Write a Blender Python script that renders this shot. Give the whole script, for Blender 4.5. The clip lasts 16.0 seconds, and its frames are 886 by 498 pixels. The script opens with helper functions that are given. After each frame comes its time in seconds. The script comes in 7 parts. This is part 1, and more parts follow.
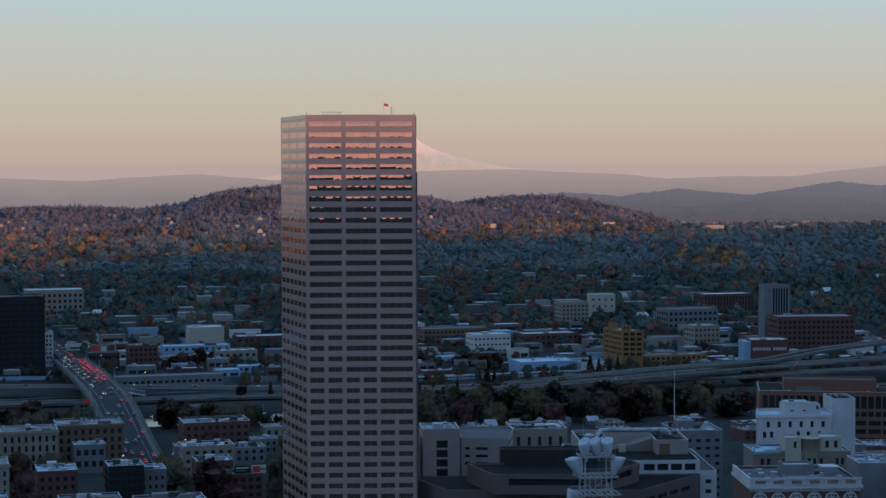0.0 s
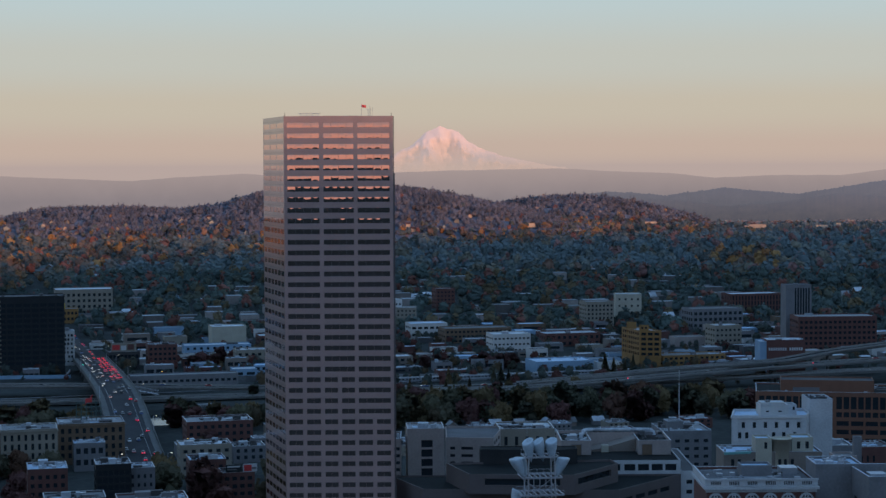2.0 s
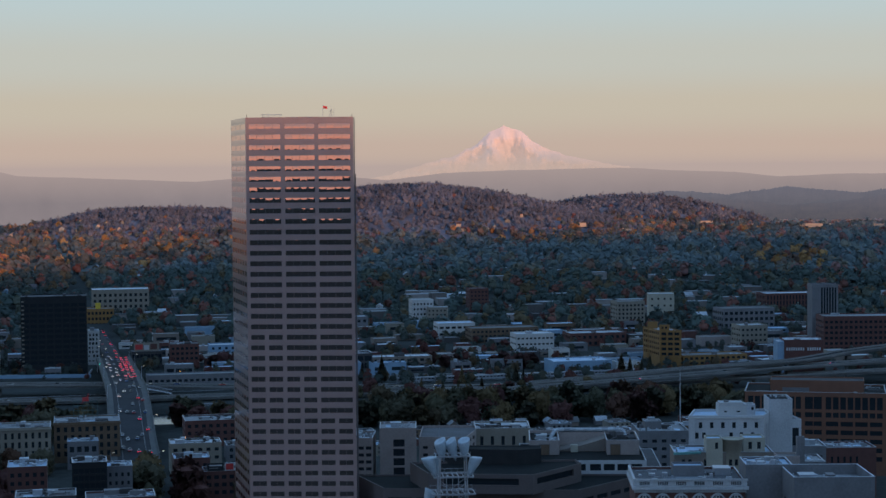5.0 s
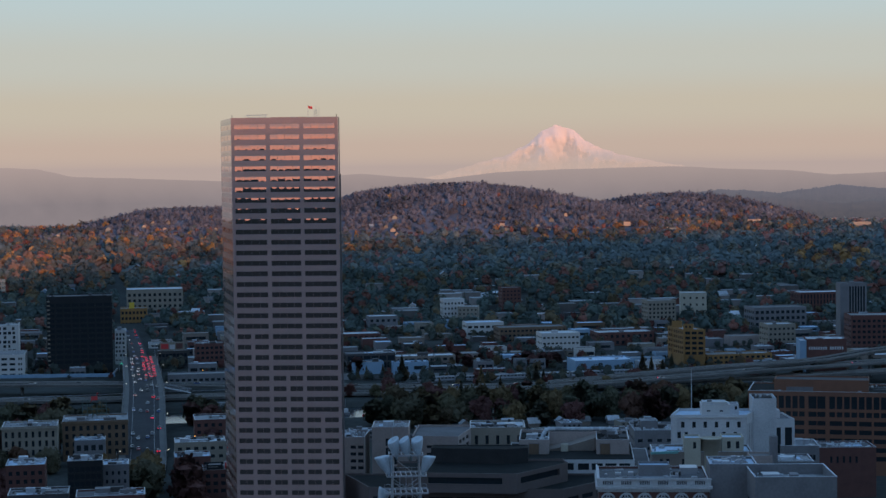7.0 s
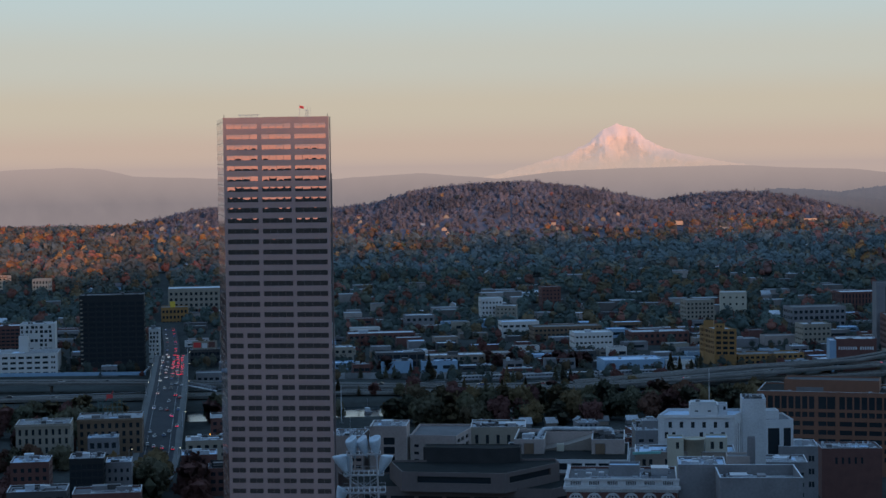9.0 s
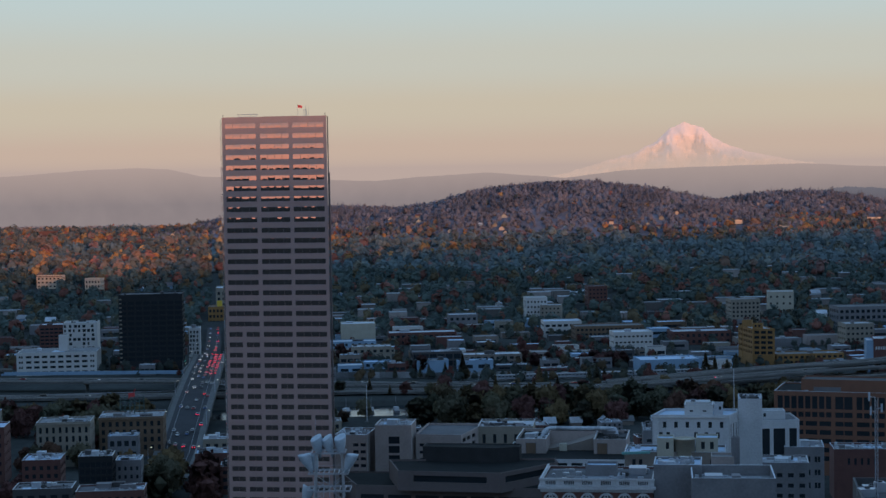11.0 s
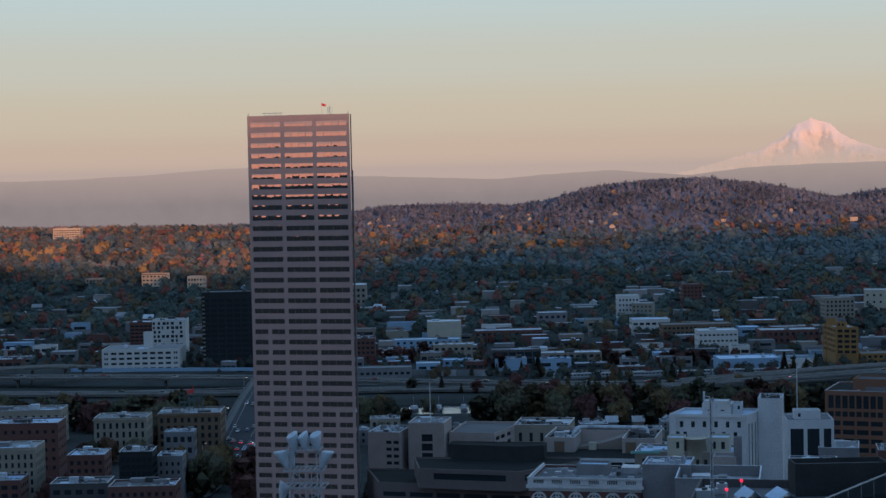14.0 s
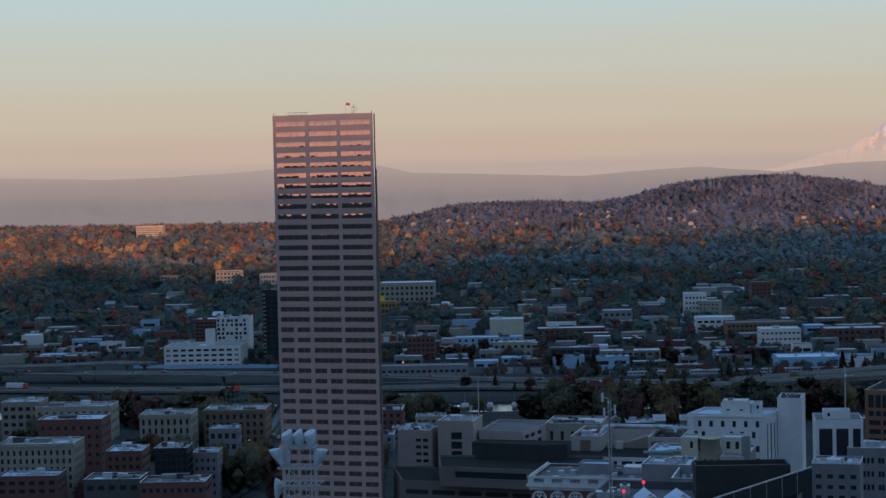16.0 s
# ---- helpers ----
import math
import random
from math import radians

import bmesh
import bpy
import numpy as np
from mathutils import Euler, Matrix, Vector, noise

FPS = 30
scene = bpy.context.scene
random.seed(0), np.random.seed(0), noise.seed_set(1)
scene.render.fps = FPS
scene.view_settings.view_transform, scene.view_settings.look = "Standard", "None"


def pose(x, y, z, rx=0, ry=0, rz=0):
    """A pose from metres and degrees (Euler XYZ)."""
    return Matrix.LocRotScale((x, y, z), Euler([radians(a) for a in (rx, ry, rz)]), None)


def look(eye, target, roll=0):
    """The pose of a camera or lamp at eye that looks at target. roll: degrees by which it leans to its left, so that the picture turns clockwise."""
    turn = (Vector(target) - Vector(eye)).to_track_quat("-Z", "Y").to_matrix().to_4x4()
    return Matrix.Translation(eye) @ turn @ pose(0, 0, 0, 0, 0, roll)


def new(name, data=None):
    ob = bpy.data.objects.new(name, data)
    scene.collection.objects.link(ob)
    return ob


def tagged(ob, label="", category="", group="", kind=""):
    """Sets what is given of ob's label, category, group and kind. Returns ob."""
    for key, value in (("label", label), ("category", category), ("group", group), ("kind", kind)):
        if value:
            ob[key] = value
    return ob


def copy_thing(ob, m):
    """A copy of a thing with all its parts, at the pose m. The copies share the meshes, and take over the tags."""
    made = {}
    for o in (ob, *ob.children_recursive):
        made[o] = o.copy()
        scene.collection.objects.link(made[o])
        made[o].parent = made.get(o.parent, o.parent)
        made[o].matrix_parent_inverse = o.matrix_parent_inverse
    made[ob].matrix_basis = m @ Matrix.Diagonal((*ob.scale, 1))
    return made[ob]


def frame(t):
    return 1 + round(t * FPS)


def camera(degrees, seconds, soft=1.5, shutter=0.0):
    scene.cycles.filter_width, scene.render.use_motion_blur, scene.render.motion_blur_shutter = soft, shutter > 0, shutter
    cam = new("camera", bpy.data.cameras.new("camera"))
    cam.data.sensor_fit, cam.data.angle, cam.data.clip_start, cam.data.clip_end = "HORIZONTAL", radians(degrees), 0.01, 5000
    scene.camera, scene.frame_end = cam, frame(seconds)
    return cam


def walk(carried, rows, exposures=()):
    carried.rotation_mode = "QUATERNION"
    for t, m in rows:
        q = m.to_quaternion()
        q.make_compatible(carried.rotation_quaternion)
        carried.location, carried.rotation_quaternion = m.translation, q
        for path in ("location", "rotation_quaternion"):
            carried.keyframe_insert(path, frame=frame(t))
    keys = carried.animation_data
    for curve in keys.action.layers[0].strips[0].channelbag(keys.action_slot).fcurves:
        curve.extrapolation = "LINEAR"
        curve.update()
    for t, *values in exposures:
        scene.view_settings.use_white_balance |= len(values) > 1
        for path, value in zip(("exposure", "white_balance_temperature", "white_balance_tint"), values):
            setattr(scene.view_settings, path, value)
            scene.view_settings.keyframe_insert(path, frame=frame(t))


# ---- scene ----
cam = camera(27.193, 16.0)
PATH = [
    (0, (21.93, -665.23, 144.26), (63.44, 332.89, 99.19), -0.147),
    (0.5, (29.41, -666.26, 144.61), (65.73, 332.05, 99.31), -0.108),
    (1, (36.80, -667.05, 144.58), (65.46, 331.51, 99.27), -0.163),
    (1.5, (44.20, -667.78, 144.59), (62.63, 331.02, 99.15), -0.174),
    (2, (51.58, -668.70, 144.77), (60.94, 330.22, 99.32), -0.248),
    (2.5, (58.75, -669.15, 144.97), (59.67, 329.82, 99.52), -0.261),
    (3, (65.99, -669.55, 145.00), (59.95, 329.39, 99.51), -0.291),
    (3.5, (73.47, -670.18, 144.90), (60.09, 328.71, 99.66), -0.372),
    (4, (80.89, -670.35, 144.86), (60.84, 328.42, 99.51), -0.398),
    (6.5, (117.23, -670.08, 144.48), (56.85, 327.07, 99.25), -0.630),
    (7, (124.44, -669.59, 144.47), (55.11, 326.97, 99.12), -0.682),
    (7.5, (131.80, -669.11, 144.48), (53.33, 326.77, 99.12), -0.731),
    (8, (139.33, -668.40, 144.24), (50.69, 326.64, 99.03), -0.753),
    (8.5, (147.05, -668.06, 144.24), (47.88, 325.98, 99.06), -0.806),
    (9, (154.21, -667.09, 144.15), (45.81, 325.98, 98.83), -0.784),
    (11.5, (190.55, -661.35, 143.43), (26.97, 324.16, 98.57), -1.023),
    (12, (197.59, -660.19, 143.45), (20.13, 322.91, 98.60), -1.086),
    (12.5, (204.83, -658.21, 143.33), (14.77, 322.54, 98.41), -1.111),
    (13, (211.78, -656.62, 142.87), (11.40, 322.08, 98.20), -1.158),
    (13.5, (218.65, -655.14, 142.59), (6.24, 321.03, 98.03), -1.181),
    (14, (225.68, -653.29, 142.49), (0.12, 319.92, 97.86), -1.191),
    (14.5, (232.45, -651.54, 142.56), (-5.36, 318.75, 97.91), -1.236),
    (15, (239.01, -649.72, 142.42), (-11.14, 317.46, 97.68), -1.255),
    (15.5, (245.76, -648.37, 142.39), (-17.79, 315.23, 97.49), -1.326),
    (16, (252.42, -647.77, 142.59), (-24.26, 312.13, 97.40), -1.347),
]
walk(cam, [(t, look(eye, target, roll)) for t, eye, target, roll in PATH],
     ((0, 0.0, 6500, 10), (6.5, 0.0, 6520, 10), (9, 0.02, 6600, 10), (12, 0.03, 6700, 10), (16, 0.04, 6700, 10)))

# ---- world, sun and sky ----
SUN_FROM = Vector((0.52, -0.852, 0.082)).normalized()
world = bpy.data.worlds.new("dusk")
scene.world = world
world.use_nodes = True
wn, wl = world.node_tree.nodes, world.node_tree.links
bg = wn["Background"]
coord = wn.new("ShaderNodeTexCoord")
split = wn.new("ShaderNodeSeparateXYZ")
wl.new(coord.outputs["Generated"], split.inputs[0])


def sky_ramp(stops):
    ramp = wn.new("ShaderNodeValToRGB")
    ramp.color_ramp.interpolation = "EASE"
    els = ramp.color_ramp.elements
    while len(els) < len(stops):
        els.new(0.5)
    for el, (pos, col) in zip(els, stops):
        el.position, el.color = pos, (*col, 1)
    return ramp


# elevation (sine of) for the eastern dusk sky and for the western afterglow
squash = wn.new("ShaderNodeMath")
squash.operation = "POWER"
squash.inputs[1].default_value = 0.5
clampz = wn.new("ShaderNodeClamp")
wl.new(split.outputs["Z"], clampz.inputs["Value"])
wl.new(clampz.outputs[0], squash.inputs[0])
east = sky_ramp([(0.0, (0.47, 0.375, 0.345)), (0.10, (0.545, 0.425, 0.355)), (0.18, (0.555, 0.495, 0.40)), (0.24, (0.535, 0.545, 0.49)),
                 (0.31, (0.49, 0.60, 0.62)), (0.52, (0.38, 0.62, 0.90)), (0.75, (0.27, 0.50, 0.86)), (1.0, (0.20, 0.40, 0.74))])
west = sky_ramp([(0.0, (0.82, 0.46, 0.36)), (0.10, (0.80, 0.48, 0.39)), (0.20, (0.52, 0.42, 0.42)), (0.32, (0.26, 0.33, 0.44)), (0.52, (0.33, 0.55, 0.86)),
                 (0.75, (0.27, 0.50, 0.86)), (1.0, (0.20, 0.40, 0.74))])
wl.new(squash.outputs[0], east.inputs[0])
wl.new(squash.outputs[0], west.inputs[0])
towards = wn.new("ShaderNodeMapRange")
towards.inputs[1].default_value, towards.inputs[2].default_value = 0.25, -0.6
wl.new(split.outputs["Y"], towards.inputs[0])
both = wn.new("ShaderNodeMix")
both.data_type = "RGBA"
wl.new(towards.outputs[0], both.inputs[0])
wl.new(east.outputs[0], both.inputs[6])
wl.new(west.outputs[0], both.inputs[7])
wl.new(both.outputs[2], bg.inputs[0])
bg.inputs[1].default_value = 1.0

sun = new("sun", bpy.data.lights.new("sun", "SUN"))
sun.data.energy, sun.data.angle, sun.data.color = 3.0, radians(0.6), (1.0, 0.50, 0.27)
sun.matrix_world = look(SUN_FROM * 100, (0, 0, 0))
scene.view_settings.exposure = 0.0

# ---- materials ----


def mat(name, col, rough=0.8, var=0.25, size=3.0, metal=0.0, col2=None, each=0.0, island=False, bump=0.15, coat=0.0, spec=0.5, fine=9.0):
    """A surface with two scales of noise in its colour, and a variation from object to object or from piece to piece."""
    m = bpy.data.materials.new(name)
    m.use_nodes = True
    n, l = m.node_tree.nodes, m.node_tree.links
    b = n["Principled BSDF"]
    b.inputs["Roughness"].default_value, b.inputs["Metallic"].default_value = rough, metal
    b.inputs["Coat Weight"].default_value, b.inputs["Coat Roughness"].default_value = coat, 0.06
    b.inputs["Coat IOR"].default_value = 1.7
    b.inputs["Specular IOR Level"].default_value = spec
    tc = n.new("ShaderNodeTexCoord")
    big, small = n.new("ShaderNodeTexNoise"), n.new("ShaderNodeTexNoise")
    big.inputs["Scale"].default_value, small.inputs["Scale"].default_value = 1 / size, fine / size
    small.inputs["Detail"].default_value = 4
    for t in (big, small):
        l.new(tc.outputs["Object"], t.inputs["Vector"])
    add = n.new("ShaderNodeMath")
    add.inputs[1].default_value = -0.5
    l.new(big.outputs[0], add.inputs[0])
    two = n.new("ShaderNodeMath")
    l.new(add.outputs[0], two.inputs[0])
    l.new(small.outputs[0], two.inputs[1])
    mix = n.new("ShaderNodeMix")
    mix.data_type = "RGBA"
    dark = col2 or tuple(c * (1 - var) for c in col)
    light = tuple(min(1, c * (1 + var)) for c in col)
    mix.inputs[6].default_value, mix.inputs[7].default_value = (*dark, 1), (*light, 1)
    l.new(two.outputs[0], mix.inputs[0])
    out = mix.outputs[2]
    if each:
        hsv = n.new("ShaderNodeHueSaturation")
        src = n.new("ShaderNodeNewGeometry").outputs["Random Per Island"] if island else n.new("ShaderNodeObjectInfo").outputs["Random"]
        mr = n.new("ShaderNodeMapRange")
        mr.inputs[3].default_value, mr.inputs[4].default_value = 1 - each, 1 + each
        l.new(src, mr.inputs[0])
        l.new(mr.outputs[0], hsv.inputs["Value"])
        l.new(out, hsv.inputs["Color"])
        out = hsv.outputs[0]
    l.new(out, b.inputs["Base Color"])
    if bump:
        bm_ = n.new("ShaderNodeBump")
        bm_.inputs["Strength"].default_value, bm_.inputs["Distance"].default_value = bump, size * 0.02
        l.new(small.outputs[0], bm_.inputs["Height"])
        l.new(bm_.outputs[0], b.inputs["Normal"])
    return m


def foliage(name, cols, island=True, crowns=False):
    """Leaves: the colour of each crown or clump is drawn from a row of autumn colours; shading normals are bent up and
    west, which evens out the shade.
    """
    m = bpy.data.materials.new(name)
    m.use_nodes = True
    n, l = m.node_tree.nodes, m.node_tree.links
    b = n["Principled BSDF"]
    b.inputs["Roughness"].default_value, b.inputs["Specular IOR Level"].default_value = 0.9, 0.1
    ramp = n.new("ShaderNodeValToRGB")
    ramp.color_ramp.interpolation = "CONSTANT"
    els = ramp.color_ramp.elements
    while len(els) < len(cols):
        els.new(0.5)
    for k, (el, c) in enumerate(zip(els, cols)):
        el.position, el.color = k / len(cols), (*c, 1)
    tc, no = n.new("ShaderNodeTexCoord"), n.new("ShaderNodeTexNoise")
    if crowns:  # one colour to each crown
        own = n.new("ShaderNodeAttribute")
        own.attribute_name = "tone"
        l.new(own.outputs["Fac"], ramp.inputs[0])
    elif island:  # gap-filling sheets: one colour to each cell of ground about a crown wide
        cells, pick = n.new("ShaderNodeTexVoronoi"), n.new("ShaderNodeSeparateColor")
        cells.inputs["Scale"].default_value = 0.10
        flat = n.new("ShaderNodeMapping")
        flat.inputs["Scale"].default_value = (1, 0.6, 0.25)
        l.new(tc.outputs["Object"], flat.inputs[0])
        l.new(flat.outputs[0], cells.inputs["Vector"])
        l.new(cells.outputs["Color"], pick.inputs[0])
        l.new(pick.outputs[0], ramp.inputs[0])
    else:
        l.new(n.new("ShaderNodeObjectInfo").outputs["Random"], ramp.inputs[0])
    no.inputs["Scale"].default_value = 0.9
    l.new(tc.outputs["Object"], no.inputs["Vector"])
    hsv = n.new("ShaderNodeHueSaturation")
    mr = n.new("ShaderNodeMapRange")
    mr.inputs[1].default_value, mr.inputs[2].default_value, mr.inputs[3].default_value, mr.inputs[4].default_value = 0.3, 0.7, 0.8, 1.2
    l.new(no.outputs[0], mr.inputs[0])
    l.new(mr.outputs[0], hsv.inputs["Value"])
    stand, depth_ = n.new("ShaderNodeTexNoise"), n.new("ShaderNodeMapRange")  # stands of darker and lighter kinds
    stand.inputs["Scale"].default_value, stand.inputs["Detail"].default_value = 0.016, 3
    depth_.inputs[1].default_value, depth_.inputs[2].default_value, depth_.inputs[3].default_value, depth_.inputs[4].default_value = 0.36, 0.64, 0.7, 1.2
    l.new(tc.outputs["Object"], stand.inputs["Vector"])
    l.new(stand.outputs[0], depth_.inputs[0])
    deep = n.new("ShaderNodeMath")
    deep.operation = "MULTIPLY"
    l.new(mr.outputs[0], deep.inputs[0])
    l.new(depth_.outputs[0], deep.inputs[1])
    if island:
        l.new(deep.outputs[0], hsv.inputs["Value"])
    l.new(ramp.outputs[0], hsv.inputs["Color"])
    l.new(hsv.outputs[0], b.inputs["Base Color"])
    # bent normals soften the shade on leaves, whichever way they really face
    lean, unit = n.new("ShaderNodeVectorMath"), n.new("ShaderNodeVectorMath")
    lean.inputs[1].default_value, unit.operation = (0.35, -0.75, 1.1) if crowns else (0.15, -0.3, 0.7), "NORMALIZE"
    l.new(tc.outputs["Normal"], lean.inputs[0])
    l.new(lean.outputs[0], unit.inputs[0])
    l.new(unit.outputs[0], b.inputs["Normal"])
    thin, both_ = n.new("ShaderNodeBsdfTranslucent"), n.new("ShaderNodeMixShader")
    both_.inputs[0].default_value = 0.3
    l.new(hsv.outputs[0], thin.inputs[0])
    l.new(b.outputs[0], both_.inputs[1])
    l.new(thin.outputs[0], both_.inputs[2])
    l.new(both_.outputs[0], n["Material Output"].inputs[0])
    return m


def glow(name, col, strength):
    m = bpy.data.materials.new(name)
    m.use_nodes = True
    b = m.node_tree.nodes["Principled BSDF"]
    b.inputs["Base Color"].default_value = (*col, 1)
    b.inputs["Emission Color"].default_value = (*col, 1)
    b.inputs["Emission Strength"].default_value = strength
    return m


M = {
    "granite": mat("polished_pink_granite", (0.345, 0.222, 0.202), 0.35, 0.12, 6, bump=0.0, coat=1.0),
    "granite_dark": mat("dark_granite_joint", (0.10, 0.08, 0.08), 0.5, 0.1, 4),
    "mirror": mat("copper_tinted_glass", (0.66, 0.47, 0.44), 0.02, 0.06, 5, metal=1.0, bump=0.0),
    "glass": mat("dark_window_glass", (0.018, 0.023, 0.028), 0.08, 0.2, 3, bump=0.0, spec=0.28),
    "white": mat("white_concrete", (0.41, 0.415, 0.425), 0.8, 0.3, 8, fine=14),
    # second white, made lighter for the stronger light on far walls
    "bright": mat("white_lit_copy", (0.43, 0.42, 0.405), 0.8, 0.14, 8),
    "sandy": mat("sand_coloured_stone", (0.48, 0.36, 0.26), 0.85, 0.2, 6),
    "cream": mat("cream_stucco", (0.21, 0.185, 0.15), 0.85, 0.25, 6),
    "beige": mat("beige_stone", (0.17, 0.14, 0.12), 0.85, 0.25, 6),
    "grey": mat("grey_concrete", (0.14, 0.138, 0.145), 0.85, 0.3, 7),
    "dgrey": mat("dark_grey_concrete", (0.05, 0.048, 0.05), 0.85, 0.25, 7),
    "pinkgrey": mat("pale_mauve_concrete", (0.275, 0.228, 0.212), 0.85, 0.25, 7),
    "brick": mat("red_brick", (0.10, 0.042, 0.035), 0.9, 0.3, 4),
    "brown": mat("orange_brown_brick", (0.16, 0.072, 0.044), 0.85, 0.25, 5),
    "tan": mat("tan_brick", (0.13, 0.085, 0.055), 0.9, 0.3, 5),
    "ochre": mat("ochre_stucco", (0.23, 0.12, 0.04), 0.9, 0.25, 5),
    "black": mat("black_metal_cladding", (0.016, 0.019, 0.021), 0.55, 0.3, 6, bump=0.03, spec=0.2),
    "blue": mat("pale_blue_paint", (0.18, 0.28, 0.38), 0.8, 0.2, 6),
    "teal": mat("verdigris_copper", (0.12, 0.34, 0.33), 0.6, 0.2, 4),
    "roof": mat("pale_roof_membrane", (0.33, 0.36, 0.39), 0.7, 0.4, 9, each=0.25),
    "roofdark": mat("dark_tar_roof", (0.065, 0.065, 0.07), 0.9, 0.4, 8, each=0.4),
    "roofmid": mat("grey_gravel_roof", (0.17, 0.175, 0.18), 0.9, 0.4, 8, each=0.45),
    # the blue of reflected sky is put into this roof colour
    "roofblue": mat("blue_white_roof_sky_tint", (0.30, 0.42, 0.55), 0.6, 0.35, 8),
    "steel": mat("galvanised_steel", (0.34, 0.36, 0.39), 0.45, 0.15, 2, metal=0.6),
    "dish": mat("blue_grey_horn_enamel", (0.34, 0.40, 0.45), 0.5, 0.35, 2),
    "ivory": mat("ivory_stucco", (0.34, 0.315, 0.255), 0.85, 0.2, 5),
    "yellow": mat("bright_yellow_paint", (0.55, 0.38, 0.04), 0.8, 0.15, 3),
    "asphalt": mat("worn_asphalt", (0.034, 0.035, 0.038), 0.95, 0.35, 14, spec=0.15),
    "line": mat("white_road_paint", (0.28, 0.28, 0.27), 0.8, 0.3, 3),
    "concrete": mat("weathered_road_concrete", (0.10, 0.10, 0.096), 0.9, 0.3, 12, spec=0.2),
    "soil": mat("dull_city_ground", (0.05, 0.053, 0.05), 1.0, 0.4, 40, spec=0.0),
    "water": mat("river_water", (0.012, 0.02, 0.025), 0.12, 0.3, 20, bump=0.25, spec=0.6),
    "trunk": mat("grey_bark", (0.07, 0.055, 0.045), 0.95, 0.3, 1),
    "tyre": mat("black_rubber", (0.02, 0.02, 0.02), 0.9, 0.2, 1),
    "signgreen": mat("dark_green_steel", (0.045, 0.085, 0.08), 0.7, 0.3, 2),
    "red": mat("red_painted_metal", (0.45, 0.03, 0.03), 0.6, 0.15, 2),
    "cloth": mat("red_white_cloth", (0.6, 0.08, 0.08), 0.9, 0.1, 1),
    "west_hill": mat("dark_wooded_ridge", (0.03, 0.035, 0.03), 0.95, 0.3, 60),
}
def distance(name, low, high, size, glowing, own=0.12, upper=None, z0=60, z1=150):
    """Far country as a plain backdrop: haze is painted by glow and a soft change of tone with height."""
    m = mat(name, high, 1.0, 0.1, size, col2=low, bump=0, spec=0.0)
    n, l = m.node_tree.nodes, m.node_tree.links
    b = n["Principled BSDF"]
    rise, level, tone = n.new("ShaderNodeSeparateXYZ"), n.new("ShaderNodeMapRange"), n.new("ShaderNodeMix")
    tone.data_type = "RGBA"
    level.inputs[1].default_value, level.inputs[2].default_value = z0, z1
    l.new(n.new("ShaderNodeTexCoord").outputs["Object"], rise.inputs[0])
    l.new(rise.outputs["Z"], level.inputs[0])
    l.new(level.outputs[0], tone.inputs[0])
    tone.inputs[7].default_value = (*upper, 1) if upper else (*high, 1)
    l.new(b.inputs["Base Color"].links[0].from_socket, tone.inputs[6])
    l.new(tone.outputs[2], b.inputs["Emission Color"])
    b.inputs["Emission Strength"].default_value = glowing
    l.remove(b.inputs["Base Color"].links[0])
    # base colour dims towards the foot, where painted haze takes over
    haze_fade = n.new("ShaderNodeMix")
    haze_fade.data_type = "RGBA"
    l.new(level.outputs[0], haze_fade.inputs[0])
    haze_fade.inputs[6].default_value, haze_fade.inputs[7].default_value = (*(c * own * (0.1 if upper else 1) for c in high), 1), (*(c * own for c in high), 1)
    l.new(haze_fade.outputs[2], b.inputs["Base Color"])
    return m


M["haze_hill"] = distance("foothills_painted_haze", (0.235, 0.205, 0.22), (0.275, 0.235, 0.245), 500, 0.93, own=0.05, upper=(0.42, 0.335, 0.315))
# the snow glows: haze and some pink light are put into it
M["snow"] = distance("snow_painted_haze", (0.54, 0.415, 0.36), (0.57, 0.43, 0.375), 60, 0.88, own=0.8, upper=(0.37, 0.28, 0.26), z0=145, z1=212)
# ridge colours glow blue-grey in place of real haze
M["haze_ridge"] = distance("ridge_painted_haze", (0.112, 0.116, 0.145), (0.148, 0.144, 0.17), 30, 0.85, own=0.3, upper=(0.168, 0.16, 0.186), z0=50, z1=120)
M["haze_ridge_near"] = distance("foothill_ridge_painted_haze", (0.085, 0.09, 0.118), (0.13, 0.118, 0.13), 24, 0.85, own=0.4, upper=(0.14, 0.132, 0.152), z0=40, z1=90)
M["terrace"] = mat("mauve_brown_concrete", (0.095, 0.075, 0.072), 0.85, 0.18, 7)
M["blackroof"] = mat("black_roof_felt", (0.014, 0.016, 0.016), 0.95, 0.4, 6, spec=0.1)
M["freeway"] = mat("dark_freeway_asphalt", (0.026, 0.027, 0.029), 0.95, 0.35, 14, spec=0.05)
M["plant"] = mat("dark_plant_cladding", (0.026, 0.027, 0.028), 0.9, 0.3, 4, spec=0.15)
# paler than the road concrete: light from the western sky is put in
M["barrier"] = mat("concrete_barrier_sky_lit", (0.21, 0.205, 0.195), 0.9, 0.3, 10, spec=0.2)
M["tail"] = glow("tail_light_red", (1.0, 0.02, 0.06), 1.3)
M["head"] = glow("head_light_white", (1.0, 0.92, 0.75), 1.6)
M["amber"] = glow("amber_lamp", (1.0, 0.40, 0.06), 4.0)
M["lampwhite"] = glow("warm_white_lamp", (1.0, 0.85, 0.6), 1.5)
M["go"] = glow("green_signal", (0.02, 0.9, 0.5), 2.5)
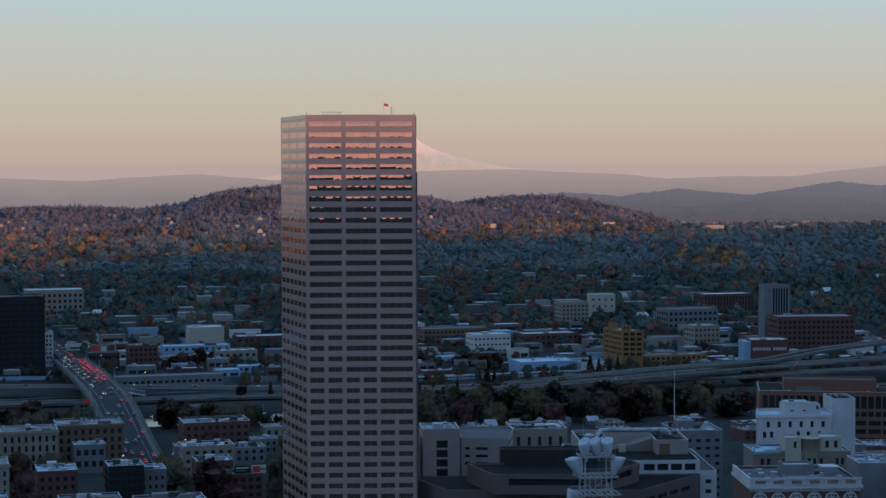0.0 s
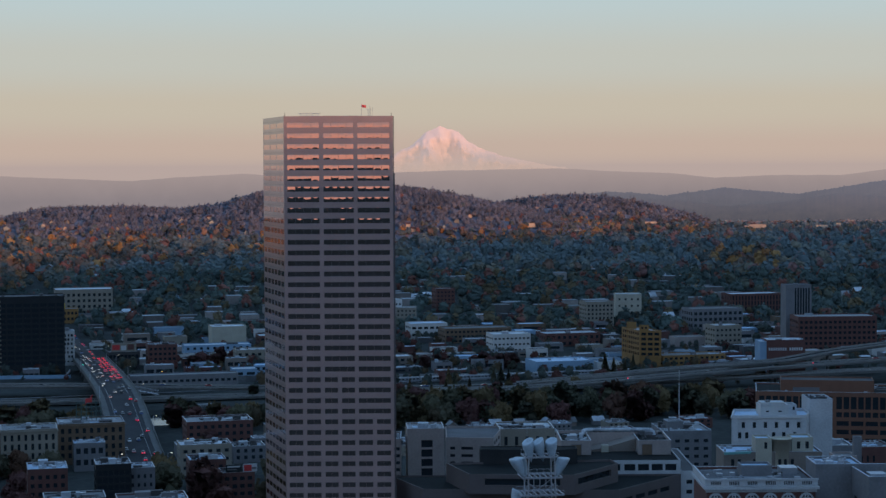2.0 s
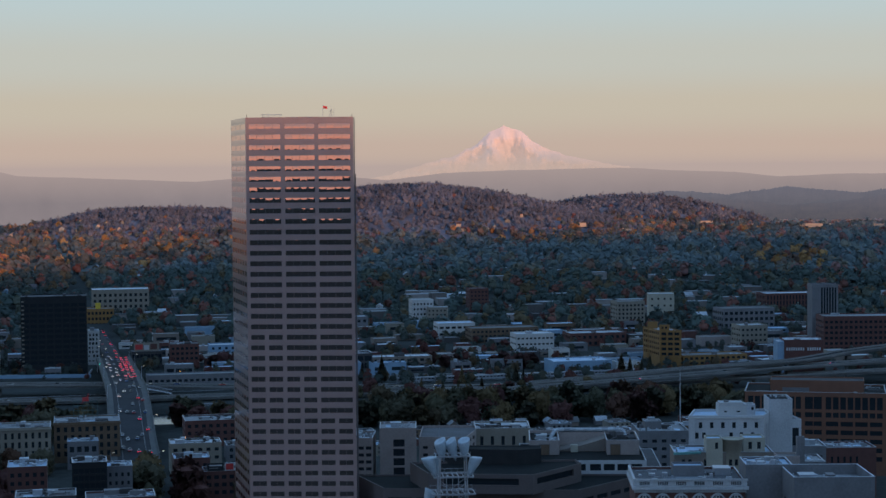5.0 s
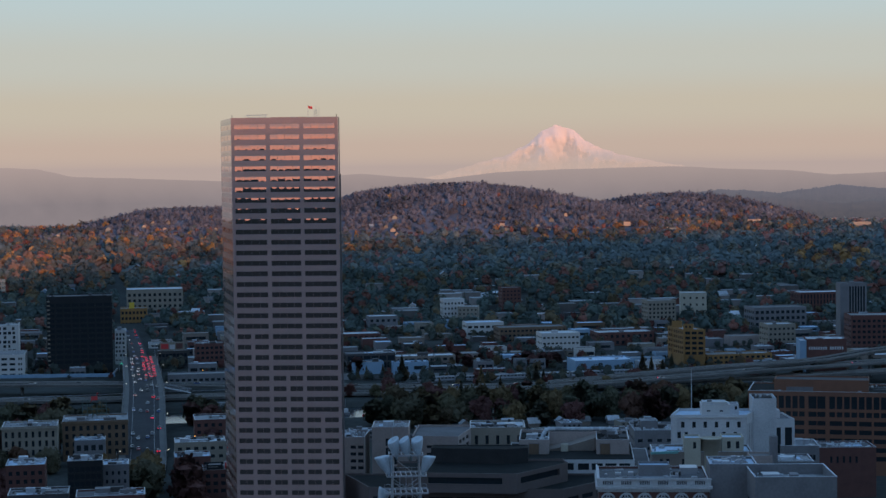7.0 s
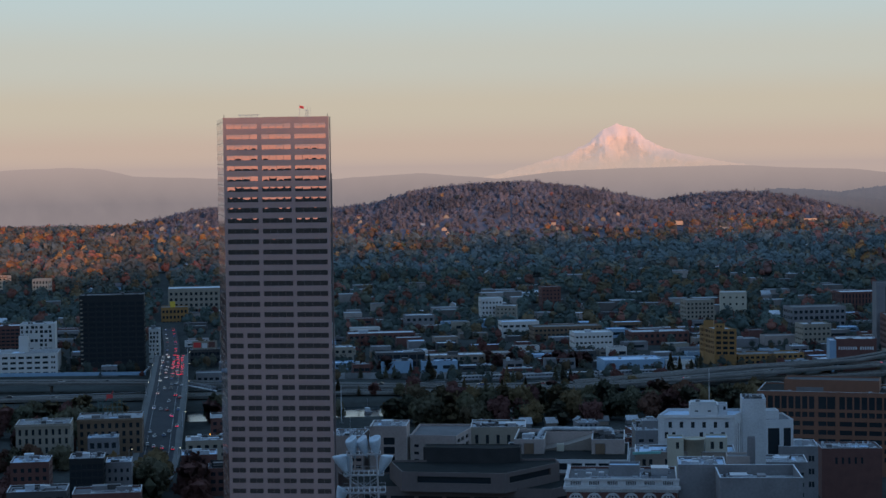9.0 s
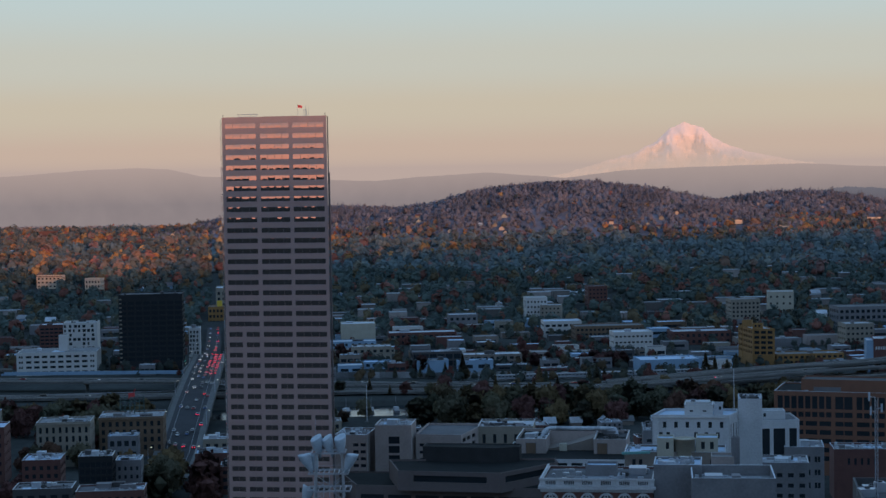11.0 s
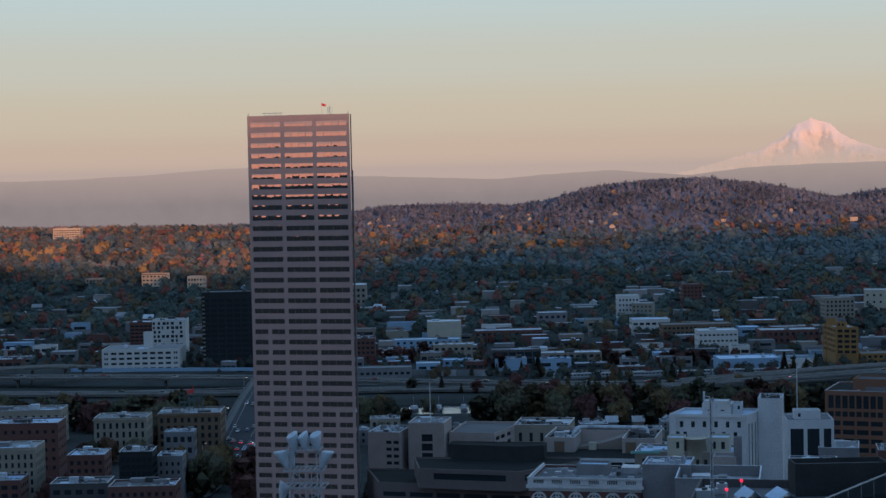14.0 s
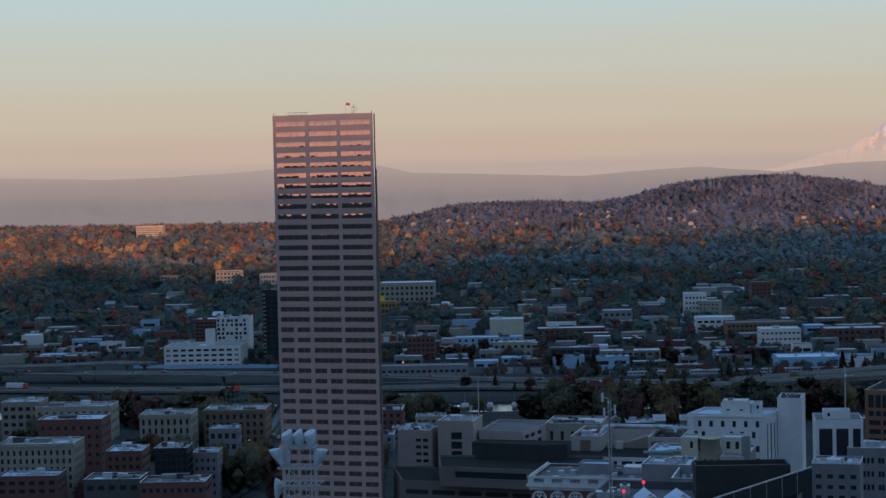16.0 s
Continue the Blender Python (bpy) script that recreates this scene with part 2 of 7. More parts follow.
# autumn leaf colours, lifted to take in some distant haze
FALL = [(0.17, 0.15, 0.12), (0.46, 0.21, 0.09), (0.14, 0.155, 0.145), (0.28, 0.17, 0.125), (0.15, 0.155, 0.145), (0.33, 0.135, 0.105), (0.13, 0.15, 0.145), (0.21, 0.16, 0.13), (0.46, 0.26, 0.11), (0.16, 0.155, 0.135), (0.125, 0.15, 0.148), (0.14, 0.15, 0.14), (0.24, 0.16, 0.125), (0.13, 0.15, 0.145)]
NEARLEAF = [(0.099, 0.089, 0.055), (0.086, 0.085, 0.057), (0.132, 0.095, 0.05), (0.099, 0.089, 0.059)]
NEARFALL = [(0.114, 0.062, 0.041), (0.087, 0.066, 0.041), (0.104, 0.055, 0.041), (0.129, 0.083, 0.041)]
M["leaf_dark"] = foliage("dark_green_leaves", NEARLEAF, False)
M["leaf_fall"] = foliage("autumn_leaves", NEARFALL, False)
M["leaf_red"] = foliage("dark_red_leaves", [(0.11, 0.052, 0.047), (0.12, 0.054, 0.046)], False)
# hill and middle woods: evening haze is put into the leaf colours
HAZED_HILLLEAF = [(0.193, 0.194, 0.233), (0.172, 0.18, 0.22), (0.208, 0.196, 0.227), (0.169, 0.175, 0.211), (0.19, 0.188, 0.22), (0.23, 0.2, 0.207)]
HAZED_MID = [(0.167, 0.211, 0.211), (0.146, 0.186, 0.195), (0.189, 0.206, 0.185), (0.157, 0.196, 0.204), (0.292, 0.162, 0.147), (0.14, 0.181, 0.19), (0.216, 0.196, 0.152), (0.157, 0.201, 0.211), (0.173, 0.201, 0.195)]
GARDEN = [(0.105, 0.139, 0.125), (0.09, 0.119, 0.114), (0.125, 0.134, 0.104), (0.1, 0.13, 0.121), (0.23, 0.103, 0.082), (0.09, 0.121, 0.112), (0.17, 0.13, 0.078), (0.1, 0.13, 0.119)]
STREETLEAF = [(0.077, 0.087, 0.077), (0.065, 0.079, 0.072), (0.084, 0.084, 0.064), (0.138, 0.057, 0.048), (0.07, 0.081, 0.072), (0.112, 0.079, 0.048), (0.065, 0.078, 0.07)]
M["wood_mid"] = foliage("hazed_wood_crowns", HAZED_MID, crowns=True)
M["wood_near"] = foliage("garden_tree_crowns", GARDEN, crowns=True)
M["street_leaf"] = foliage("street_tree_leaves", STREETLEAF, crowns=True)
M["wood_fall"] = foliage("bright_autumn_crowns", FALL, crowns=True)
M["wood_dark"] = foliage("hazed_conifer_crowns", HAZED_HILLLEAF, crowns=True)
# pale mauve leaves: the far plain's haze is put into them
M["wood_far"] = foliage("hazed_far_crowns", [(0.34, 0.27, 0.25), (0.30, 0.26, 0.255), (0.38, 0.28, 0.23), (0.28, 0.25, 0.255)], crowns=True)
M["cover_hill"] = foliage("hazed_hill_cover", HAZED_HILLLEAF)
M["cover_plain"] = foliage("hazed_plain_cover", FALL[::2] + HAZED_MID)

# ---- mesh helpers ----
GRID = 13.6  # the street grid's turn, in degrees
CG, SG = math.cos(radians(GRID)), math.sin(radians(GRID))


def mesh(name, verts, faces, material, smooth=False):
    me = bpy.data.meshes.new(name)
    me.from_pydata(verts, [], faces)
    me.materials.append(material)
    if smooth:
        me.polygons.foreach_set("use_smooth", [True] * len(me.polygons))
    me.update()
    return me


def part(name, me, parent, at=None, label=""):
    ob = new(name, me)
    if parent is not None:
        ob.parent = parent
    if at is not None:
        ob.matrix_basis = at
    return tagged(ob, label)


def box(x0, x1, y0, y1, z0, z1, store=None):
    v, f = store if store is not None else ([], [])
    k = len(v)
    v += [(x0, y0, z0), (x1, y0, z0), (x1, y1, z0), (x0, y1, z0), (x0, y0, z1), (x1, y0, z1), (x1, y1, z1), (x0, y1, z1)]
    f += [tuple(k + i for i in q) for q in ((3, 2, 1, 0), (4, 5, 6, 7), (0, 1, 5, 4), (1, 2, 6, 5), (2, 3, 7, 6), (3, 0, 4, 7))]
    return v, f


def beam(a, b, r, store, sides=4):
    """A straight bar from a to b."""
    v, f = store
    a, b = Vector(a), Vector(b)
    q = (b - a).to_track_quat("Z", "Y")
    k = len(v)
    for end in (a, b):
        for s in range(sides):
            an = 2 * math.pi * (s + 0.5) / sides
            v.append(tuple(end + q @ Vector((r * math.cos(an), r * math.sin(an), 0))))
    for s in range(sides):
        t = (s + 1) % sides
        f.append((k + s, k + t, k + sides + t, k + sides + s))
    f.append(tuple(k + s for s in reversed(range(sides))))
    f.append(tuple(k + sides + s for s in range(sides)))
    return store


def lathe(profile, store, sides=14, m=None):
    v, f = store
    k = len(v)
    m = m or Matrix()
    for r, z in profile:
        for s in range(sides):
            an = 2 * math.pi * s / sides
            v.append(tuple(m @ Vector((r * math.cos(an), r * math.sin(an), z))))
    for i in range(len(profile) - 1):
        for s in range(sides):
            t = (s + 1) % sides
            f.append((k + i * sides + s, k + i * sides + t, k + (i + 1) * sides + t, k + (i + 1) * sides + s))
    return store


def facade(w, h, holes, depth, m, store, z0=0.0):
    """A wall of w by h in the plane y = 0 of m, facing -y, with the openings and their reveals."""
    v, f = store
    xs = sorted({-w / 2, w / 2, *(round(q, 4) for hole in holes for q in hole[:2])})
    zs = sorted({z0, h, *(round(q, 4) for hole in holes for q in hole[2:])})
    open_cells = {(round(a, 4), round(c, 4)) for a, b, c, d in holes}
    spans = [(round(a, 4), round(b, 4), round(c, 4), round(d, 4)) for a, b, c, d in holes]
    by_row = {}
    for a, b, c, d in spans:
        by_row.setdefault((c, d), []).append((a, b))

    def quad(*pts):
        k = len(v)
        v.extend(tuple(m @ Vector(p)) for p in pts)
        f.append(tuple(range(k, k + 4)))

    rows = sorted(by_row)
    z = z0
    for c, d in rows:
        if c > z:
            quad((-w / 2, 0, z), (w / 2, 0, z), (w / 2, 0, c), (-w / 2, 0, c))
        x = -w / 2
        for a, b in sorted(by_row[c, d]):
            quad((x, 0, c), (a, 0, c), (a, 0, d), (x, 0, d))
            quad((a, 0, c), (a, depth, c), (a, depth, d), (a, 0, d))
            quad((b, depth, c), (b, 0, c), (b, 0, d), (b, depth, d))
            quad((a, depth, d), (b, depth, d), (b, 0, d), (a, 0, d))
            quad((a, 0, c), (b, 0, c), (b, depth, c), (a, depth, c))
            x = b
        quad((x, 0, c), (w / 2, 0, c), (w / 2, 0, d), (x, 0, d))
        z = d
    quad((-w / 2, 0, z), (w / 2, 0, z), (w / 2, 0, h), (-w / 2, 0, h))
    return store


def bays(w, h, cols, rows, fw=0.6, fh=0.5, base=0.12, top=0.06):
    """Even rows of window openings."""
    out = []
    zh = h * (1 - base - top) / max(rows, 1)
    cw = (w - 0.8) / max(cols, 1)
    for r in range(rows):
        for c in range(cols):
            x = -w / 2 + 0.4 + cw * (c + 0.5)
            z = h * base + zh * (r + 0.5)
            out.append((x - cw * fw / 2, x + cw * fw / 2, z - zh * fh / 2, z + zh * fh / 2))
    return out


PANES = {}
FRONTS = []  # street sides of the larger east buildings
TAKEN = []  # footprints: x, y, half width, half depth


def pane_mesh(w, h, material):
    key = (round(w, 2), round(h, 2), material.name)
    if key not in PANES:
        PANES[key] = mesh("pane", *box(-w / 2, w / 2, 0, 0.06, -h / 2, h / 2), material)
    return PANES[key]


def wall_shell(w, d, h, west, north, south, depth=0.25, parapet=0.7, z0=0.0):
    """Four walls with openings in three of them, and a parapet."""
    store = ([], [])
    facade(w, h, west, depth, Matrix(), store, z0)
    turn_n = pose(-w / 2, d / 2, 0, 0, 0, -90)
    turn_s = pose(w / 2, d / 2, 0, 0, 0, 90)
    facade(d, h, north, depth, turn_n, store, z0)
    facade(d, h, south, depth, turn_s, store, z0)
    facade(w, h, [], depth, pose(0, d, 0, 0, 0, 180), store, z0)
    v, f = store
    t = 0.3
    o = [(-w / 2, 0), (w / 2, 0), (w / 2, d), (-w / 2, d)]
    i = [(-w / 2 + t, t), (w / 2 - t, t), (w / 2 - t, d - t), (-w / 2 + t, d - t)]
    k = len(v)
    v += [(*p, h) for p in o] + [(*p, h) for p in i] + [(*p, h - parapet) for p in i]
    for a in range(4):
        b = (a + 1) % 4
        f += [(k + a, k + b, k + 4 + b, k + 4 + a), (k + 4 + a, k + 4 + b, k + 8 + b, k + 8 + a)]
    return store, (turn_n, turn_s)


def building(name, label, x, y, w, d, h, wall="white", roof="roofmid", cols=0, rows=0, scols=None, fw=0.6, fh=0.5, base=0.12, top=0.08,
             glass="glass", units=2, z0=0.0, turn=GRID, category="building", group="", parapet=0.7, holes=None, cornice=None, seed=0, claim=True):
    """A flat-roofed building: its west face is centred on x, y; walls with openings, panes, roof, parapet and plant on the roof."""
    rnd = random.Random(seed or int(abs(x * 7 + y * 3 + w)))
    root = new(name)
    root.matrix_basis = pose(x, y, z0, 0, 0, turn)
    west = holes if holes is not None else bays(w, h, cols, rows, fw, fh, base, top)
    sc = (max(1, round(0.6 * cols * d / w)) if cols else 0) if scols is None else scols
    side = bays(d, h, sc, rows, fw, fh, base, top) if sc and rows else []
    # openings below the camera's view, and those of walls turned away from it, are left out
    low = 140 - 0.185 * (y + 660) - z0
    west = [q for q in west if q[3] > low]
    north = [q for q in side if q[3] > low] if (22 - x) * CG - (667 + y) * SG < -w / 2 else []
    south = [q for q in side if q[3] > low] if (252 - x) * CG - (650 + y) * SG > w / 2 else []
    store, (tn, ts) = wall_shell(w, d, h, west, north, south, parapet=parapet)
    part("wall", mesh("wall", *store, M[wall]), root)
    part("roof", mesh("roof", *box(-w / 2 + 0.3, w / 2 - 0.3, 0.3, d - 0.3, h - parapet - 0.4, h - parapet + 0.05), M[roof]), root)
    for m, hs in ((Matrix(), west), (tn, north), (ts, south)):
        for a, b, c, e in hs:
            part("window", pane_mesh(b - a, e - c, M[glass]), root, m @ pose((a + b) / 2, 0.17, (c + e) / 2))
    if y < 330 and units:
        st = box(-w / 2 - 0.06, w / 2 + 0.06, -0.06, 0.34, h, h + 0.1)
        box(-w / 2 - 0.06, -w / 2 + 0.34, 0.34, d - 0.34, h, h + 0.1, st)
        box(w / 2 - 0.34, w / 2 + 0.06, 0.34, d - 0.34, h, h + 0.1, st)
        box(-w / 2 - 0.06, w / 2 + 0.06, d - 0.34, d + 0.06, h, h + 0.1, st)
        part("coping", mesh("coping", *st, M["steel" if rnd.random() < 0.5 else "roof"]), root)
    if cornice:
        part("cornice", mesh("cornice", *box(-w / 2 - 0.5, w / 2 + 0.5, -0.5, d * 0.2, h - 1.4, h - 0.75), M[cornice]), root)
    zr = h - parapet + 0.05
    near_by = y < 330
    for k in range(min(units, 4 if near_by else 1 if y < 800 else 0)):
        uw, ud, uh = rnd.uniform(1.5, 0.16 * w + 2), rnd.uniform(1.5, 0.16 * d + 2), rnd.uniform(0.8, 2.2)
        ux, uy = rnd.uniform(-w / 2 + uw, w / 2 - uw), rnd.uniform(ud, d - ud)
        st = box(ux - uw / 2, ux + uw / 2, uy - ud / 2, uy + ud / 2, zr - 0.05, zr + uh)
        box(ux - uw / 2 - 0.1, ux + uw / 2 + 0.1, uy - ud / 2 - 0.1, uy + ud / 2 + 0.1, zr + uh, zr + uh + 0.15, st)
        part("roof_unit", mesh("roof_unit", *st, M[rnd.choice(("steel", "grey", "roof", "dgrey"))]), root)
    if units:
        # small plant, curbs and pipes, and patches of newer or older roofing
        st = ([], [])
        for k in range((16 if near_by else 5)):
            ux, uy = rnd.uniform(-w / 2 + 1, w / 2 - 1), rnd.uniform(0.9, d - 0.9)
            a_, b_, c_ = rnd.uniform(0.2, 0.9), rnd.uniform(0.2, 0.9), rnd.uniform(0.3, 1.3)
            box(ux - a_, min(ux + a_, w / 2 - 0.4), uy - b_ if uy - b_ > 0.4 else 0.4, uy + b_ if uy + b_ < d - 0.4 else d - 0.4, zr - 0.05, zr + c_, st)
            if k % 3 == 0:
                x2 = rnd.uniform(-w / 2 + 1, w / 2 - 1)
                beam((ux, uy, zr + 0.25), (x2, uy, zr + 0.25), rnd.uniform(0.1, 0.22), st)
        for k in range(3 if near_by else 1):
            ux, uy = rnd.uniform(-w / 2 + 1, w / 2 - 3), rnd.uniform(0.6, d * 0.7)
            pt = box(ux, min(ux + rnd.uniform(2, w * 0.4), w / 2 - 0.4), uy, min(uy + rnd.uniform(1.5, d * 0.4), d - 0.4), zr - 0.1, zr + 0.012 * (k + 1))
            if y < 700:
                part("roof_patch", mesh("roof_patch", *pt, M[rnd.choice(("roofblue", "roofblue", "roofdark", "roof") if roof in ("roofmid", "roofdark") else ("roofmid", "roofdark", "roofmid"))]), root)
        if y < 700:
            tagged(part("roof_clutter", mesh("roof_clutter", *st, M[rnd.choice(("steel", "dgrey", "roof"))]), root), kind="stuff")
    if claim:
        TAKEN.append((x - SG * d / 2, y + CG * d / 2, w / 2, d / 2))
        if 590 < y < 1200 and not group:
            FRONTS.append((x, y, w, z0))
    return tagged(root, label, category, group)


def corner_building(name, label, plan, h, wall, roof, holes=None, parapet=0.7, z0=0.0, depth=0.35, category="building"):
    """A flat-roofed block on a free plan (corners counter-clockwise); holes: openings by the number of the side."""
    root = new(name)
    base = Vector((plan[0][0], plan[0][1], 0))
    root.matrix_basis = Matrix.Translation((base.x, base.y, 0))
    pts = [Vector((x, y, 0)) - base for x, y in plan]
    n = len(pts)
    store = ([], [])
    for i in range(n):
        a, b = pts[i], pts[(i + 1) % n]
        d, mid = b - a, (a + b) / 2
        m = pose(mid.x, mid.y, 0, 0, 0, math.degrees(math.atan2(d.y, d.x)))
        hs = (holes or {}).get(i, [])
        facade(d.length, h, hs, depth, m, store, z0)
        for p, q, c, e in hs:
            part("window", pane_mesh(q - p, e - c, M["glass"]), root, m @ pose((p + q) / 2, depth - 0.05, (c + e) / 2))
    mid = sum(pts, Vector()) / n
    inner = [p + (mid - p).normalized() * 0.5 for p in pts]
    v, f = store
    k = len(v)
    v += [(p.x, p.y, h) for p in pts] + [(p.x, p.y, h) for p in inner] + [(p.x, p.y, h - parapet) for p in inner]
    for a in range(n):
        b = (a + 1) % n
        f += [(k + a, k + b, k + n + b, k + n + a), (k + n + a, k + n + b, k + 2 * n + b, k + 2 * n + a)]
    part("wall", mesh("wall", v, f, M[wall]), root)
    top = [(p.x, p.y, h - parapet + 0.02) for p in inner] + [(p.x, p.y, h - parapet - 0.4) for p in inner]
    part("roof", mesh("roof", top, [tuple(range(n)), tuple(reversed(range(n, 2 * n)))] + [(i, n + i, n + (i + 1) % n, (i + 1) % n) for i in range(n)], M[roof]), root)
    xs, ys = [p[0] for p in plan], [p[1] for p in plan]
    TAKEN.append(((min(xs) + max(xs)) / 2, (min(ys) + max(ys)) / 2, (max(xs) - min(xs)) / 2, (max(ys) - min(ys)) / 2))
    return tagged(root, label, category)


def free(x, y, r, ry=None):
    """True where no footprint lies within r of a place."""
    for tx, ty, hw, hd in TAKEN:
        dx, dy = x - tx, y - ty
        if abs(dx * CG + dy * SG) < hw + r and abs(-dx * SG + dy * CG) < hd + (ry or r):
            return False
    return True


def ground_z(x, y):
    """The east side, fitted to the camera's view: level by the river, rising to a plateau, then falling out of sight.
    """
    pts = ((-9000, 0), (690, 0), (930, 4), (1265, 22), (1850, 34), (2300, 38), (2640, 38), (4400, -34), (9000, -34))
    for (a, za), (b, zb) in zip(pts, pts[1:]):
        if y <= b:
            return za + (zb - za) * (y - a) / (b - a)
    return -34


def bump_at(x, y, cx, cy, rx, ry, h):
    q = ((x - cx) / rx) ** 2 + ((y - cy) / ry) ** 2
    return h * max(0.0, 1 - q) ** 1.3 if q < 1 else 0.0


HILL_X = (-900, -760, -690, -630, -575, -532, -447, -352, -277, -211, -119, -27, 63, 151, 196, 257, 330, 420)
HILL_H = (0, 0, 5, 19, 32, 34, 35, 30, 40, 60, 69, 71, 60, 42, 33, 16, 3, 0)


def hill_z(x, y):
    """The wooded hill with its long north ridge, and a lower hill behind it to the south."""
    z = float(np.interp(x, HILL_X, HILL_H)) * max(0.0, 1 - ((y - 2320) / 400) ** 2) if abs(y - 2320) < 400 else 0.0
    return max(z, bump_at(x, y, 315, 2680, 270, 330, 47))


# ---- ground, river, far hills ----


def terrain(name, xs, ys, fn, material, label, category):
    v = [(x, y, fn(x, y)) for y in ys for x in xs]
    n = len(xs)
    f = [(j * n + i, j * n + i + 1, (j + 1) * n + i + 1, (j + 1) * n + i) for j in range(len(ys) - 1) for i in range(n - 1)]
    return tagged(new(name, mesh(name, v, f, material, True)), label, category, kind="structure")


yy = sorted(set(list(range(-2600, 360, 120)) + [370, 377, 379, 410, 441, 443, 460, 500] + list(range(540, 1200, 40)) + list(range(1200, 4000, 60)) + [4300]))


def ground_sheet():
    xs = list(range(-3000, -1200, 150)) + list(range(-1200, 1300, 50)) + list(range(1300, 3100, 150))
    v, f = [], []
    for q in yy:
        for x in xs:
            yv = q + x * SG / CG * min(1.0, max(0.0, 1 - abs(q - 410) / 900))
            v.append((x, yv, (-9.0 if 378 <= q <= 442 else ground_z(x, yv) + hill_z(x, yv))))
    n = len(xs)
    for j in range(len(yy) - 1):
        for i in range(n - 1):
            f.append((j * n + i, j * n + i + 1, (j + 1) * n + i + 1, (j + 1) * n + i))
    tagged(new("ground", mesh("ground", v, f, M["soil"], True)), "dull dark city ground rising to wooded hills", "ground", kind="structure")


ground_sheet()
st = ([], [])
k = [(-1400, 374 - 1400 * SG / CG), (1400, 374 + 1400 * SG / CG), (1400, 446 + 1400 * SG / CG), (-1400, 446 - 1400 * SG / CG)]
tagged(new("water", mesh("water", [(x, y, -2.6) for x, y in k], [(0, 1, 2, 3)], M["water"])), "still grey river water reflecting the dusk sky", "river", kind="structure")


def ridge(name, label, radius, profile, thick, material, rough=4.0, step=12, z_low=-40, kind="structure", category="hills", centre=(140, -660), fringe=0.0):
    """A long ridge on an arc round a centre; profile rows of sideways metres along the arc and height."""
    px = [p[0] for p in profile]
    pz = [p[1] for p in profile]
    v, f = [], []
    rows_ = 9
    xs = np.arange(px[0], px[-1], step)
    for x in xs:
        top = float(np.interp(x, px, pz)) + rough * (noise.noise((x * 0.012, radius, 0)) + 0.5 * noise.noise((x * 0.04, radius, 3)))
        top += fringe * abs(noise.noise((x * 0.21, radius, 8)) + 0.6 * noise.noise((x * 0.5, radius, 2)))
        an = x / abs(radius)
        for r in range(rows_):
            a = r / (rows_ - 1)
            z = z_low + (top - z_low) * math.sin(a * math.pi / 2)
            rr = radius - thick * (1 - a) + rough * 2 * noise.noise((x * 0.02, r * 0.7, radius))
            v.append((centre[0] + abs(rr) * math.sin(an), centre[1] + rr * math.cos(an), z))
    n = len(xs)
    for i in range(n - 1):
        for r in range(rows_ - 1):
            f.append((i * rows_ + r, (i + 1) * rows_ + r, (i + 1) * rows_ + r + 1, i * rows_ + r + 1))
    return tagged(new(name, mesh(name, v, f, material, True)), label, category, kind=kind)


# far country, from behind forwards, its haze painted as a glow
ridge("backdrop", "mauve foothills along the far horizon with painted glowing haze", 4600,
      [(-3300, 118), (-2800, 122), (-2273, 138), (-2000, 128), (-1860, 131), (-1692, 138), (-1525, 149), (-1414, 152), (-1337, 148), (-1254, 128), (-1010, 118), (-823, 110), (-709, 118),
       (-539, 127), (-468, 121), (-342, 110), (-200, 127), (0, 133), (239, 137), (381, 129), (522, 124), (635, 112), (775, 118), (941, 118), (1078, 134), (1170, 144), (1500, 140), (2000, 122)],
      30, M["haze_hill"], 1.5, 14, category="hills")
ridge("backdrop_ridge", "wooded ridges beyond the city, blue-grey from painted glowing haze", 4000,
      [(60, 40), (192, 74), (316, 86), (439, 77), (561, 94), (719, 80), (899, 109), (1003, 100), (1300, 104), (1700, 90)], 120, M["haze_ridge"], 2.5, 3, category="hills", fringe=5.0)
ridge("backdrop_ridge", "wooded foothill ridge, dark blue-grey from painted glowing haze", 3800,
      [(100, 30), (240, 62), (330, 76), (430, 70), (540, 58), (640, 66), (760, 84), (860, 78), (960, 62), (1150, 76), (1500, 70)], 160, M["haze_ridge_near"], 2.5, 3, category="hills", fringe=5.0)


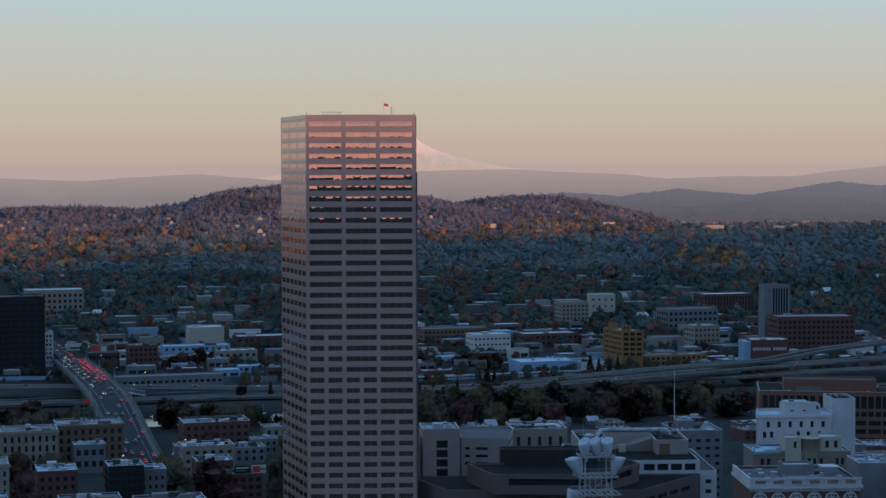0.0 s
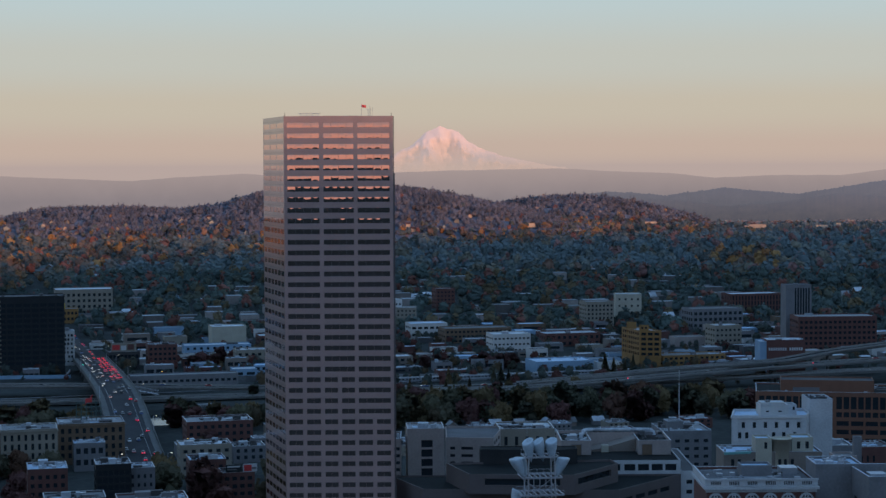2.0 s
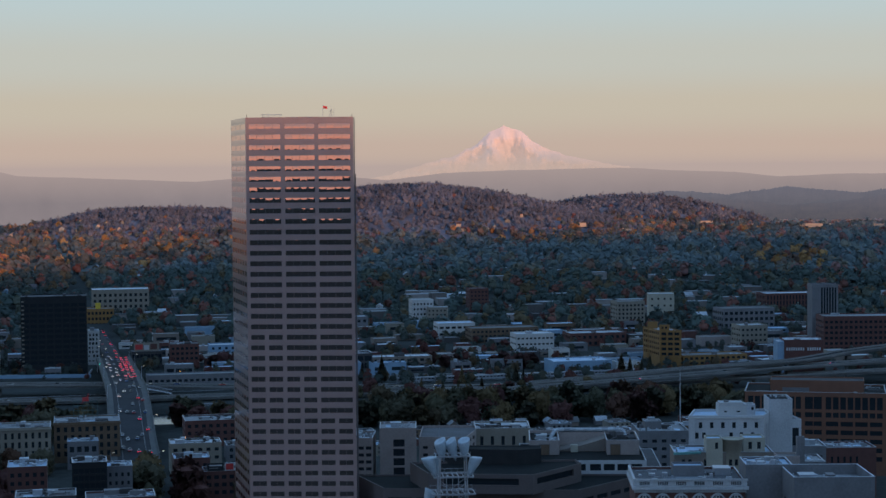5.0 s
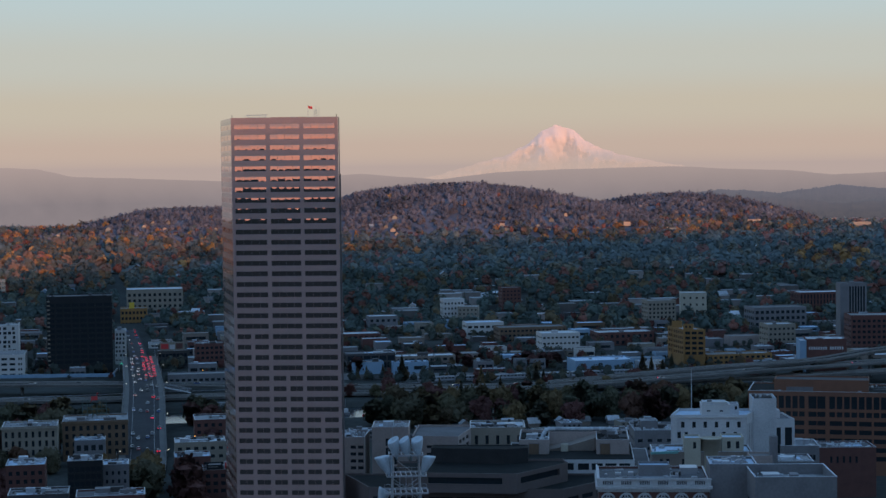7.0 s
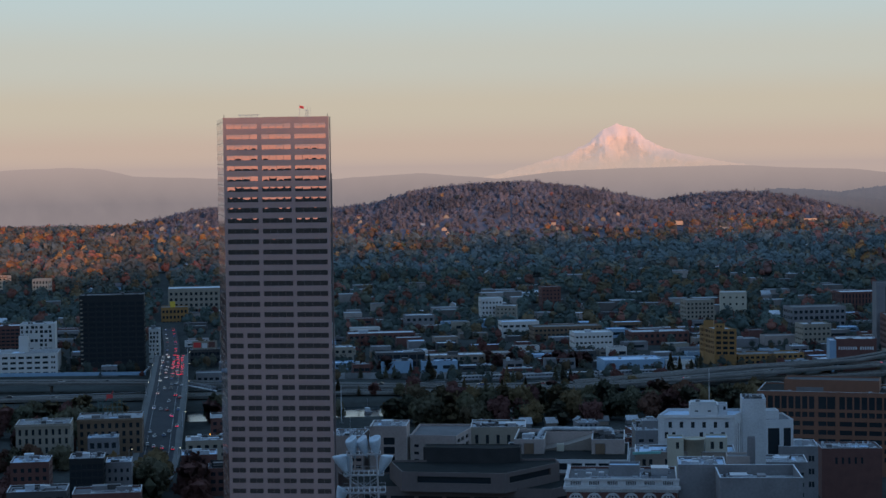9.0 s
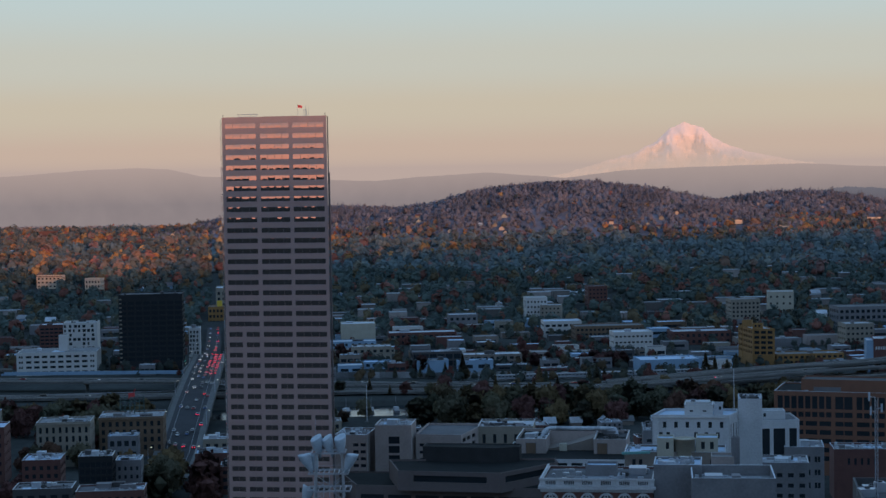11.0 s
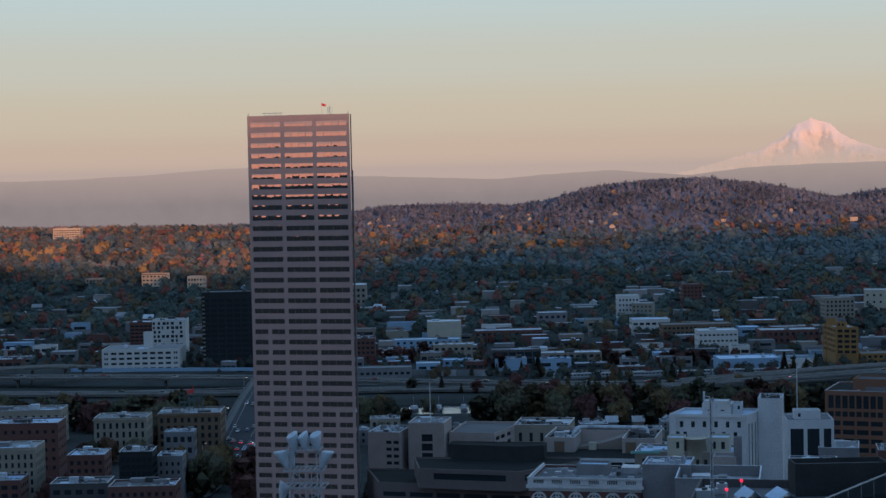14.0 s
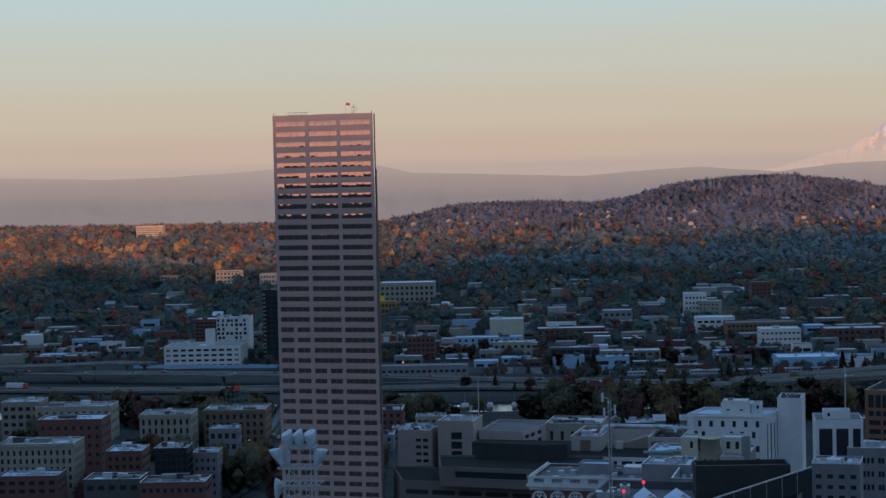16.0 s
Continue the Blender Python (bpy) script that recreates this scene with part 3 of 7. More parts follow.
def snow_mountain():
    """One side of a glaciated cone, scaled to fit the camera's view: broad shoulders, rock ribs and gullies."""
    xs = np.arange(-430, 420, 4.0)
    px = (-430, -353, -236, -180, -120, -91, -70, -51, -30, -2, 23, 70, 122, 220, 286, 420)
    pz = (108, 122, 156, 170, 201, 229, 240, 247, 242, 232, 207, 184, 167, 147, 136, 112)
    v, f = [], []
    rows_ = 26
    for x in xs:
        top = float(np.interp(x, px, pz)) + 3.0 * noise.noise((x * 0.05, 0, 5)) + 2.0 * noise.noise((x * 0.17, 0, 9))
        for r in range(rows_):
            a = r / (rows_ - 1)
            z = 80 + (top - 80) * (1 - a)
            fan = (x + 50) * (1 - 0.45 * (1 - a))
            rib = 15 * noise.noise((fan * 0.018 + a * 1.2, a * 2.2, 2.4)) + 9 * noise.noise((fan * 0.05 - a * 1.5, a * 4.0, 7)) + 4 * noise.noise((x * 0.11, z * 0.10, 1))
            v.append((float(x), -60 * a - rib * 5.0 * min(1, a * 4), z))
    for i in range(len(xs) - 1):
        for r in range(rows_ - 1):
            f.append((i * rows_ + r, i * rows_ + r + 1, (i + 1) * rows_ + r + 1, (i + 1) * rows_ + r))
    k = len(v)
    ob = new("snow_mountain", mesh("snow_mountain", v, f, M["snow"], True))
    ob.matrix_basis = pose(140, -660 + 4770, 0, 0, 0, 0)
    return tagged(ob, "distant snow-covered volcanic peak, pink from sunset and painted glowing haze", "mountain")


snow_mountain()
# the wooded ridge west of the city, out of view; its crest is shaped to place the evening shadow
ridge("west_ridge", "dark wooded ridge west of the city", -20000,
      [(-3500, 120), (-300, 118), (150, 128), (500, 160), (900, 268), (1250, 350), (1379, 375), (1450, 377), (1560, 362), (1700, 366), (1972, 407), (2148, 410), (2511, 434), (2793, 433), (3200, 456), (3444, 460), (3650, 458), (5500, 520)],
      -260, M["west_hill"], 5, 20, category="hills", centre=(0, 17700))

# ---- the tower ----
FLOOR = 3.88
THIRDS = ((1.14, 12.84), (14.34, 25.39), (26.74, 38.48))


def tower_rows(w, split_from):
    """Openings of a face of width w, its thirds split in two from the given floors down."""
    out = []
    k = w / 39.7
    for r in range(40):
        z1 = 160.6 - FLOOR * r
        for n, (a, b) in enumerate(THIRDS):
            a, b = (a * k - w / 2, b * k - w / 2)
            if r >= split_from[n]:
                mid, gap = (a + b) / 2, 0.72 * k
                out += [(a, mid - gap, z1 - 1.8, z1), (mid + gap, b, z1 - 1.8, z1)]
            else:
                out.append((a, b, z1 - 1.8, z1))
    return out


def window_band(w, h, n, seed):
    """A band of n panes, each a little out of true and bowed, and the thin bars between them."""
    rnd = random.Random(seed)
    v, f = [], []
    nx, nz = 9, 6
    for i in range(n):
        a, b = -w / 2 + w * i / n + 0.04, -w / 2 + w * (i + 1) / n - 0.04
        tx, tz, bow = rnd.uniform(-0.004, 0.004), rnd.uniform(-0.004, 0.004), rnd.uniform(0.002, 0.014)
        k = len(v)
        for iz in range(nz):
            for ix in range(nx):
                u, t = ix / (nx - 1), iz / (nz - 1)
                y = tx * (u - 0.5) * (b - a) + tz * (t - 0.5) * h - bow * (1 - (2 * u - 1) ** 2) * (1 - (2 * t - 1) ** 2)
                v.append((a + (b - a) * u, y, -h / 2 + h * t))
        for iz in range(nz - 1):
            for ix in range(nx - 1):
                q = k + iz * nx + ix
                f.append((q, q + 1, q + nx + 1, q + nx))
    bars = ([], [])
    for i in range(n + 1):
        x = -w / 2 + w * i / n
        box(x - 0.05, x + 0.05, -0.03, 0.06, -h / 2, h / 2, bars)
    box(-w / 2, w / 2, -0.03, 0.06, -h / 2, -h / 2 + 0.07, bars)
    return (v, f), bars


def tower():
    root = new("office_tower")
    BL, BR = Vector((-10.6, 35.2, 0)), Vector((29.1, 35.2, 0))
    length = BL.length
    front = pose(19.85, 0, 0)
    left = pose(-5.3, 17.6, 0, 0, 0, math.degrees(math.atan2(-35.2, 10.6)))
    right = pose(39.7 - 5.3, 17.6, 0, 0, 0, math.degrees(math.atan2(35.2, -10.6)))
    fh = tower_rows(39.7, (20, 24, 28))
    lh = tower_rows(length, (12, 8, 4))
    for tag, m, w, hs in (("front", front, 39.7, fh), ("left", left, length, lh), ("right", right, length, [])):
        part("wall", mesh("tower_wall", *facade(w, 163, hs, 0.22 if tag == "front" else 0.05, m, ([], [])), M["granite"]), root)
    part("wall", mesh("tower_wall", [tuple(BL), (-10.6, 35.2, 163), (29.1, 35.2, 163), tuple(BR)], [(0, 1, 2, 3)], M["granite"]), root)
    part("roof", mesh("tower_roof", [(0, 0.5, 162.2), (39.2, 0.5, 162.2), (29, 34.8, 162.2), (-10.2, 34.8, 162.2)] + [(0, 0.5, 161), (39.2, 0.5, 161), (29, 34.8, 161), (-10.2, 34.8, 161)],
                             [(0, 1, 2, 3), (7, 6, 5, 4), (0, 4, 5, 1), (1, 5, 6, 2), (2, 6, 7, 3), (3, 7, 4, 0)], M["roofmid"]), root)
    bands = {}
    for m, hs, inset in ((front, fh, 0.16), (left, lh, 0.03)):
        for i, (a, b, c, d) in enumerate(hs):
            n = 4 if b - a > 7 else 2
            key = (round(b - a, 2), n, i % 7)
            if key not in bands:
                panes, bars = window_band(b - a, d - c, n, i % 7 + n)
                bands[key] = (mesh("window_band", *panes, M["mirror"], True), mesh("glazing_bars", *bars, M["granite_dark"]))
            w = part("window", bands[key][0], root, m @ pose((a + b) / 2, inset, (c + d) / 2))
            if inset > 0.1 and c > 100:
                part("glazing_bar", bands[key][1], w)
    # open joints between the storeys of the flush side wall
    st = ([], [])
    for r in range(41):
        box(-length / 2, length / 2, -0.015, 0.0, 161.33 - FLOOR * r, 161.47 - FLOOR * r, st)
    part("joint", mesh("joint", *st, M["granite_dark"]), root, left)
    # a dark strip painting the corner return's shade; railings, mast and flag on the roof
    st = box(39.75, 40.35, 0.9, 1.6, 0, 142.0)
    box(39.75, 40.05, 0.9, 1.5, 142.0, 162.8, st)
    part("corner_trim", mesh("corner_trim", *st, M["granite_dark"]), root)
    st = ([], [])
    for x in (6, 8.2, 10.4, 12.6):
        beam((x, 2.5, 162), (x, 2.5, 164.0), 0.10, st)
    beam((5.4, 2.5, 164.0), (13.2, 2.5, 164.0), 0.14, st)
    beam((6, 2.5, 163.2), (12.6, 2.5, 163.2), 0.06, st)
    part("railing", mesh("railing", *st, M["steel"]), root)
    part("screen", mesh("roof_screen", *box(14, 27, 6, 6.3, 162, 163.25), M["pinkgrey"]), root)
    st = ([], [])
    for x, y in ((30.6, 3), (31.6, 3), (31.1, 3.9)):
        beam((x, y, 162), (x, y, 165.8), 0.06, st)
    for z in (163, 164, 165):
        beam((30.6, 3, z), (31.6, 3, z + 0.8), 0.05, st)
    beam((31.1, 3.3, 165), (31.3, 3.3, 167.0), 0.04, st)
    beam((32.3, 3.3, 162), (32.3, 3.3, 166.3), 0.05, st)
    part("antenna", mesh("antenna", *st, M["steel"]), root)
    for x in (0.4, 39.2):
        part("lamp", mesh("corner_lamp", *beam((x, 0.4, 163), (x, 0.4, 164.0), 0.12, ([], [])), M["dgrey"]), root)
    tagged(root, "tall pink granite office tower with copper mirrored window bands", "tower")
    TAKEN.append((15, 18, 30, 24))
    pole = new("flagpole")
    pole.matrix_basis = pose(28.3, 3, 162)
    part("pole", mesh("pole", *beam((0, 0, 0), (0, 0, 5.4), 0.07, ([], []), 6), M["steel"]), pole)
    v = [(0.05 + 1.6 * i / 6, 0.12 * math.sin(i * 1.3), 5.2 - 0.05 * i - (0.95 if j else 0)) for j in range(2) for i in range(7)]
    v += [(x, y + 0.03, z) for x, y, z in v]
    f = [(i, i + 1, 8 + i, 7 + i) for i in range(6)] + [(14 + i, 21 + i, 22 + i, 15 + i) for i in range(6)]
    part("flag", mesh("flag", v, f, M["cloth"]), pole)
    tagged(pole, "thin roof flagpole flying a small red flag", "flagpole")


tower()

# ---- road over the river, viaducts ----


def strip(points, width, z_off=0.0, thick=1.2):
    """A deck that follows points, with its own thickness."""
    v, f = [], []
    n = len(points)
    pts = [Vector(p) for p in points]
    for i, p in enumerate(pts):
        d = (pts[min(i + 1, n - 1)] - pts[max(i - 1, 0)])
        side = Vector((d.y, -d.x, 0)).normalized() * width / 2
        v += [tuple(p - side + Vector((0, 0, z_off))), tuple(p + side + Vector((0, 0, z_off))), tuple(p + side + Vector((0, 0, z_off - thick))), tuple(p - side + Vector((0, 0, z_off - thick)))]
    for i in range(n - 1):
        a, b = 4 * i, 4 * i + 4
        f += [(a, a + 1, b + 1, b), (a + 1, a + 2, b + 2, b + 1), (a + 2, a + 3, b + 3, b + 2), (a + 3, a, b, b + 3)]
    f += [(3, 2, 1, 0), (4 * n - 4, 4 * n - 3, 4 * n - 2, 4 * n - 1)]
    return v, f


def smooth_line(points, n=6):
    out = []
    pts = [Vector(p) for p in points]
    for i in range(len(pts) - 1):
        p0, p1, p2, p3 = pts[max(i - 1, 0)], pts[i], pts[i + 1], pts[min(i + 2, len(pts) - 1)]
        for k in range(n):
            t = k / n
            out.append(0.5 * ((2 * p1) + (p2 - p0) * t + (2 * p0 - 5 * p1 + 4 * p2 - p3) * t * t + (3 * p1 - p0 - 3 * p2 + p3) * t ** 3))
    return out + [pts[-1]]


def offset_line(points, off):
    n = len(points)
    out = []
    for i, p in enumerate(points):
        d = points[min(i + 1, n - 1)] - points[max(i - 1, 0)]
        out.append(p + Vector((d.y, -d.x, 0)).normalized() * off)
    return out


def viaduct(points, width, label, ground=0.0, gap=5):
    line = smooth_line(points)
    root = new("viaduct")
    part("deck", mesh("deck", *strip(line, width, 0, 1.5), M["concrete"]), root)
    part("roadway", mesh("roadway", *strip(line, width - 1.2, 0.06, 0.2), M["freeway"]), root)
    for s in (-1, 1):
        part("barrier", mesh("barrier", *strip(offset_line(line, s * (width / 2 - 0.2)), 0.4, 1.0, 1.7), M["barrier"]), root)
        part("lane_line", mesh("lane_line", *strip(offset_line(line, s * (width / 2 - 1.4)), 0.15, 0.09, 0.02), M["line"]), root)
    for i in range(2, len(line) - 1, gap):
        p = line[i]
        if p.z - ground > 3:
            d = line[i + 1] - line[i - 1]
            st = ([], [])
            beam((p.x, p.y, ground - 9), (p.x, p.y, p.z - 2.4), 1.1, st, 8)
            side = Vector((d.y, -d.x, 0)).normalized() * width * 0.38
            beam(tuple(p - side - Vector((0, 0, 2.0))), tuple(p + side - Vector((0, 0, 2.0))), 0.75, st)
            part("pier", mesh("pier", *st, M["concrete"]), root)
    return tagged(root, label, "viaduct", kind="structure")


viaduct([(-900, 520, 7), (-600, 488, 7), (-394, 481, 7), (-319, 482, 7), (-182, 486, 7), (-60, 488, 5), (60, 498, 3), (200, 530, 3)], 13, "grey concrete elevated freeway along the river")
viaduct([(-900, 470, 2.5), (-500, 430, 2.5), (-337, 426, 2.5), (-172, 443, 2.5), (-48, 470, 2.5), (25, 473, 2.5), (89, 466, 5), (175, 484, 9), (310, 536, 13), (620, 660, 15)], 11, "grey concrete elevated freeway rising on piers")
viaduct([(110, 500, 5), (211, 517, 12), (281, 530, 15.5), (334, 575, 18), (420, 640, 19), (620, 760, 19)], 10, "higher grey concrete freeway ramp on piers")
viaduct([(40, 482, 2.6), (160, 500, 4), (308, 527, 8), (430, 562, 9), (640, 640, 10)], 10, "lower grey concrete freeway ramp")
viaduct([(-900, 400, 14), (-520, 432, 14), (-378, 474, 12), (-324, 499, 12), (-309, 514, 11), (-306, 538, 8)], 9, "curving grey concrete freeway ramp")

# the main street and its bridge
STREET = [(-50, -60, 0.3), (-72, 130, 0.4), (-84, 201.6, 1), (-99, 268, 5), (-117, 347, 11), (-132, 411, 13), (-157, 511, 12), (-185, 622, 9), (-214, 734, 7), (-244, 843, 6), (-292, 1018, 9), (-337, 1184, 19), (-430, 1500, 29), (-560, 1960, 36)]
road_pts = [Vector(p) for p in STREET]
line = smooth_line(road_pts, 8)
W = 23.5
near = [p for p in line if p.y < 650]
far_ = [p for p in line if p.y > 615]
root = new("road")
part("roadway", mesh("roadway", *strip(near, W, 0, 2.2), M["asphalt"]), root)
part("roadway", mesh("roadway", *strip([p for p in far_ if p.y < 900], 12, -0.02, 8), M["asphalt"]), root)
for s in (-1, 1):
    part("pavement", mesh("pavement", *strip(offset_line(near, s * (W / 2 - 1.6)), 3.2, 0.16, 0.3), M["concrete"]), root)
    part("parapet", mesh("parapet", *strip(offset_line([p for p in near if p.y > 225], s * (W / 2 + 0.2)), 0.4, 1.1, 2.6), M["concrete"]), root)
    part("lane_line", mesh("lane_line", *strip(offset_line(near, s * 5.9), 0.16, 0.05, 0.03), M["line"]), root)
for y in (300, 345, 385, 425, 462, 520, 560, 600):
    p = min(line, key=lambda q: abs(q.y - y))
    part("pier", mesh("pier", *box(p.x - 9, p.x + 9, p.y - 1.5, p.y + 1.5, -10, p.z - 2.0), M["concrete"]), root)
tagged(root, "wide dark asphalt street crossing the river bridge", "road", kind="structure")
for i in range(len(line) - 1):
    TAKEN.append((line[i].x, line[i].y, 15 if line[i].y < 740 else 8 if line[i].y < 1000 else 1, 22))

# ---- west bank, near buildings ----
building("office_building", "black-glass and concrete twenty-storey apartment block", -223, 604, 45.5, 26, 55.3, "black", "roofdark", 8, 12, 3, 0.8, 0.62, units=3, glass="glass")
LOFT = []
for z in (13.2, 9.5, 5.8, 2.1):
    LOFT += [(-19.5 + 5.6 * i - 1.9, -19.5 + 5.6 * i + 1.9, z - 0.8, z + 0.8) for i in range(8)]
    LOFT += [(q - 0.55, q + 0.55, z - 0.8, z + 0.8) for q in (-25.8, -24.2, 24.2, 25.8)]
building("loft_building", "white five-storey loft building with rows of windows", -284.3, 577, 56, 34, 16.2, "bright", "roofmid", 0, 0, units=3, holes=LOFT)
building("water_tower_block", "white rooftop block above the loft building", -284.6, 592, 6.4, 7, 27, "bright", "roof", 0, 0, units=0, claim=False)
uneven = random.Random(6)
CHECK = []
for r in range(7):
    for k in range(7):
        if uneven.random() < 0.8:
            q = -12.2 + 3.5 * k + uneven.uniform(-0.5, 0.5)
            CHECK.append((q, q + uneven.uniform(1.3, 2.6), 3.2 + 3.4 * r, 3.2 + 3.4 * r + 2.2))
building("apartment_building", "white and black apartment block with uneven windows", -308, 692, 26, 22, 27.4, "bright", "roofmid", 0, 0, units=2, holes=CHECK)
building("apartment_building", "striped red and white apartment block", -335, 702, 18.5, 20, 25, "brick", "roof", 5, 7, 4, 0.8, 0.45, units=2)
MURAL = []
for r in range(7):
    tall = uneven.uniform(0.8, 2.0)
    for k in range(3):
        q = -3.6 + 2.6 * k + uneven.uniform(-0.4, 0.4)
        MURAL.append((q, q + uneven.uniform(0.7, 1.8), 2.6 + 3.1 * r, 2.6 + 3.1 * r + tall))
building("mural_building", "narrow white building covered in dark painted shapes", -209.4, 667, 8.3, 16, 25.3, "bright", "roof", 0, 0, units=1, holes=MURAL)
building("hotel_building", "pale six-storey hotel with many small windows", -262, 1010, 52, 30, 33, "cream", "roof", 11, 5, 5, 0.5, 0.5, units=3)
building("brick_building", "yellow-brown brick building with a yellow stair block", -270, 960, 24, 20, 19, "ochre", "roofmid", 7, 3, 4, 0.6, 0.5, units=1)
building("stair_block", "bright yellow stair block on a roof", -273, 965, 4.6, 5, 23.6, "yellow", "roofmid", 0, 0, units=0, claim=False)
building("grey_building", "grey four-storey apartment building", -257, 1102, 22, 18, 15.6, "grey", "roofmid", 6, 4, 4, units=1)
building("billboard_building", "dark low building under a roof billboard", -165.9, 646, 22, 18, 12, "dgrey", "roofdark", 8, 2, 4, 0.8, 0.5, units=1)
building("brick_building", "dark red brick four-storey building", -136.9, 638, 20.7, 20, 18, "brick", "roofdark", 6, 4, 5, 0.6, 0.5, units=2)
building("warehouse", "long low blue-grey shed with square windows", -106, 522, 70, 14, 9.5, "grey", "roofmid", 18, 1, 3, 0.6, 0.4, base=0.35, top=0.2, units=0)
building("church_hall", "pale blue two-storey hall", -107, 722, 51, 16, 9.5, "blue", "roof", 10, 2, 4, 0.4, 0.5, units=1)
building("warehouse", "tall cream warehouse with blank walls", -102.7, 762, 27, 22, 19.9, "ivory", "roof", 0, 0, units=1)
building("shop_building", "cream two-storey building with arched windows", -71.4, 654, 29, 18, 12.4, "cream", "roof", 6, 2, 4, 0.5, 0.4, units=3)
building("shed", "long low shed with a blue-white roof", -64.8, 617, 28.6, 14, 5, "blue", "roofblue", 6, 1, 2, units=0)
building("brick_building", "long low red brick building", -53.7, 779, 54, 22, 11.3, "brick", "roof", 12, 2, 5, 0.6, 0.45, units=3)
building("showroom", "dark glass-fronted showroom with a white frame", -17.2, 618, 35, 20, 12.2, "dgrey", "roofdark", 6, 2, 4, 0.85, 0.7, units=1)
building("shop_building", "cream and brown two-storey shop row", 21, 626, 43, 18, 9.5, "beige", "roof", 9, 2, 4, 0.6, 0.5, units=3)
building("apartment_building", "white five-storey apartment building", 21, 948, 19, 18, 22.5, "bright", "roof", 6, 4, 4, 0.5, 0.4, units=3, z0=4)
building("apartment_building", "beige four-storey apartment wing", 34, 937, 18, 18, 17.5, "cream", "roof", 5, 4, 4, 0.4, 0.4, units=2, z0=3, turn=0)
building("brick_building", "red brick five-storey apartment building", 69.7, 1026.5, 17.8, 18, 22, "brick", "roofmid", 5, 5, 4, 0.5, 0.4, units=2, z0=9)
building("warehouse", "white-roofed low warehouse among trees", -35, 878, 25, 18, 14, "grey", "roof", 5, 2, 3, 0.5, 0.4, units=2, z0=3.4)
building("warehouse", "low warehouse with a bright white roof", 54, 831, 31, 20, 13.6, "bright", "roofblue", 6, 2, 3, 0.7, 0.35, units=2, z0=2)
building("brick_building", "long tan brick three-storey building", 93.8, 806, 55.5, 24, 13.7, "tan", "roofmid", 16, 3, 6, 0.6, 0.45, units=3)
building("office_building", "white modern office with ribbon windows", 116.8, 721, 29.7, 20, 16.6, "bright", "roof", 9, 3, 4, 0.6, 0.3, units=3)
building("warehouse", "pale blue warehouse with a painted wall", 147.8, 597, 41.8, 26, 9, "blue", "roofblue", 0, 0, units=2)
corner_building("brick_building", "tall ochre-yellow warehouse building with dark window rows", [(204, 634.5), (219, 632.5), (210.5, 663), (194.5, 665)], 26.6, "ochre", "roof",
                {0: [(q - 1.7, q + 1.7, z, z + 2.0) for z in (8.6, 12.2, 15.8, 19.4, 23.0) for q in (-4.6, 0, 4.6)], 3: [(q - 1.2, q + 1.2, z, z + 2.0) for z in (8.6, 12.2, 15.8, 19.4, 23.0) for q in (-13, -9.3, -5.6, -1.9, 1.8, 5.5, 9.2, 12.9)]})
pilasters = new("facade_piers")
pilasters.matrix_basis = pose(204, 634.5, 0, 0, 0, -7.6)
for q in (0.15, 4.7, 9.6, 14.6):
    part("pier", mesh("facade_pier", *box(q, q + 0.8, -0.3, 0.0, 0, 27.0), M["ochre"]), pilasters)
tagged(pilasters, "ochre brick piers up a warehouse front", "piers")
building("stair_block", "ochre stair block on a warehouse roof", 207.5, 637, 7, 6, 29.8, "ochre", "roofmid", 0, 0, units=0, claim=False, turn=-7, holes=[(-2, -0.6, 27.4, 28.8), (0.6, 2, 27.4, 28.8)])
building("stair_block", "ochre lift block on a warehouse roof", 200.5, 655, 7, 6, 30.6, "ochre", "roofmid", 0, 0, units=0, claim=False, turn=-7)
building("shop_building", "low yellow-brown two-storey annex", 244, 640, 48, 20, 8.4, "ochre", "roofmid", 12, 2, 4, 0.6, 0.5, units=2)
building("brick_building", "red and grey brick three-storey building", 167.6, 776, 46, 24, 12, "brick", "roof", 10, 2, 5, 0.5, 0.5, units=2)
building("shop_building", "pale yellowish commercial building", 285.5, 743, 22, 20, 20.4, "cream", "roof", 6, 4, 4, 0.5, 0.4, units=2)
building("storage_building", "red brick storage warehouse with a painted sign", 293.5, 556.5, 26, 22, 26.8, "brick", "roof", 0, 0, units=3, turn=0)
building("storage_wing", "pale blue painted end wall of the storage warehouse", 278.4, 557, 4.4, 20, 25.6, "blue", "roof", 0, 0, units=0, turn=0)
building("hotel_tower", "blue-grey high-rise slab with a gridded face", 338.8, 737, 20, 16, 52, "grey", "roofdark", units=2, turn=4,
         holes=[(-3.2 + 2.1 * k, -1.9 + 2.1 * k, 20, 49.4) for k in range(6)])
building("brick_building", "large brown brick six-storey warehouse block", 362, 706, 60, 26, 30, "brick", "roofmid", 16, 6, 6, 0.6, 0.5, units=4, turn=3)
building("apartment_building", "white-striped brown apartment block", 355, 1005, 50, 24, 18.4, "brick", "roof", 16, 3, 6, 0.45, 0.8, units=3, z0=8)
building("warehouse", "wide grey warehouse with two window rows", 301, 890, 46, 26, 19, "grey", "roofmid", 10, 3, 5, units=2, z0=2.8)
building("apartment_building", "blank white five-storey building", 234, 975, 23, 20, 22.2, "ivory", "roof", 4, 3, 4, 0.3, 0.3, units=2, z0=6.4, turn=0)
building("apartment_building", "white and grey apartment building", 203, 919, 25, 20, 22.4, "cream", "roofmid", 7, 5, 4, 0.5, 0.5, units=2, z0=3.7)
building("hospital_building", "cream hospital block catching the sunset", -1006, 2030, 42, 24, 21, "sandy", "roof", 10, 5, 4, 0.7, 0.4, units=2, z0=37)

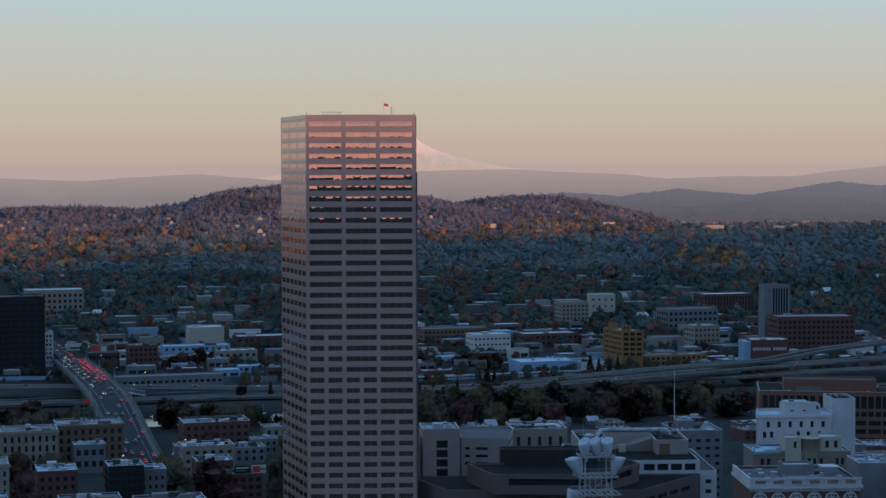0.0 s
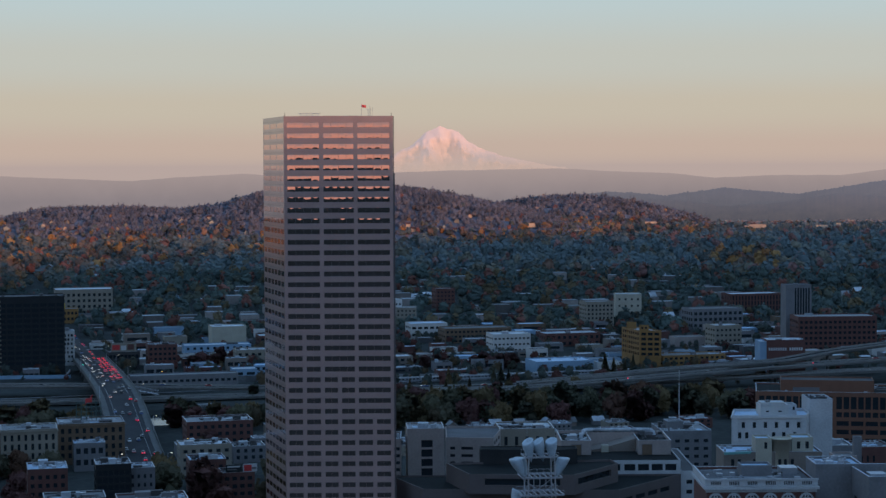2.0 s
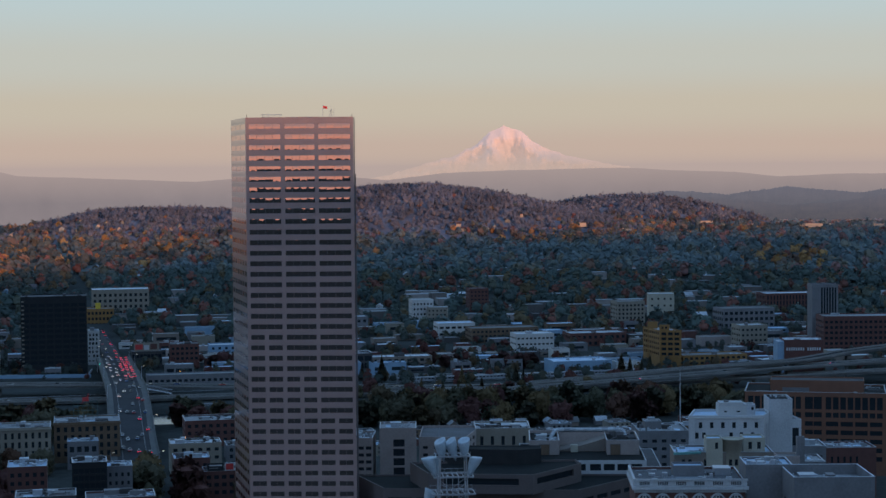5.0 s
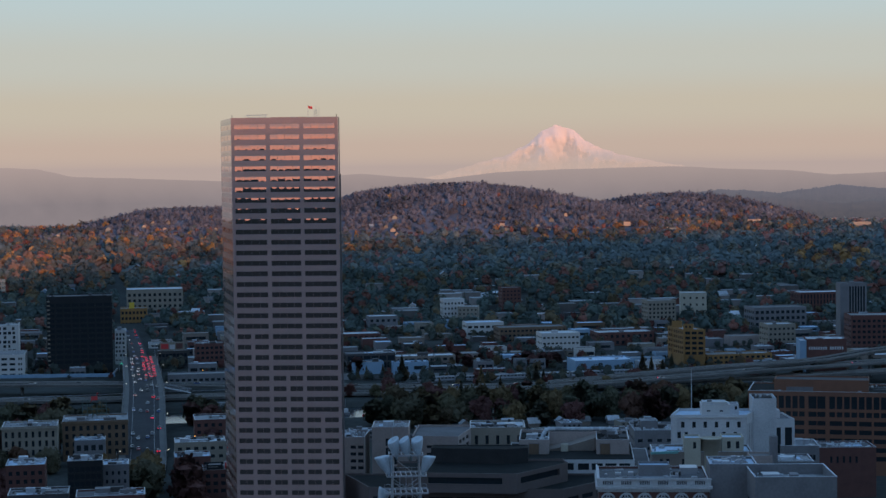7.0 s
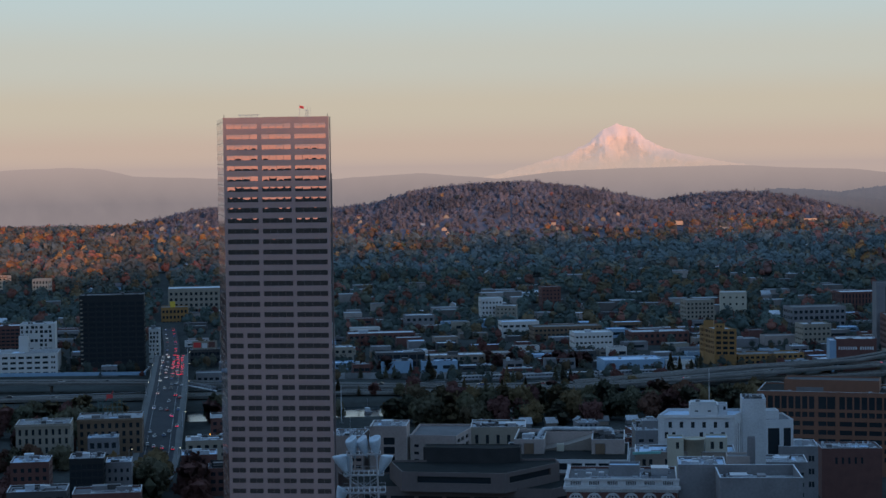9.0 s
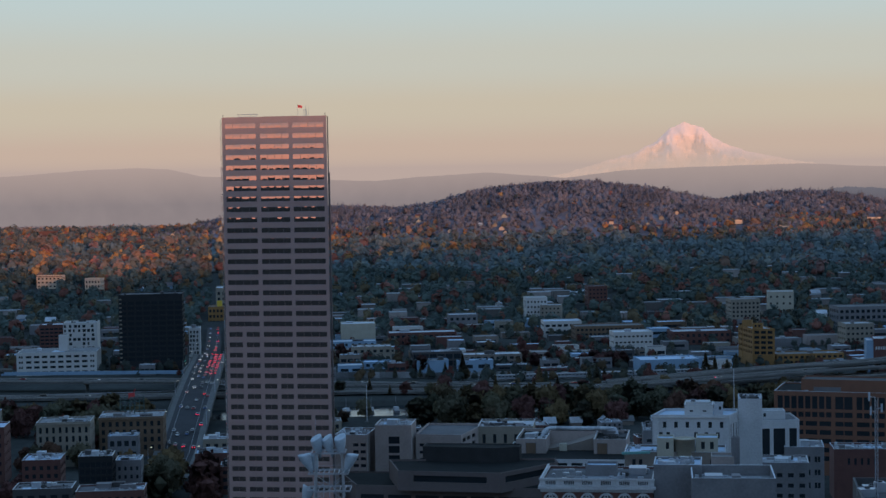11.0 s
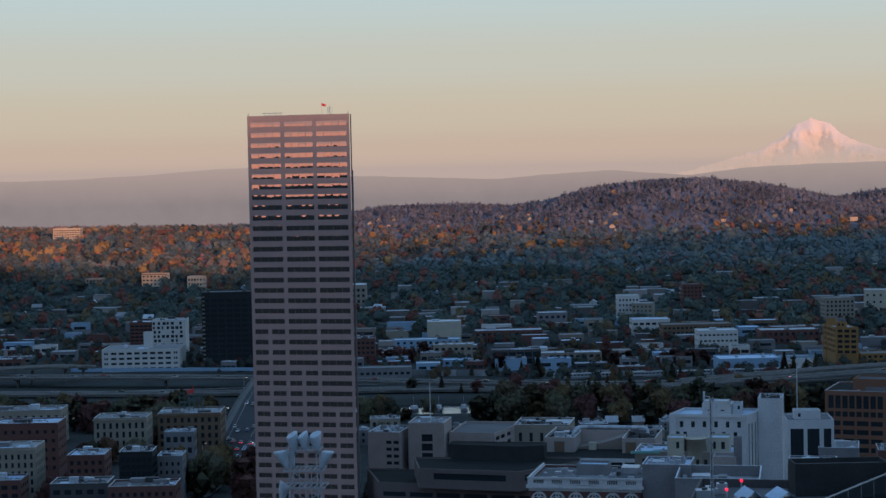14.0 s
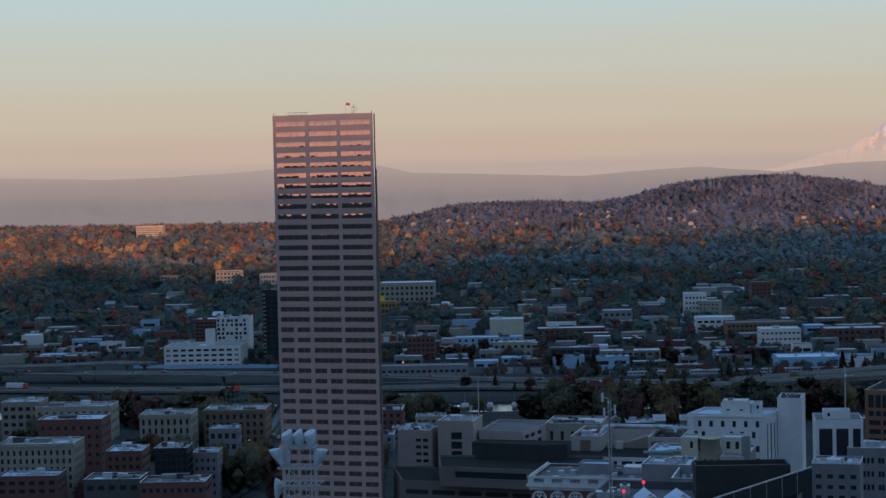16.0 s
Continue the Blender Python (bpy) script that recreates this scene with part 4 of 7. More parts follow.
# downtown
building("office_building", "pale mauve concrete block with deep square openings", 51.3, 62, 14.8, 18, 39.4, "pinkgrey", "roofmid", units=1, turn=3,
         holes=[(-1.9, 2.6, 39.4 - 4.6 - 2.9 - 3.8 * k, 39.4 - 4.6 - 3.8 * k) for k in range(5)])
corner_building("office_building", "low pale concrete wing with slot windows round a corner", [(59.5, 68), (78.5, 66), (82.3, 88.5), (82.3, 100), (59.5, 100)], 35, "pinkgrey", "roofdark",
                {0: [(-8, -6, z, z + 1.2) for z in (24, 27, 30)] + [(-3.5, 1.2, z, z + 1.2) for z in (24, 27, 30)], 1: [(q, q + 4.5, z, z + 1.6) for z in (25.5, 28.6, 31.6) for q in (-9.5, -3.5, 3.5)]}, parapet=0.9)
building("office_building", "pale roofed concrete wing with beige panels", 93.5, 91, 23, 22, 35, "cream", "roof", 5, 6, 3, 0.3, 0.8, units=4, turn=3)
building("office_building", "plain pale concrete office with a narrow window column", 34.6, 58, 13.2, 20, 36, "pinkgrey", "roofdark", units=1, turn=0,
         holes=[q for k in range(8) for q in ((1.0, 3.2, 32.6 - 2.8 * k - 1.3, 32.6 - 2.8 * k), (4.0, 6.2, 32.6 - 2.8 * k - 1.3, 32.6 - 2.8 * k))])
corner_building("terrace_building", "stepped mauve-brown concrete building with black flat roofs", [(50, -8), (121, -12.5), (148, 21.4), (37.5, 21.4)], 27.5, "terrace", "blackroof",
                {0: [(-34 + 10.3 * k, -25.2 + 10.3 * k, z, z + 1.7) for z in (22.4, 17.6, 12.8) for k in range(7)], 1: [(-19 + 8.6 * k, -12.5 + 8.6 * k, z, z + 1.7) for z in (22.4, 17.6) for k in range(4)]}, parapet=0.7)
corner_building("terrace_block", "mauve-brown upper tier with a deep window recess", [(66.7, -13.8), (104.5, -17), (122.8, 8.6), (121, 17.5), (58.8, 11.5)], 33.8, "terrace", "blackroof",
                {0: [(-13.3, 13.8, 29.8, 32.2)], 1: [(-13.2, 10.5, 29.8, 32.2)]}, parapet=0.8, z0=26.6, depth=0.9)
corner_building("terrace_block", "dark metal plant box on the stepped building", [(71.5, 12.8), (99.3, 9.5), (108, 13.2), (108, 20.5), (71.5, 20.5)], 38.6, "plant", "blackroof", parapet=0.3, z0=32.8)
building("gallery_building", "white-framed low building with a glazed band", 124, 22, 48, 44, 32.6, "white", "blackroof", 0, 0, units=0, turn=0, parapet=0.5,
         holes=[(q, q + 4.2, 28.7, 31.2) for q in (-14, -8.6, -3.2, 2.6, 7.8, 13.0, 18.2)])
building("gallery_building", "pale blue-grey lower wing beside the glazed band", 151.4, 22.4, 6.4, 56, 28.4, "white", "roofdark", 1, 6, 8, 0.4, 0.4, units=0, turn=0, parapet=0.4)
building("theatre_block", "pale concrete theatre block with a brown panel", 109.7, 38.3, 11.6, 28, 37.8, "pinkgrey", "blackroof", 0, 0, units=2, turn=0, parapet=1.2, z0=0.0, claim=False)
building("theatre_block", "pale concrete theatre block beside a long roof duct", 140.2, 38.3, 12.6, 25, 37.8, "pinkgrey", "blackroof", 0, 0, units=3, turn=0, parapet=1.2, claim=False)
building("theatre_building", "pale recessed theatre wall under a fat roof duct", 124.7, 56, 18.4, 12, 38.4, "pinkgrey", "blackroof", 0, 0, units=0, turn=0, parapet=1.0, claim=False)
ramp = new("theatre_ramp")
ramp.matrix_basis = pose(115.5, 47, 32.0)
v = []
for k in range(9):
    x, z = 18.2 * k / 8, 0.7 + 4.6 * (k / 8) ** 1.3
    v += [(x, 0, 0), (x, 0, z), (x, 9, z + 0.3), (x, 9, 0)]
f = [(4 * k + a, 4 * k + 4 + a, 4 * k + 4 + (a + 1) % 4, 4 * k + (a + 1) % 4) for k in range(8) for a in range(4)] + [(0, 1, 2, 3), (35, 34, 33, 32)]
part("slope", mesh("slope", v, f, M["beige"]), ramp)
part("vent", mesh("vent", *box(4.6, 7.4, -2.2, -0.1, 0, 3.0), M["ivory"]), ramp)
tagged(ramp, "sloping grey-brown stair roof between two theatre blocks", "roof")
for x, y in ((108.5, 38.3), (136.0, 38.3)):
    panel = new("wall_panel")
    panel.matrix_basis = pose(x + 1.2, y - 0.1, 0)
    part("panel", mesh("panel", *box(-1.9, 1.9, -0.08, 0.08, 31.9, 36.2), M["tan"]), panel)
    part("frame", mesh("panel_frame", *box(-2.1, 2.1, 0.0, 0.09, 31.8, 36.4), M["grey"]), panel)
    tagged(panel, "tan metal door panel in a pale concrete wall", "panel")
building("office_building", "grey office building with stepped roof plant", 161, 96, 21, 24, 33.0, "grey", "roofmid", 5, 8, 5, 0.5, 0.4, units=3, turn=4)
building("office_penthouse", "grey lift house on the office roof", 157, 103, 7, 8, 36.0, "grey", "roofmid", 0, 0, units=1, turn=4, claim=False)
building("historic_building", "red brick historic office with ornate white cornice", 147.7, -146.3, 31.4, 25, 53.8, "brick", "roofdark", 6, 12, 0, 0.5, 0.55, units=3, turn=0)
building("roof_house", "blue-grey roof house on the historic office", 148.3, -136, 9.0, 7, 56.6, "grey", "roofblue", 0, 0, units=0, claim=False, turn=0)
HOTEL = [(q - 0.6, q + 0.6, 51.9 - 4.2 * r, 54.0 - 4.2 * r) for r in (0, 2, 3, 4, 5) for q in (-10.1, -6.2, -2.3, 1.6, 5.5, 9.4)] + [(q - 0.6, q + 0.6, 48.2, 50.4) for q in (-11.4, -8.9, 0.6, 4.2, 8.1, 12.0)]
corner_building("hotel_building", "white concrete hotel block with tall slot windows", [(159, -27.7), (185.4, -27.7), (188.3, -19), (188.3, -10.5), (162.6, -10.5)], 56.4, "white", "roofblue",
                {0: [(q + 1.1, r + 1.1, c, d) for q, r, c, d in HOTEL if r + 1.1 < 12.6], 1: [(-3.4, -2.4, 34, 53), (-0.6, 0.6, 34, 53), (2.4, 3.4, 34, 53)]}, parapet=0.9, depth=0.3)
hotel_band = new("parapet_band")
hotel_band.matrix_basis = pose(174.2, -27.7, 0)
part("band", mesh("band", *box(-15.5, 11.2, -0.35, 0.0, 55.3, 55.75), M["bright"]), hotel_band)
part("band", mesh("band", *box(-0.3, 0.0, 0.1, 17.4, 55.3, 55.75), M["bright"]), hotel_band, pose(-15.2, 0, 0, 0, 0, -11.8))
for q in (-13.9, 10.2):
    part("pilaster", mesh("pilaster", *box(q - 0.8, q + 0.8, -0.22, 0.0, 30, 55.3), M["white"]), hotel_band)
tagged(hotel_band, "white moulded band round the hotel parapet", "band")
building("hotel_penthouse", "white plant storey on the hotel roof", 174.9, -23.9, 9.8, 9, 59.4, "bright", "roof", 0, 0, units=1, claim=False, turn=0, holes=[(-3.1, -1.9, 57.0, 57.5), (1.4, 2.6, 57.0, 57.5)])
building("hotel_penthouse", "low white cap with railings on the plant storey", 174.6, -22.6, 8.4, 6, 60.3, "bright", "roof", 0, 0, units=0, claim=False, turn=0, parapet=0.2)
building("hotel_penthouse", "small white lift block on the hotel roof", 181.6, -21.5, 3.2, 7, 59.3, "white", "roofmid", 0, 0, units=0, claim=False, turn=0, holes=[(0.2, 1.0, 57.4, 58.6)])
building("stair_tower", "blank pale grey stair tower", 192.6, -18.4, 8.2, 14, 60.8, "white", "roof", 0, 0, units=1, turn=0)
building("portal_building", "white portal-framed building with dark glass bays", 203.8, 60, 17.8, 20, 42.6, "white", "roofdark", 0, 0, 0, units=0, turn=8,
         holes=[(-7.6, -2.6, 2, 39.2), (-1.2, 3.4, 2, 39.2), (5.0, 7.9, 2, 39.2)])
building("office_penthouse", "pale lift block among roof antennas", 202.5, 66, 10, 7, 45.4, "white", "roof", 0, 0, units=0, claim=False, turn=8, holes=[(-3.6, -2.6, 43.0, 44.4)])
BROWN = []
for a, b in ((-31, -6), (4.5, 31)):
    for i in range(8):
        q = (b - a) / 8
        BROWN.append((a + q * i + 0.35, a + q * (i + 1) - 0.35, 30.4, 36.2))
        BROWN.append((a + q * i + 0.35, a + q * (i + 1) - 0.35, 26.6, 29.0))
    for z in (22.6, 18.6, 14.6, 10.6, 6.6):
        for i in range(4):
            q = (b - a) / 4
            BROWN.append((a + q * i + 0.5, a + q * (i + 1) - 0.5, z, z + 2.2))
for z in (30.4, 26.6, 22.6, 18.6, 14.6, 10.6, 6.6):
    BROWN += [(-4.6, -0.9, z, z + {30.4: 5.8, 26.6: 2.4}.get(z, 2.2)), (-0.6, 3.1, z, z + {30.4: 5.8, 26.6: 2.4}.get(z, 2.2))]
building("office_building", "orange-brown brick office building with dark window bays", 238.1, 181.4, 64.4, 34, 38.3, "brown", "blackroof", 0, 0, units=1, holes=BROWN, turn=-10)
building("shop_building", "low brown brick hall with slot windows", 242, 122, 25.4, 18, 21.7, "brick", "roofdark", 0, 0, 0, units=2, turn=3, holes=[(-7 + 2.7 * k, -6 + 2.7 * k, 15.0, 17.8) for k in range(5)])
building("office_penthouse", "orange-brown plant storey on the office roof", 240, 187, 43, 16, 43.2, "brown", "roofdark", 0, 0, units=0, claim=False, turn=-10)
ANNEX = [(q, q + 1.1, z, z + 2.2) for z in (43.9, 39.9, 35.9, 31.9) for q in (-14.0, -11.8, -6.6, -4.6, 4.0, 6.0, 11.4, 13.2)]
building("annex", "beige stone annex below the white hotel", 167.5, -60, 33, 16, 48.5, "beige", "roofblue", 0, 0, units=2, holes=ANNEX, turn=0)
building("annex_penthouse", "cream penthouse with a blue-white roof", 164.4, -60.2, 5.4, 8, 53.2, "ivory", "roofblue", 0, 0, units=0, claim=False, turn=0,
         holes=[(0.2, 1.2, 49.6, 51.8)])
building("annex_penthouse", "cream penthouse with two windows", 177.9, -57.6, 7.2, 9, 53.0, "ivory", "roofblue", 0, 0, units=0, claim=False, turn=0,
         holes=[(-1.9, -0.7, 49.2, 51.6), (1.0, 2.2, 49.2, 51.6)])
building("office_building", "plain blue-grey concrete block", 170.4, -145, 13.4, 14, 58.3, "grey", "roofblue", 0, 0, units=1, turn=0)
building("office_building", "wide blue-grey concrete block with a deep parapet", 186, -162.3, 22.5, 22, 57.6, "grey", "roofmid", 4, 13, 4, 0.7, 0.5, units=3, parapet=3.0, top=0.12, turn=2)
building("office_building", "small mauve block below the penthouses", 183, -99, 7, 8, 53.4, "pinkgrey", "roofmid", 0, 0, units=0, claim=False, turn=0)
building("chimney_shaft", "slim grey concrete chimney shaft on a roof", 187, -98, 2.4, 2.4, 59.2, "grey", "roofdark", 0, 0, units=0, claim=False, turn=0, parapet=0.3)
building("office_building", "low grey block before the portal building", 205.5, 14, 17, 18, 33.2, "grey", "roofmid", 4, 7, 3, 0.5, 0.4, units=4, turn=0)
building("office_building", "pale grey building with rows of slot windows", 214.3, 58, 15.2, 18, 32.3, "grey", "roofmid", units=3, turn=0,
         holes=[(q - 0.5, q + 0.5, z, z + 2.2) for z in (26.4, 21.3, 16.2) for q in (-5, -2.9, -1.3, 0.2, 1.8, 4.4, 5.6)])
building("brick_building", "dark red brick building with a white roof", -103.3, 76, 16, 18, 21.8, "brick", "roofblue", 5, 5, 4, 0.5, 0.5, units=4)
building("office_building", "black glass office box", -73.6, 60, 14, 14, 26.2, "black", "roof", 6, 7, 5, 0.85, 0.7, units=3)
building("brick_building", "small grey brick building", -64.9, 76, 10.7, 14, 22, "grey", "roofblue", 4, 5, 4, 0.4, 0.45, units=2)
building("historic_building", "cream stone historic building with arched windows", -135, 188, 26, 20, 22, "cream", "roofmid", 8, 4, 5, 0.4, 0.65, units=4, cornice="cream")
building("historic_building", "tan stone warehouse with a cornice", -112, 222, 32, 24, 20, "tan", "roofmid", 9, 4, 6, 0.45, 0.6, units=3, cornice="tan")
building("shop_building", "low block with a bright white roof", -109, 200, 14.8, 12, 13.6, "grey", "roofblue", 4, 2, 3, units=2)
building("brick_building", "red brick warehouse with a pale roof", -160, 135, 30.5, 20, 26.5, "brick", "roofblue", 8, 5, 5, 0.4, 0.4, units=2)
building("office_building", "cream five-storey building with close-set windows", -136, 58, 33, 20, 27, "cream", "roofmid", 12, 6, 6, 0.4, 0.6, units=4, cornice="cream")
building("shop_building", "low pale shop building by the street", -52, 187, 24, 16, 14.6, "cream", "roof", 6, 3, 4, 0.5, 0.4, units=3)
building("shop_building", "brick shop with a white roof", -44.9, 135, 16, 16, 15.8, "brick", "roofblue", 4, 3, 4, 0.4, 0.4, units=2)
building("brick_building", "dark brick two-storey block", -55, 272, 34, 22, 13.8, "brick", "roofmid", 9, 3, 5, 0.5, 0.5, units=3)
building("shop_building", "dark brick building with a roof billboard", -30, 120, 14, 14, 12.5, "brick", "roofdark", 4, 3, 3, units=1)
building("shop_building", "low dark grey building with a patched roof", -81.4, 20, 23, 16, 19.6, "dgrey", "roofmid", 5, 4, 3, units=5)
building("shop_building", "long dark brick low building with slot windows", -50.4, 10, 26, 16, 20.9, "brick", "roofdark", 9, 5, 3, 0.5, 0.5, units=3)
building("brick_building", "low brick block with a blue-grey roof", -128.6, 36, 26, 16, 17, "brick", "roofblue", 6, 4, 4, units=2)
building("warehouse", "long cream warehouse with small windows", -211, 236, 41, 20, 18.5, "cream", "roofmid", 10, 3, 4, 0.4, 0.4, units=2)
building("warehouse", "pale block with a roof lift house", -240, 232, 21, 18, 21, "beige", "roof", 5, 4, 4, units=2)
building("apartment_building", "cream block with a red tile roof in sunset light", -531, 1213, 27, 14, 15.5, "sandy", "brick", 6, 3, 4, 0.5, 0.4, units=0, z0=18, turn=0, cornice="brick")
building("apartment_building", "pale stepped apartment block in sunset light", -463, 1160, 17, 12, 17.5, "ivory", "roof", 5, 3, 4, 0.5, 0.5, units=2, z0=16, turn=0)
building("apartment_building", "pale apartment block among trees", -590, 1190, 20, 12, 13, "cream", "roof", 5, 3, 4, 0.5, 0.5, units=1, z0=17, turn=0)

# ---- trees ----


def heart(v, f, centre, r, rnd, squash=1.0):
    """A filler added inside a crown so its gaps look less dark: an uneven ball of twenty facets."""
    k = len(v)
    rings = [(0.0, -1.0, 1)] + [(math.sqrt(1 - z * z), z, 5) for z in (-0.45, 0.45)] + [(0.0, 1.0, 1)]
    for i, (q, z, n) in enumerate(rings):
        for a in range(n):
            an = 2 * math.pi * (a + 0.5 * i) / 5
            w = r * rnd.uniform(0.8, 1.2)
            v.append((centre[0] + w * q * math.cos(an), centre[1] + w * q * math.sin(an), centre[2] + w * z * squash))
    for a in range(5):
        b = (a + 1) % 5
        f += [(k, k + 1 + b, k + 1 + a), (k + 1 + a, k + 1 + b, k + 6 + a), (k + 1 + b, k + 6 + b, k + 6 + a), (k + 6 + a, k + 6 + b, k + 11)]


def leaf_crown(seed, height, width, conifer=False, n=620):
    """A crown of many small leaf clumps round a handful of limbs, uneven and open."""
    rnd = random.Random(seed)
    v, f = [], []
    hubs = [(rnd.uniform(-0.28, 0.28) * width, rnd.uniform(-0.28, 0.28) * width, height * rnd.uniform(0.24, 0.78), width * rnd.uniform(0.22, 0.36)) for _ in range(11)]
    hubs.append((0, 0, height * 0.82, width * 0.22))
    for hx, hy, hz, hr in () if conifer else hubs:
        heart(v, f, (hx, hy, hz), hr * 0.85, rnd)
    for i in range(n):
        if conifer:
            t = rnd.random() ** 0.7
            z = height * (0.12 + 0.88 * (1 - t))
            r = width * 0.5 * t * rnd.uniform(0.5, 1.1)
            a = rnd.uniform(0, 2 * math.pi)
            c = Vector((r * math.cos(a), r * math.sin(a), z))
        else:
            hx, hy, hz, hr = rnd.choice(hubs)
            d = Vector((rnd.gauss(0, 1), rnd.gauss(0, 1), rnd.gauss(0, 0.8))).normalized() * hr * rnd.uniform(0.6, 1.15)
            c = Vector((hx, hy, hz)) + d
        s = width * rnd.uniform(0.035, 0.075)
        q = Euler((rnd.uniform(0, 6.3), rnd.uniform(0, 6.3), rnd.uniform(0, 6.3)))
        k = len(v)
        for p in ((-1, -0.7, 0), (1, -0.8, 0.2), (0.9, 0.8, -0.1), (-0.8, 0.9, 0.25)):
            w = Vector(p) * s
            w.rotate(q)
            v.append(tuple(c + w))
        f.append((k, k + 1, k + 2, k + 3))
    return v, f


def trunk_mesh(height, r):
    st = ([], [])
    lathe([(r * 1.3, 0), (r, height * 0.12), (r * 0.7, height * 0.45), (r * 0.25, height * 0.8)], st, 6)
    for k in range(5):
        a = k * 1.26
        beam((0, 0, height * (0.3 + 0.06 * k)), (height * 0.2 * math.cos(a), height * 0.2 * math.sin(a), height * (0.55 + 0.05 * k)), r * 0.3, st)
    return st


TREE_KINDS = {}


def tree(x, y, z, h, kind, seed, label):
    key = (kind, seed % 5)
    if key not in TREE_KINDS:
        leaf = {"fall": "leaf_fall", "dark": "leaf_dark", "red": "leaf_red", "conifer": "leaf_dark"}[kind]
        root = new("tree")
        con = kind == "conifer"
        part("trunk", mesh("trunk", *trunk_mesh(10, 0.25), M["trunk"]), root)
        part("crown", mesh("crown", *leaf_crown(seed % 5 + len(kind) * 10, 10, 4.2 if con else 8.5, con), M[leaf]), root)
        TREE_KINDS[key] = root
        tagged(root, label, "tree", "city trees")
        root.matrix_basis = Matrix.Translation((x, y, z)) @ pose(0, 0, 0, 0, 0, seed * 37) @ Matrix.Scale(h / 10, 4)
        return root
    src = TREE_KINDS[key]
    made = copy_thing(src, Matrix())
    made.matrix_basis = Matrix.Translation((x, y, z)) @ pose(0, 0, 0, 0, 0, seed * 37) @ Matrix.Scale(h / 10, 4)
    return tagged(made, label)


TREE_LABEL = {"fall": "broad street tree in orange-brown autumn leaf", "dark": "dark green broadleaf tree standing between buildings",
              "red": "dark red autumn tree standing between buildings", "conifer": "narrow dark green conifer standing upright"}


def leafy(seed, n, conifer=False, fine=1.0):
    """A small crown of leaf clumps in a unit ball round a few limbs' ends, ragged at the edge."""
    rnd = random.Random(seed)
    v, f = [], []
    hubs = [(rnd.uniform(-0.55, 0.55), rnd.uniform(-0.55, 0.55), rnd.uniform(-0.45, 0.4), rnd.uniform(0.34, 0.55)) for _ in range(5)] + [(0, 0, 0.45, 0.45)]
    for i in range(n):
        if conifer:
            t = ((i + rnd.random()) / n) ** 0.65
            a = rnd.uniform(0, 6.28)
            c = Vector((0.62 * t * math.cos(a), 0.62 * t * math.sin(a), 1 - 1.9 * t))
            s = (0.13 + 0.24 * t) * fine
        else:
            hx, hy, hz, hr = hubs[i % len(hubs)]
            c = Vector((hx, hy, hz)) + Vector((rnd.gauss(0, 1), rnd.gauss(0, 1), abs(rnd.gauss(0, 1)) - 0.3)).normalized() * hr * rnd.uniform(0.8, 1.1)
            s = rnd.uniform(0.16, 0.32) * fine
        out = Vector((c.x, c.y, c.z * 0.6 + (0.45 if conifer else 0.35))) + Vector((rnd.gauss(0, 0.25), rnd.gauss(0, 0.25), rnd.gauss(0, 0.25)))
        q = out.to_track_quat("Z", "Y").to_euler()
        k = len(v)
        for p in ((-1, -0.7, 0), (1, -0.9, 0.2), (0.9, 0.8, -0.15), (-0.7, 0.9, 0.2)):
            w = Vector(p) * s * rnd.uniform(0.7, 1.2)
            w.rotate(q)
            v.append(tuple(c + w))
        f += [(k, k + 1, k + 2), (k, k + 2, k + 3)]
    if not conifer:
        heart(v, f, (0, 0, -0.05), 0.74, rnd, 0.85)
    return np.array(v), np.array(f)


def batch(name, label, material, places, shapes, category="woods"):
    """Many crowns as one mesh: places of x, y, z, width, height, with a shape and a tone drawn for each."""
    rng = np.random.default_rng(5)
    vs, fs, tones, k = [], [], [], 0
    for i, (x, y, z, w, h) in enumerate(places):
        bv, bf = shapes[i % len(shapes)]
        a = rng.uniform(0, 6.28)
        ca, sa = math.cos(a), math.sin(a)
        vs.append(np.stack([x + w * (bv[:, 0] * ca - bv[:, 1] * sa), y + w * (bv[:, 0] * sa + bv[:, 1] * ca), z + h * bv[:, 2]], -1))
        fs.append(bf + k)
        tones.append(np.full(len(bf), rng.random()))
        k += len(bv)
    v, f = np.concatenate(vs), np.concatenate(fs)
    me = bpy.data.meshes.new(name)
    me.vertices.add(len(v))
    me.vertices.foreach_set("co", v.ravel())
    me.loops.add(3 * len(f))
    me.loops.foreach_set("vertex_index", f.ravel().astype(np.int32))
    me.polygons.add(len(f))
    me.polygons.foreach_set("loop_start", np.arange(0, 3 * len(f), 3, dtype=np.int32))
    me.attributes.new("tone", "FLOAT", "FACE").data.foreach_set("value", np.concatenate(tones))
    me.materials.append(material)
    me.update(calc_edges=True)
    return tagged(new(name, me), label, category, kind="stuff")


rng = np.random.default_rng(11)
near_shapes = [leafy(s, 56, fine=0.85) for s in range(8)]
small_shapes = [leafy(s + 20, 32) for s in range(10)]
tiny_shapes = [leafy(s + 50, 12, fine=1.3) for s in range(10)]
hill_shapes = [leafy(s + 80, 28, True) for s in range(6)] + [leafy(s + 120, 26) for s in range(3)]


def in_view(x, y, margin=40):
    d = y + 660
    return 252 - 0.57 * d - margin < x < 22 + 0.287 * d + margin


def scatter(n, y0, y1, power=1.0):
    out = []
    while len(out) < n:
        y = y0 + (y1 - y0) * rng.random() ** power
        d = y + 660
        x = rng.uniform(252 - 0.57 * d - 30, 22 + 0.287 * d + 30)
        out.append((float(x), float(y)))
    return out


def clump(x, y):
    return noise.noise((x * 0.006, y * 0.004, 1.7))


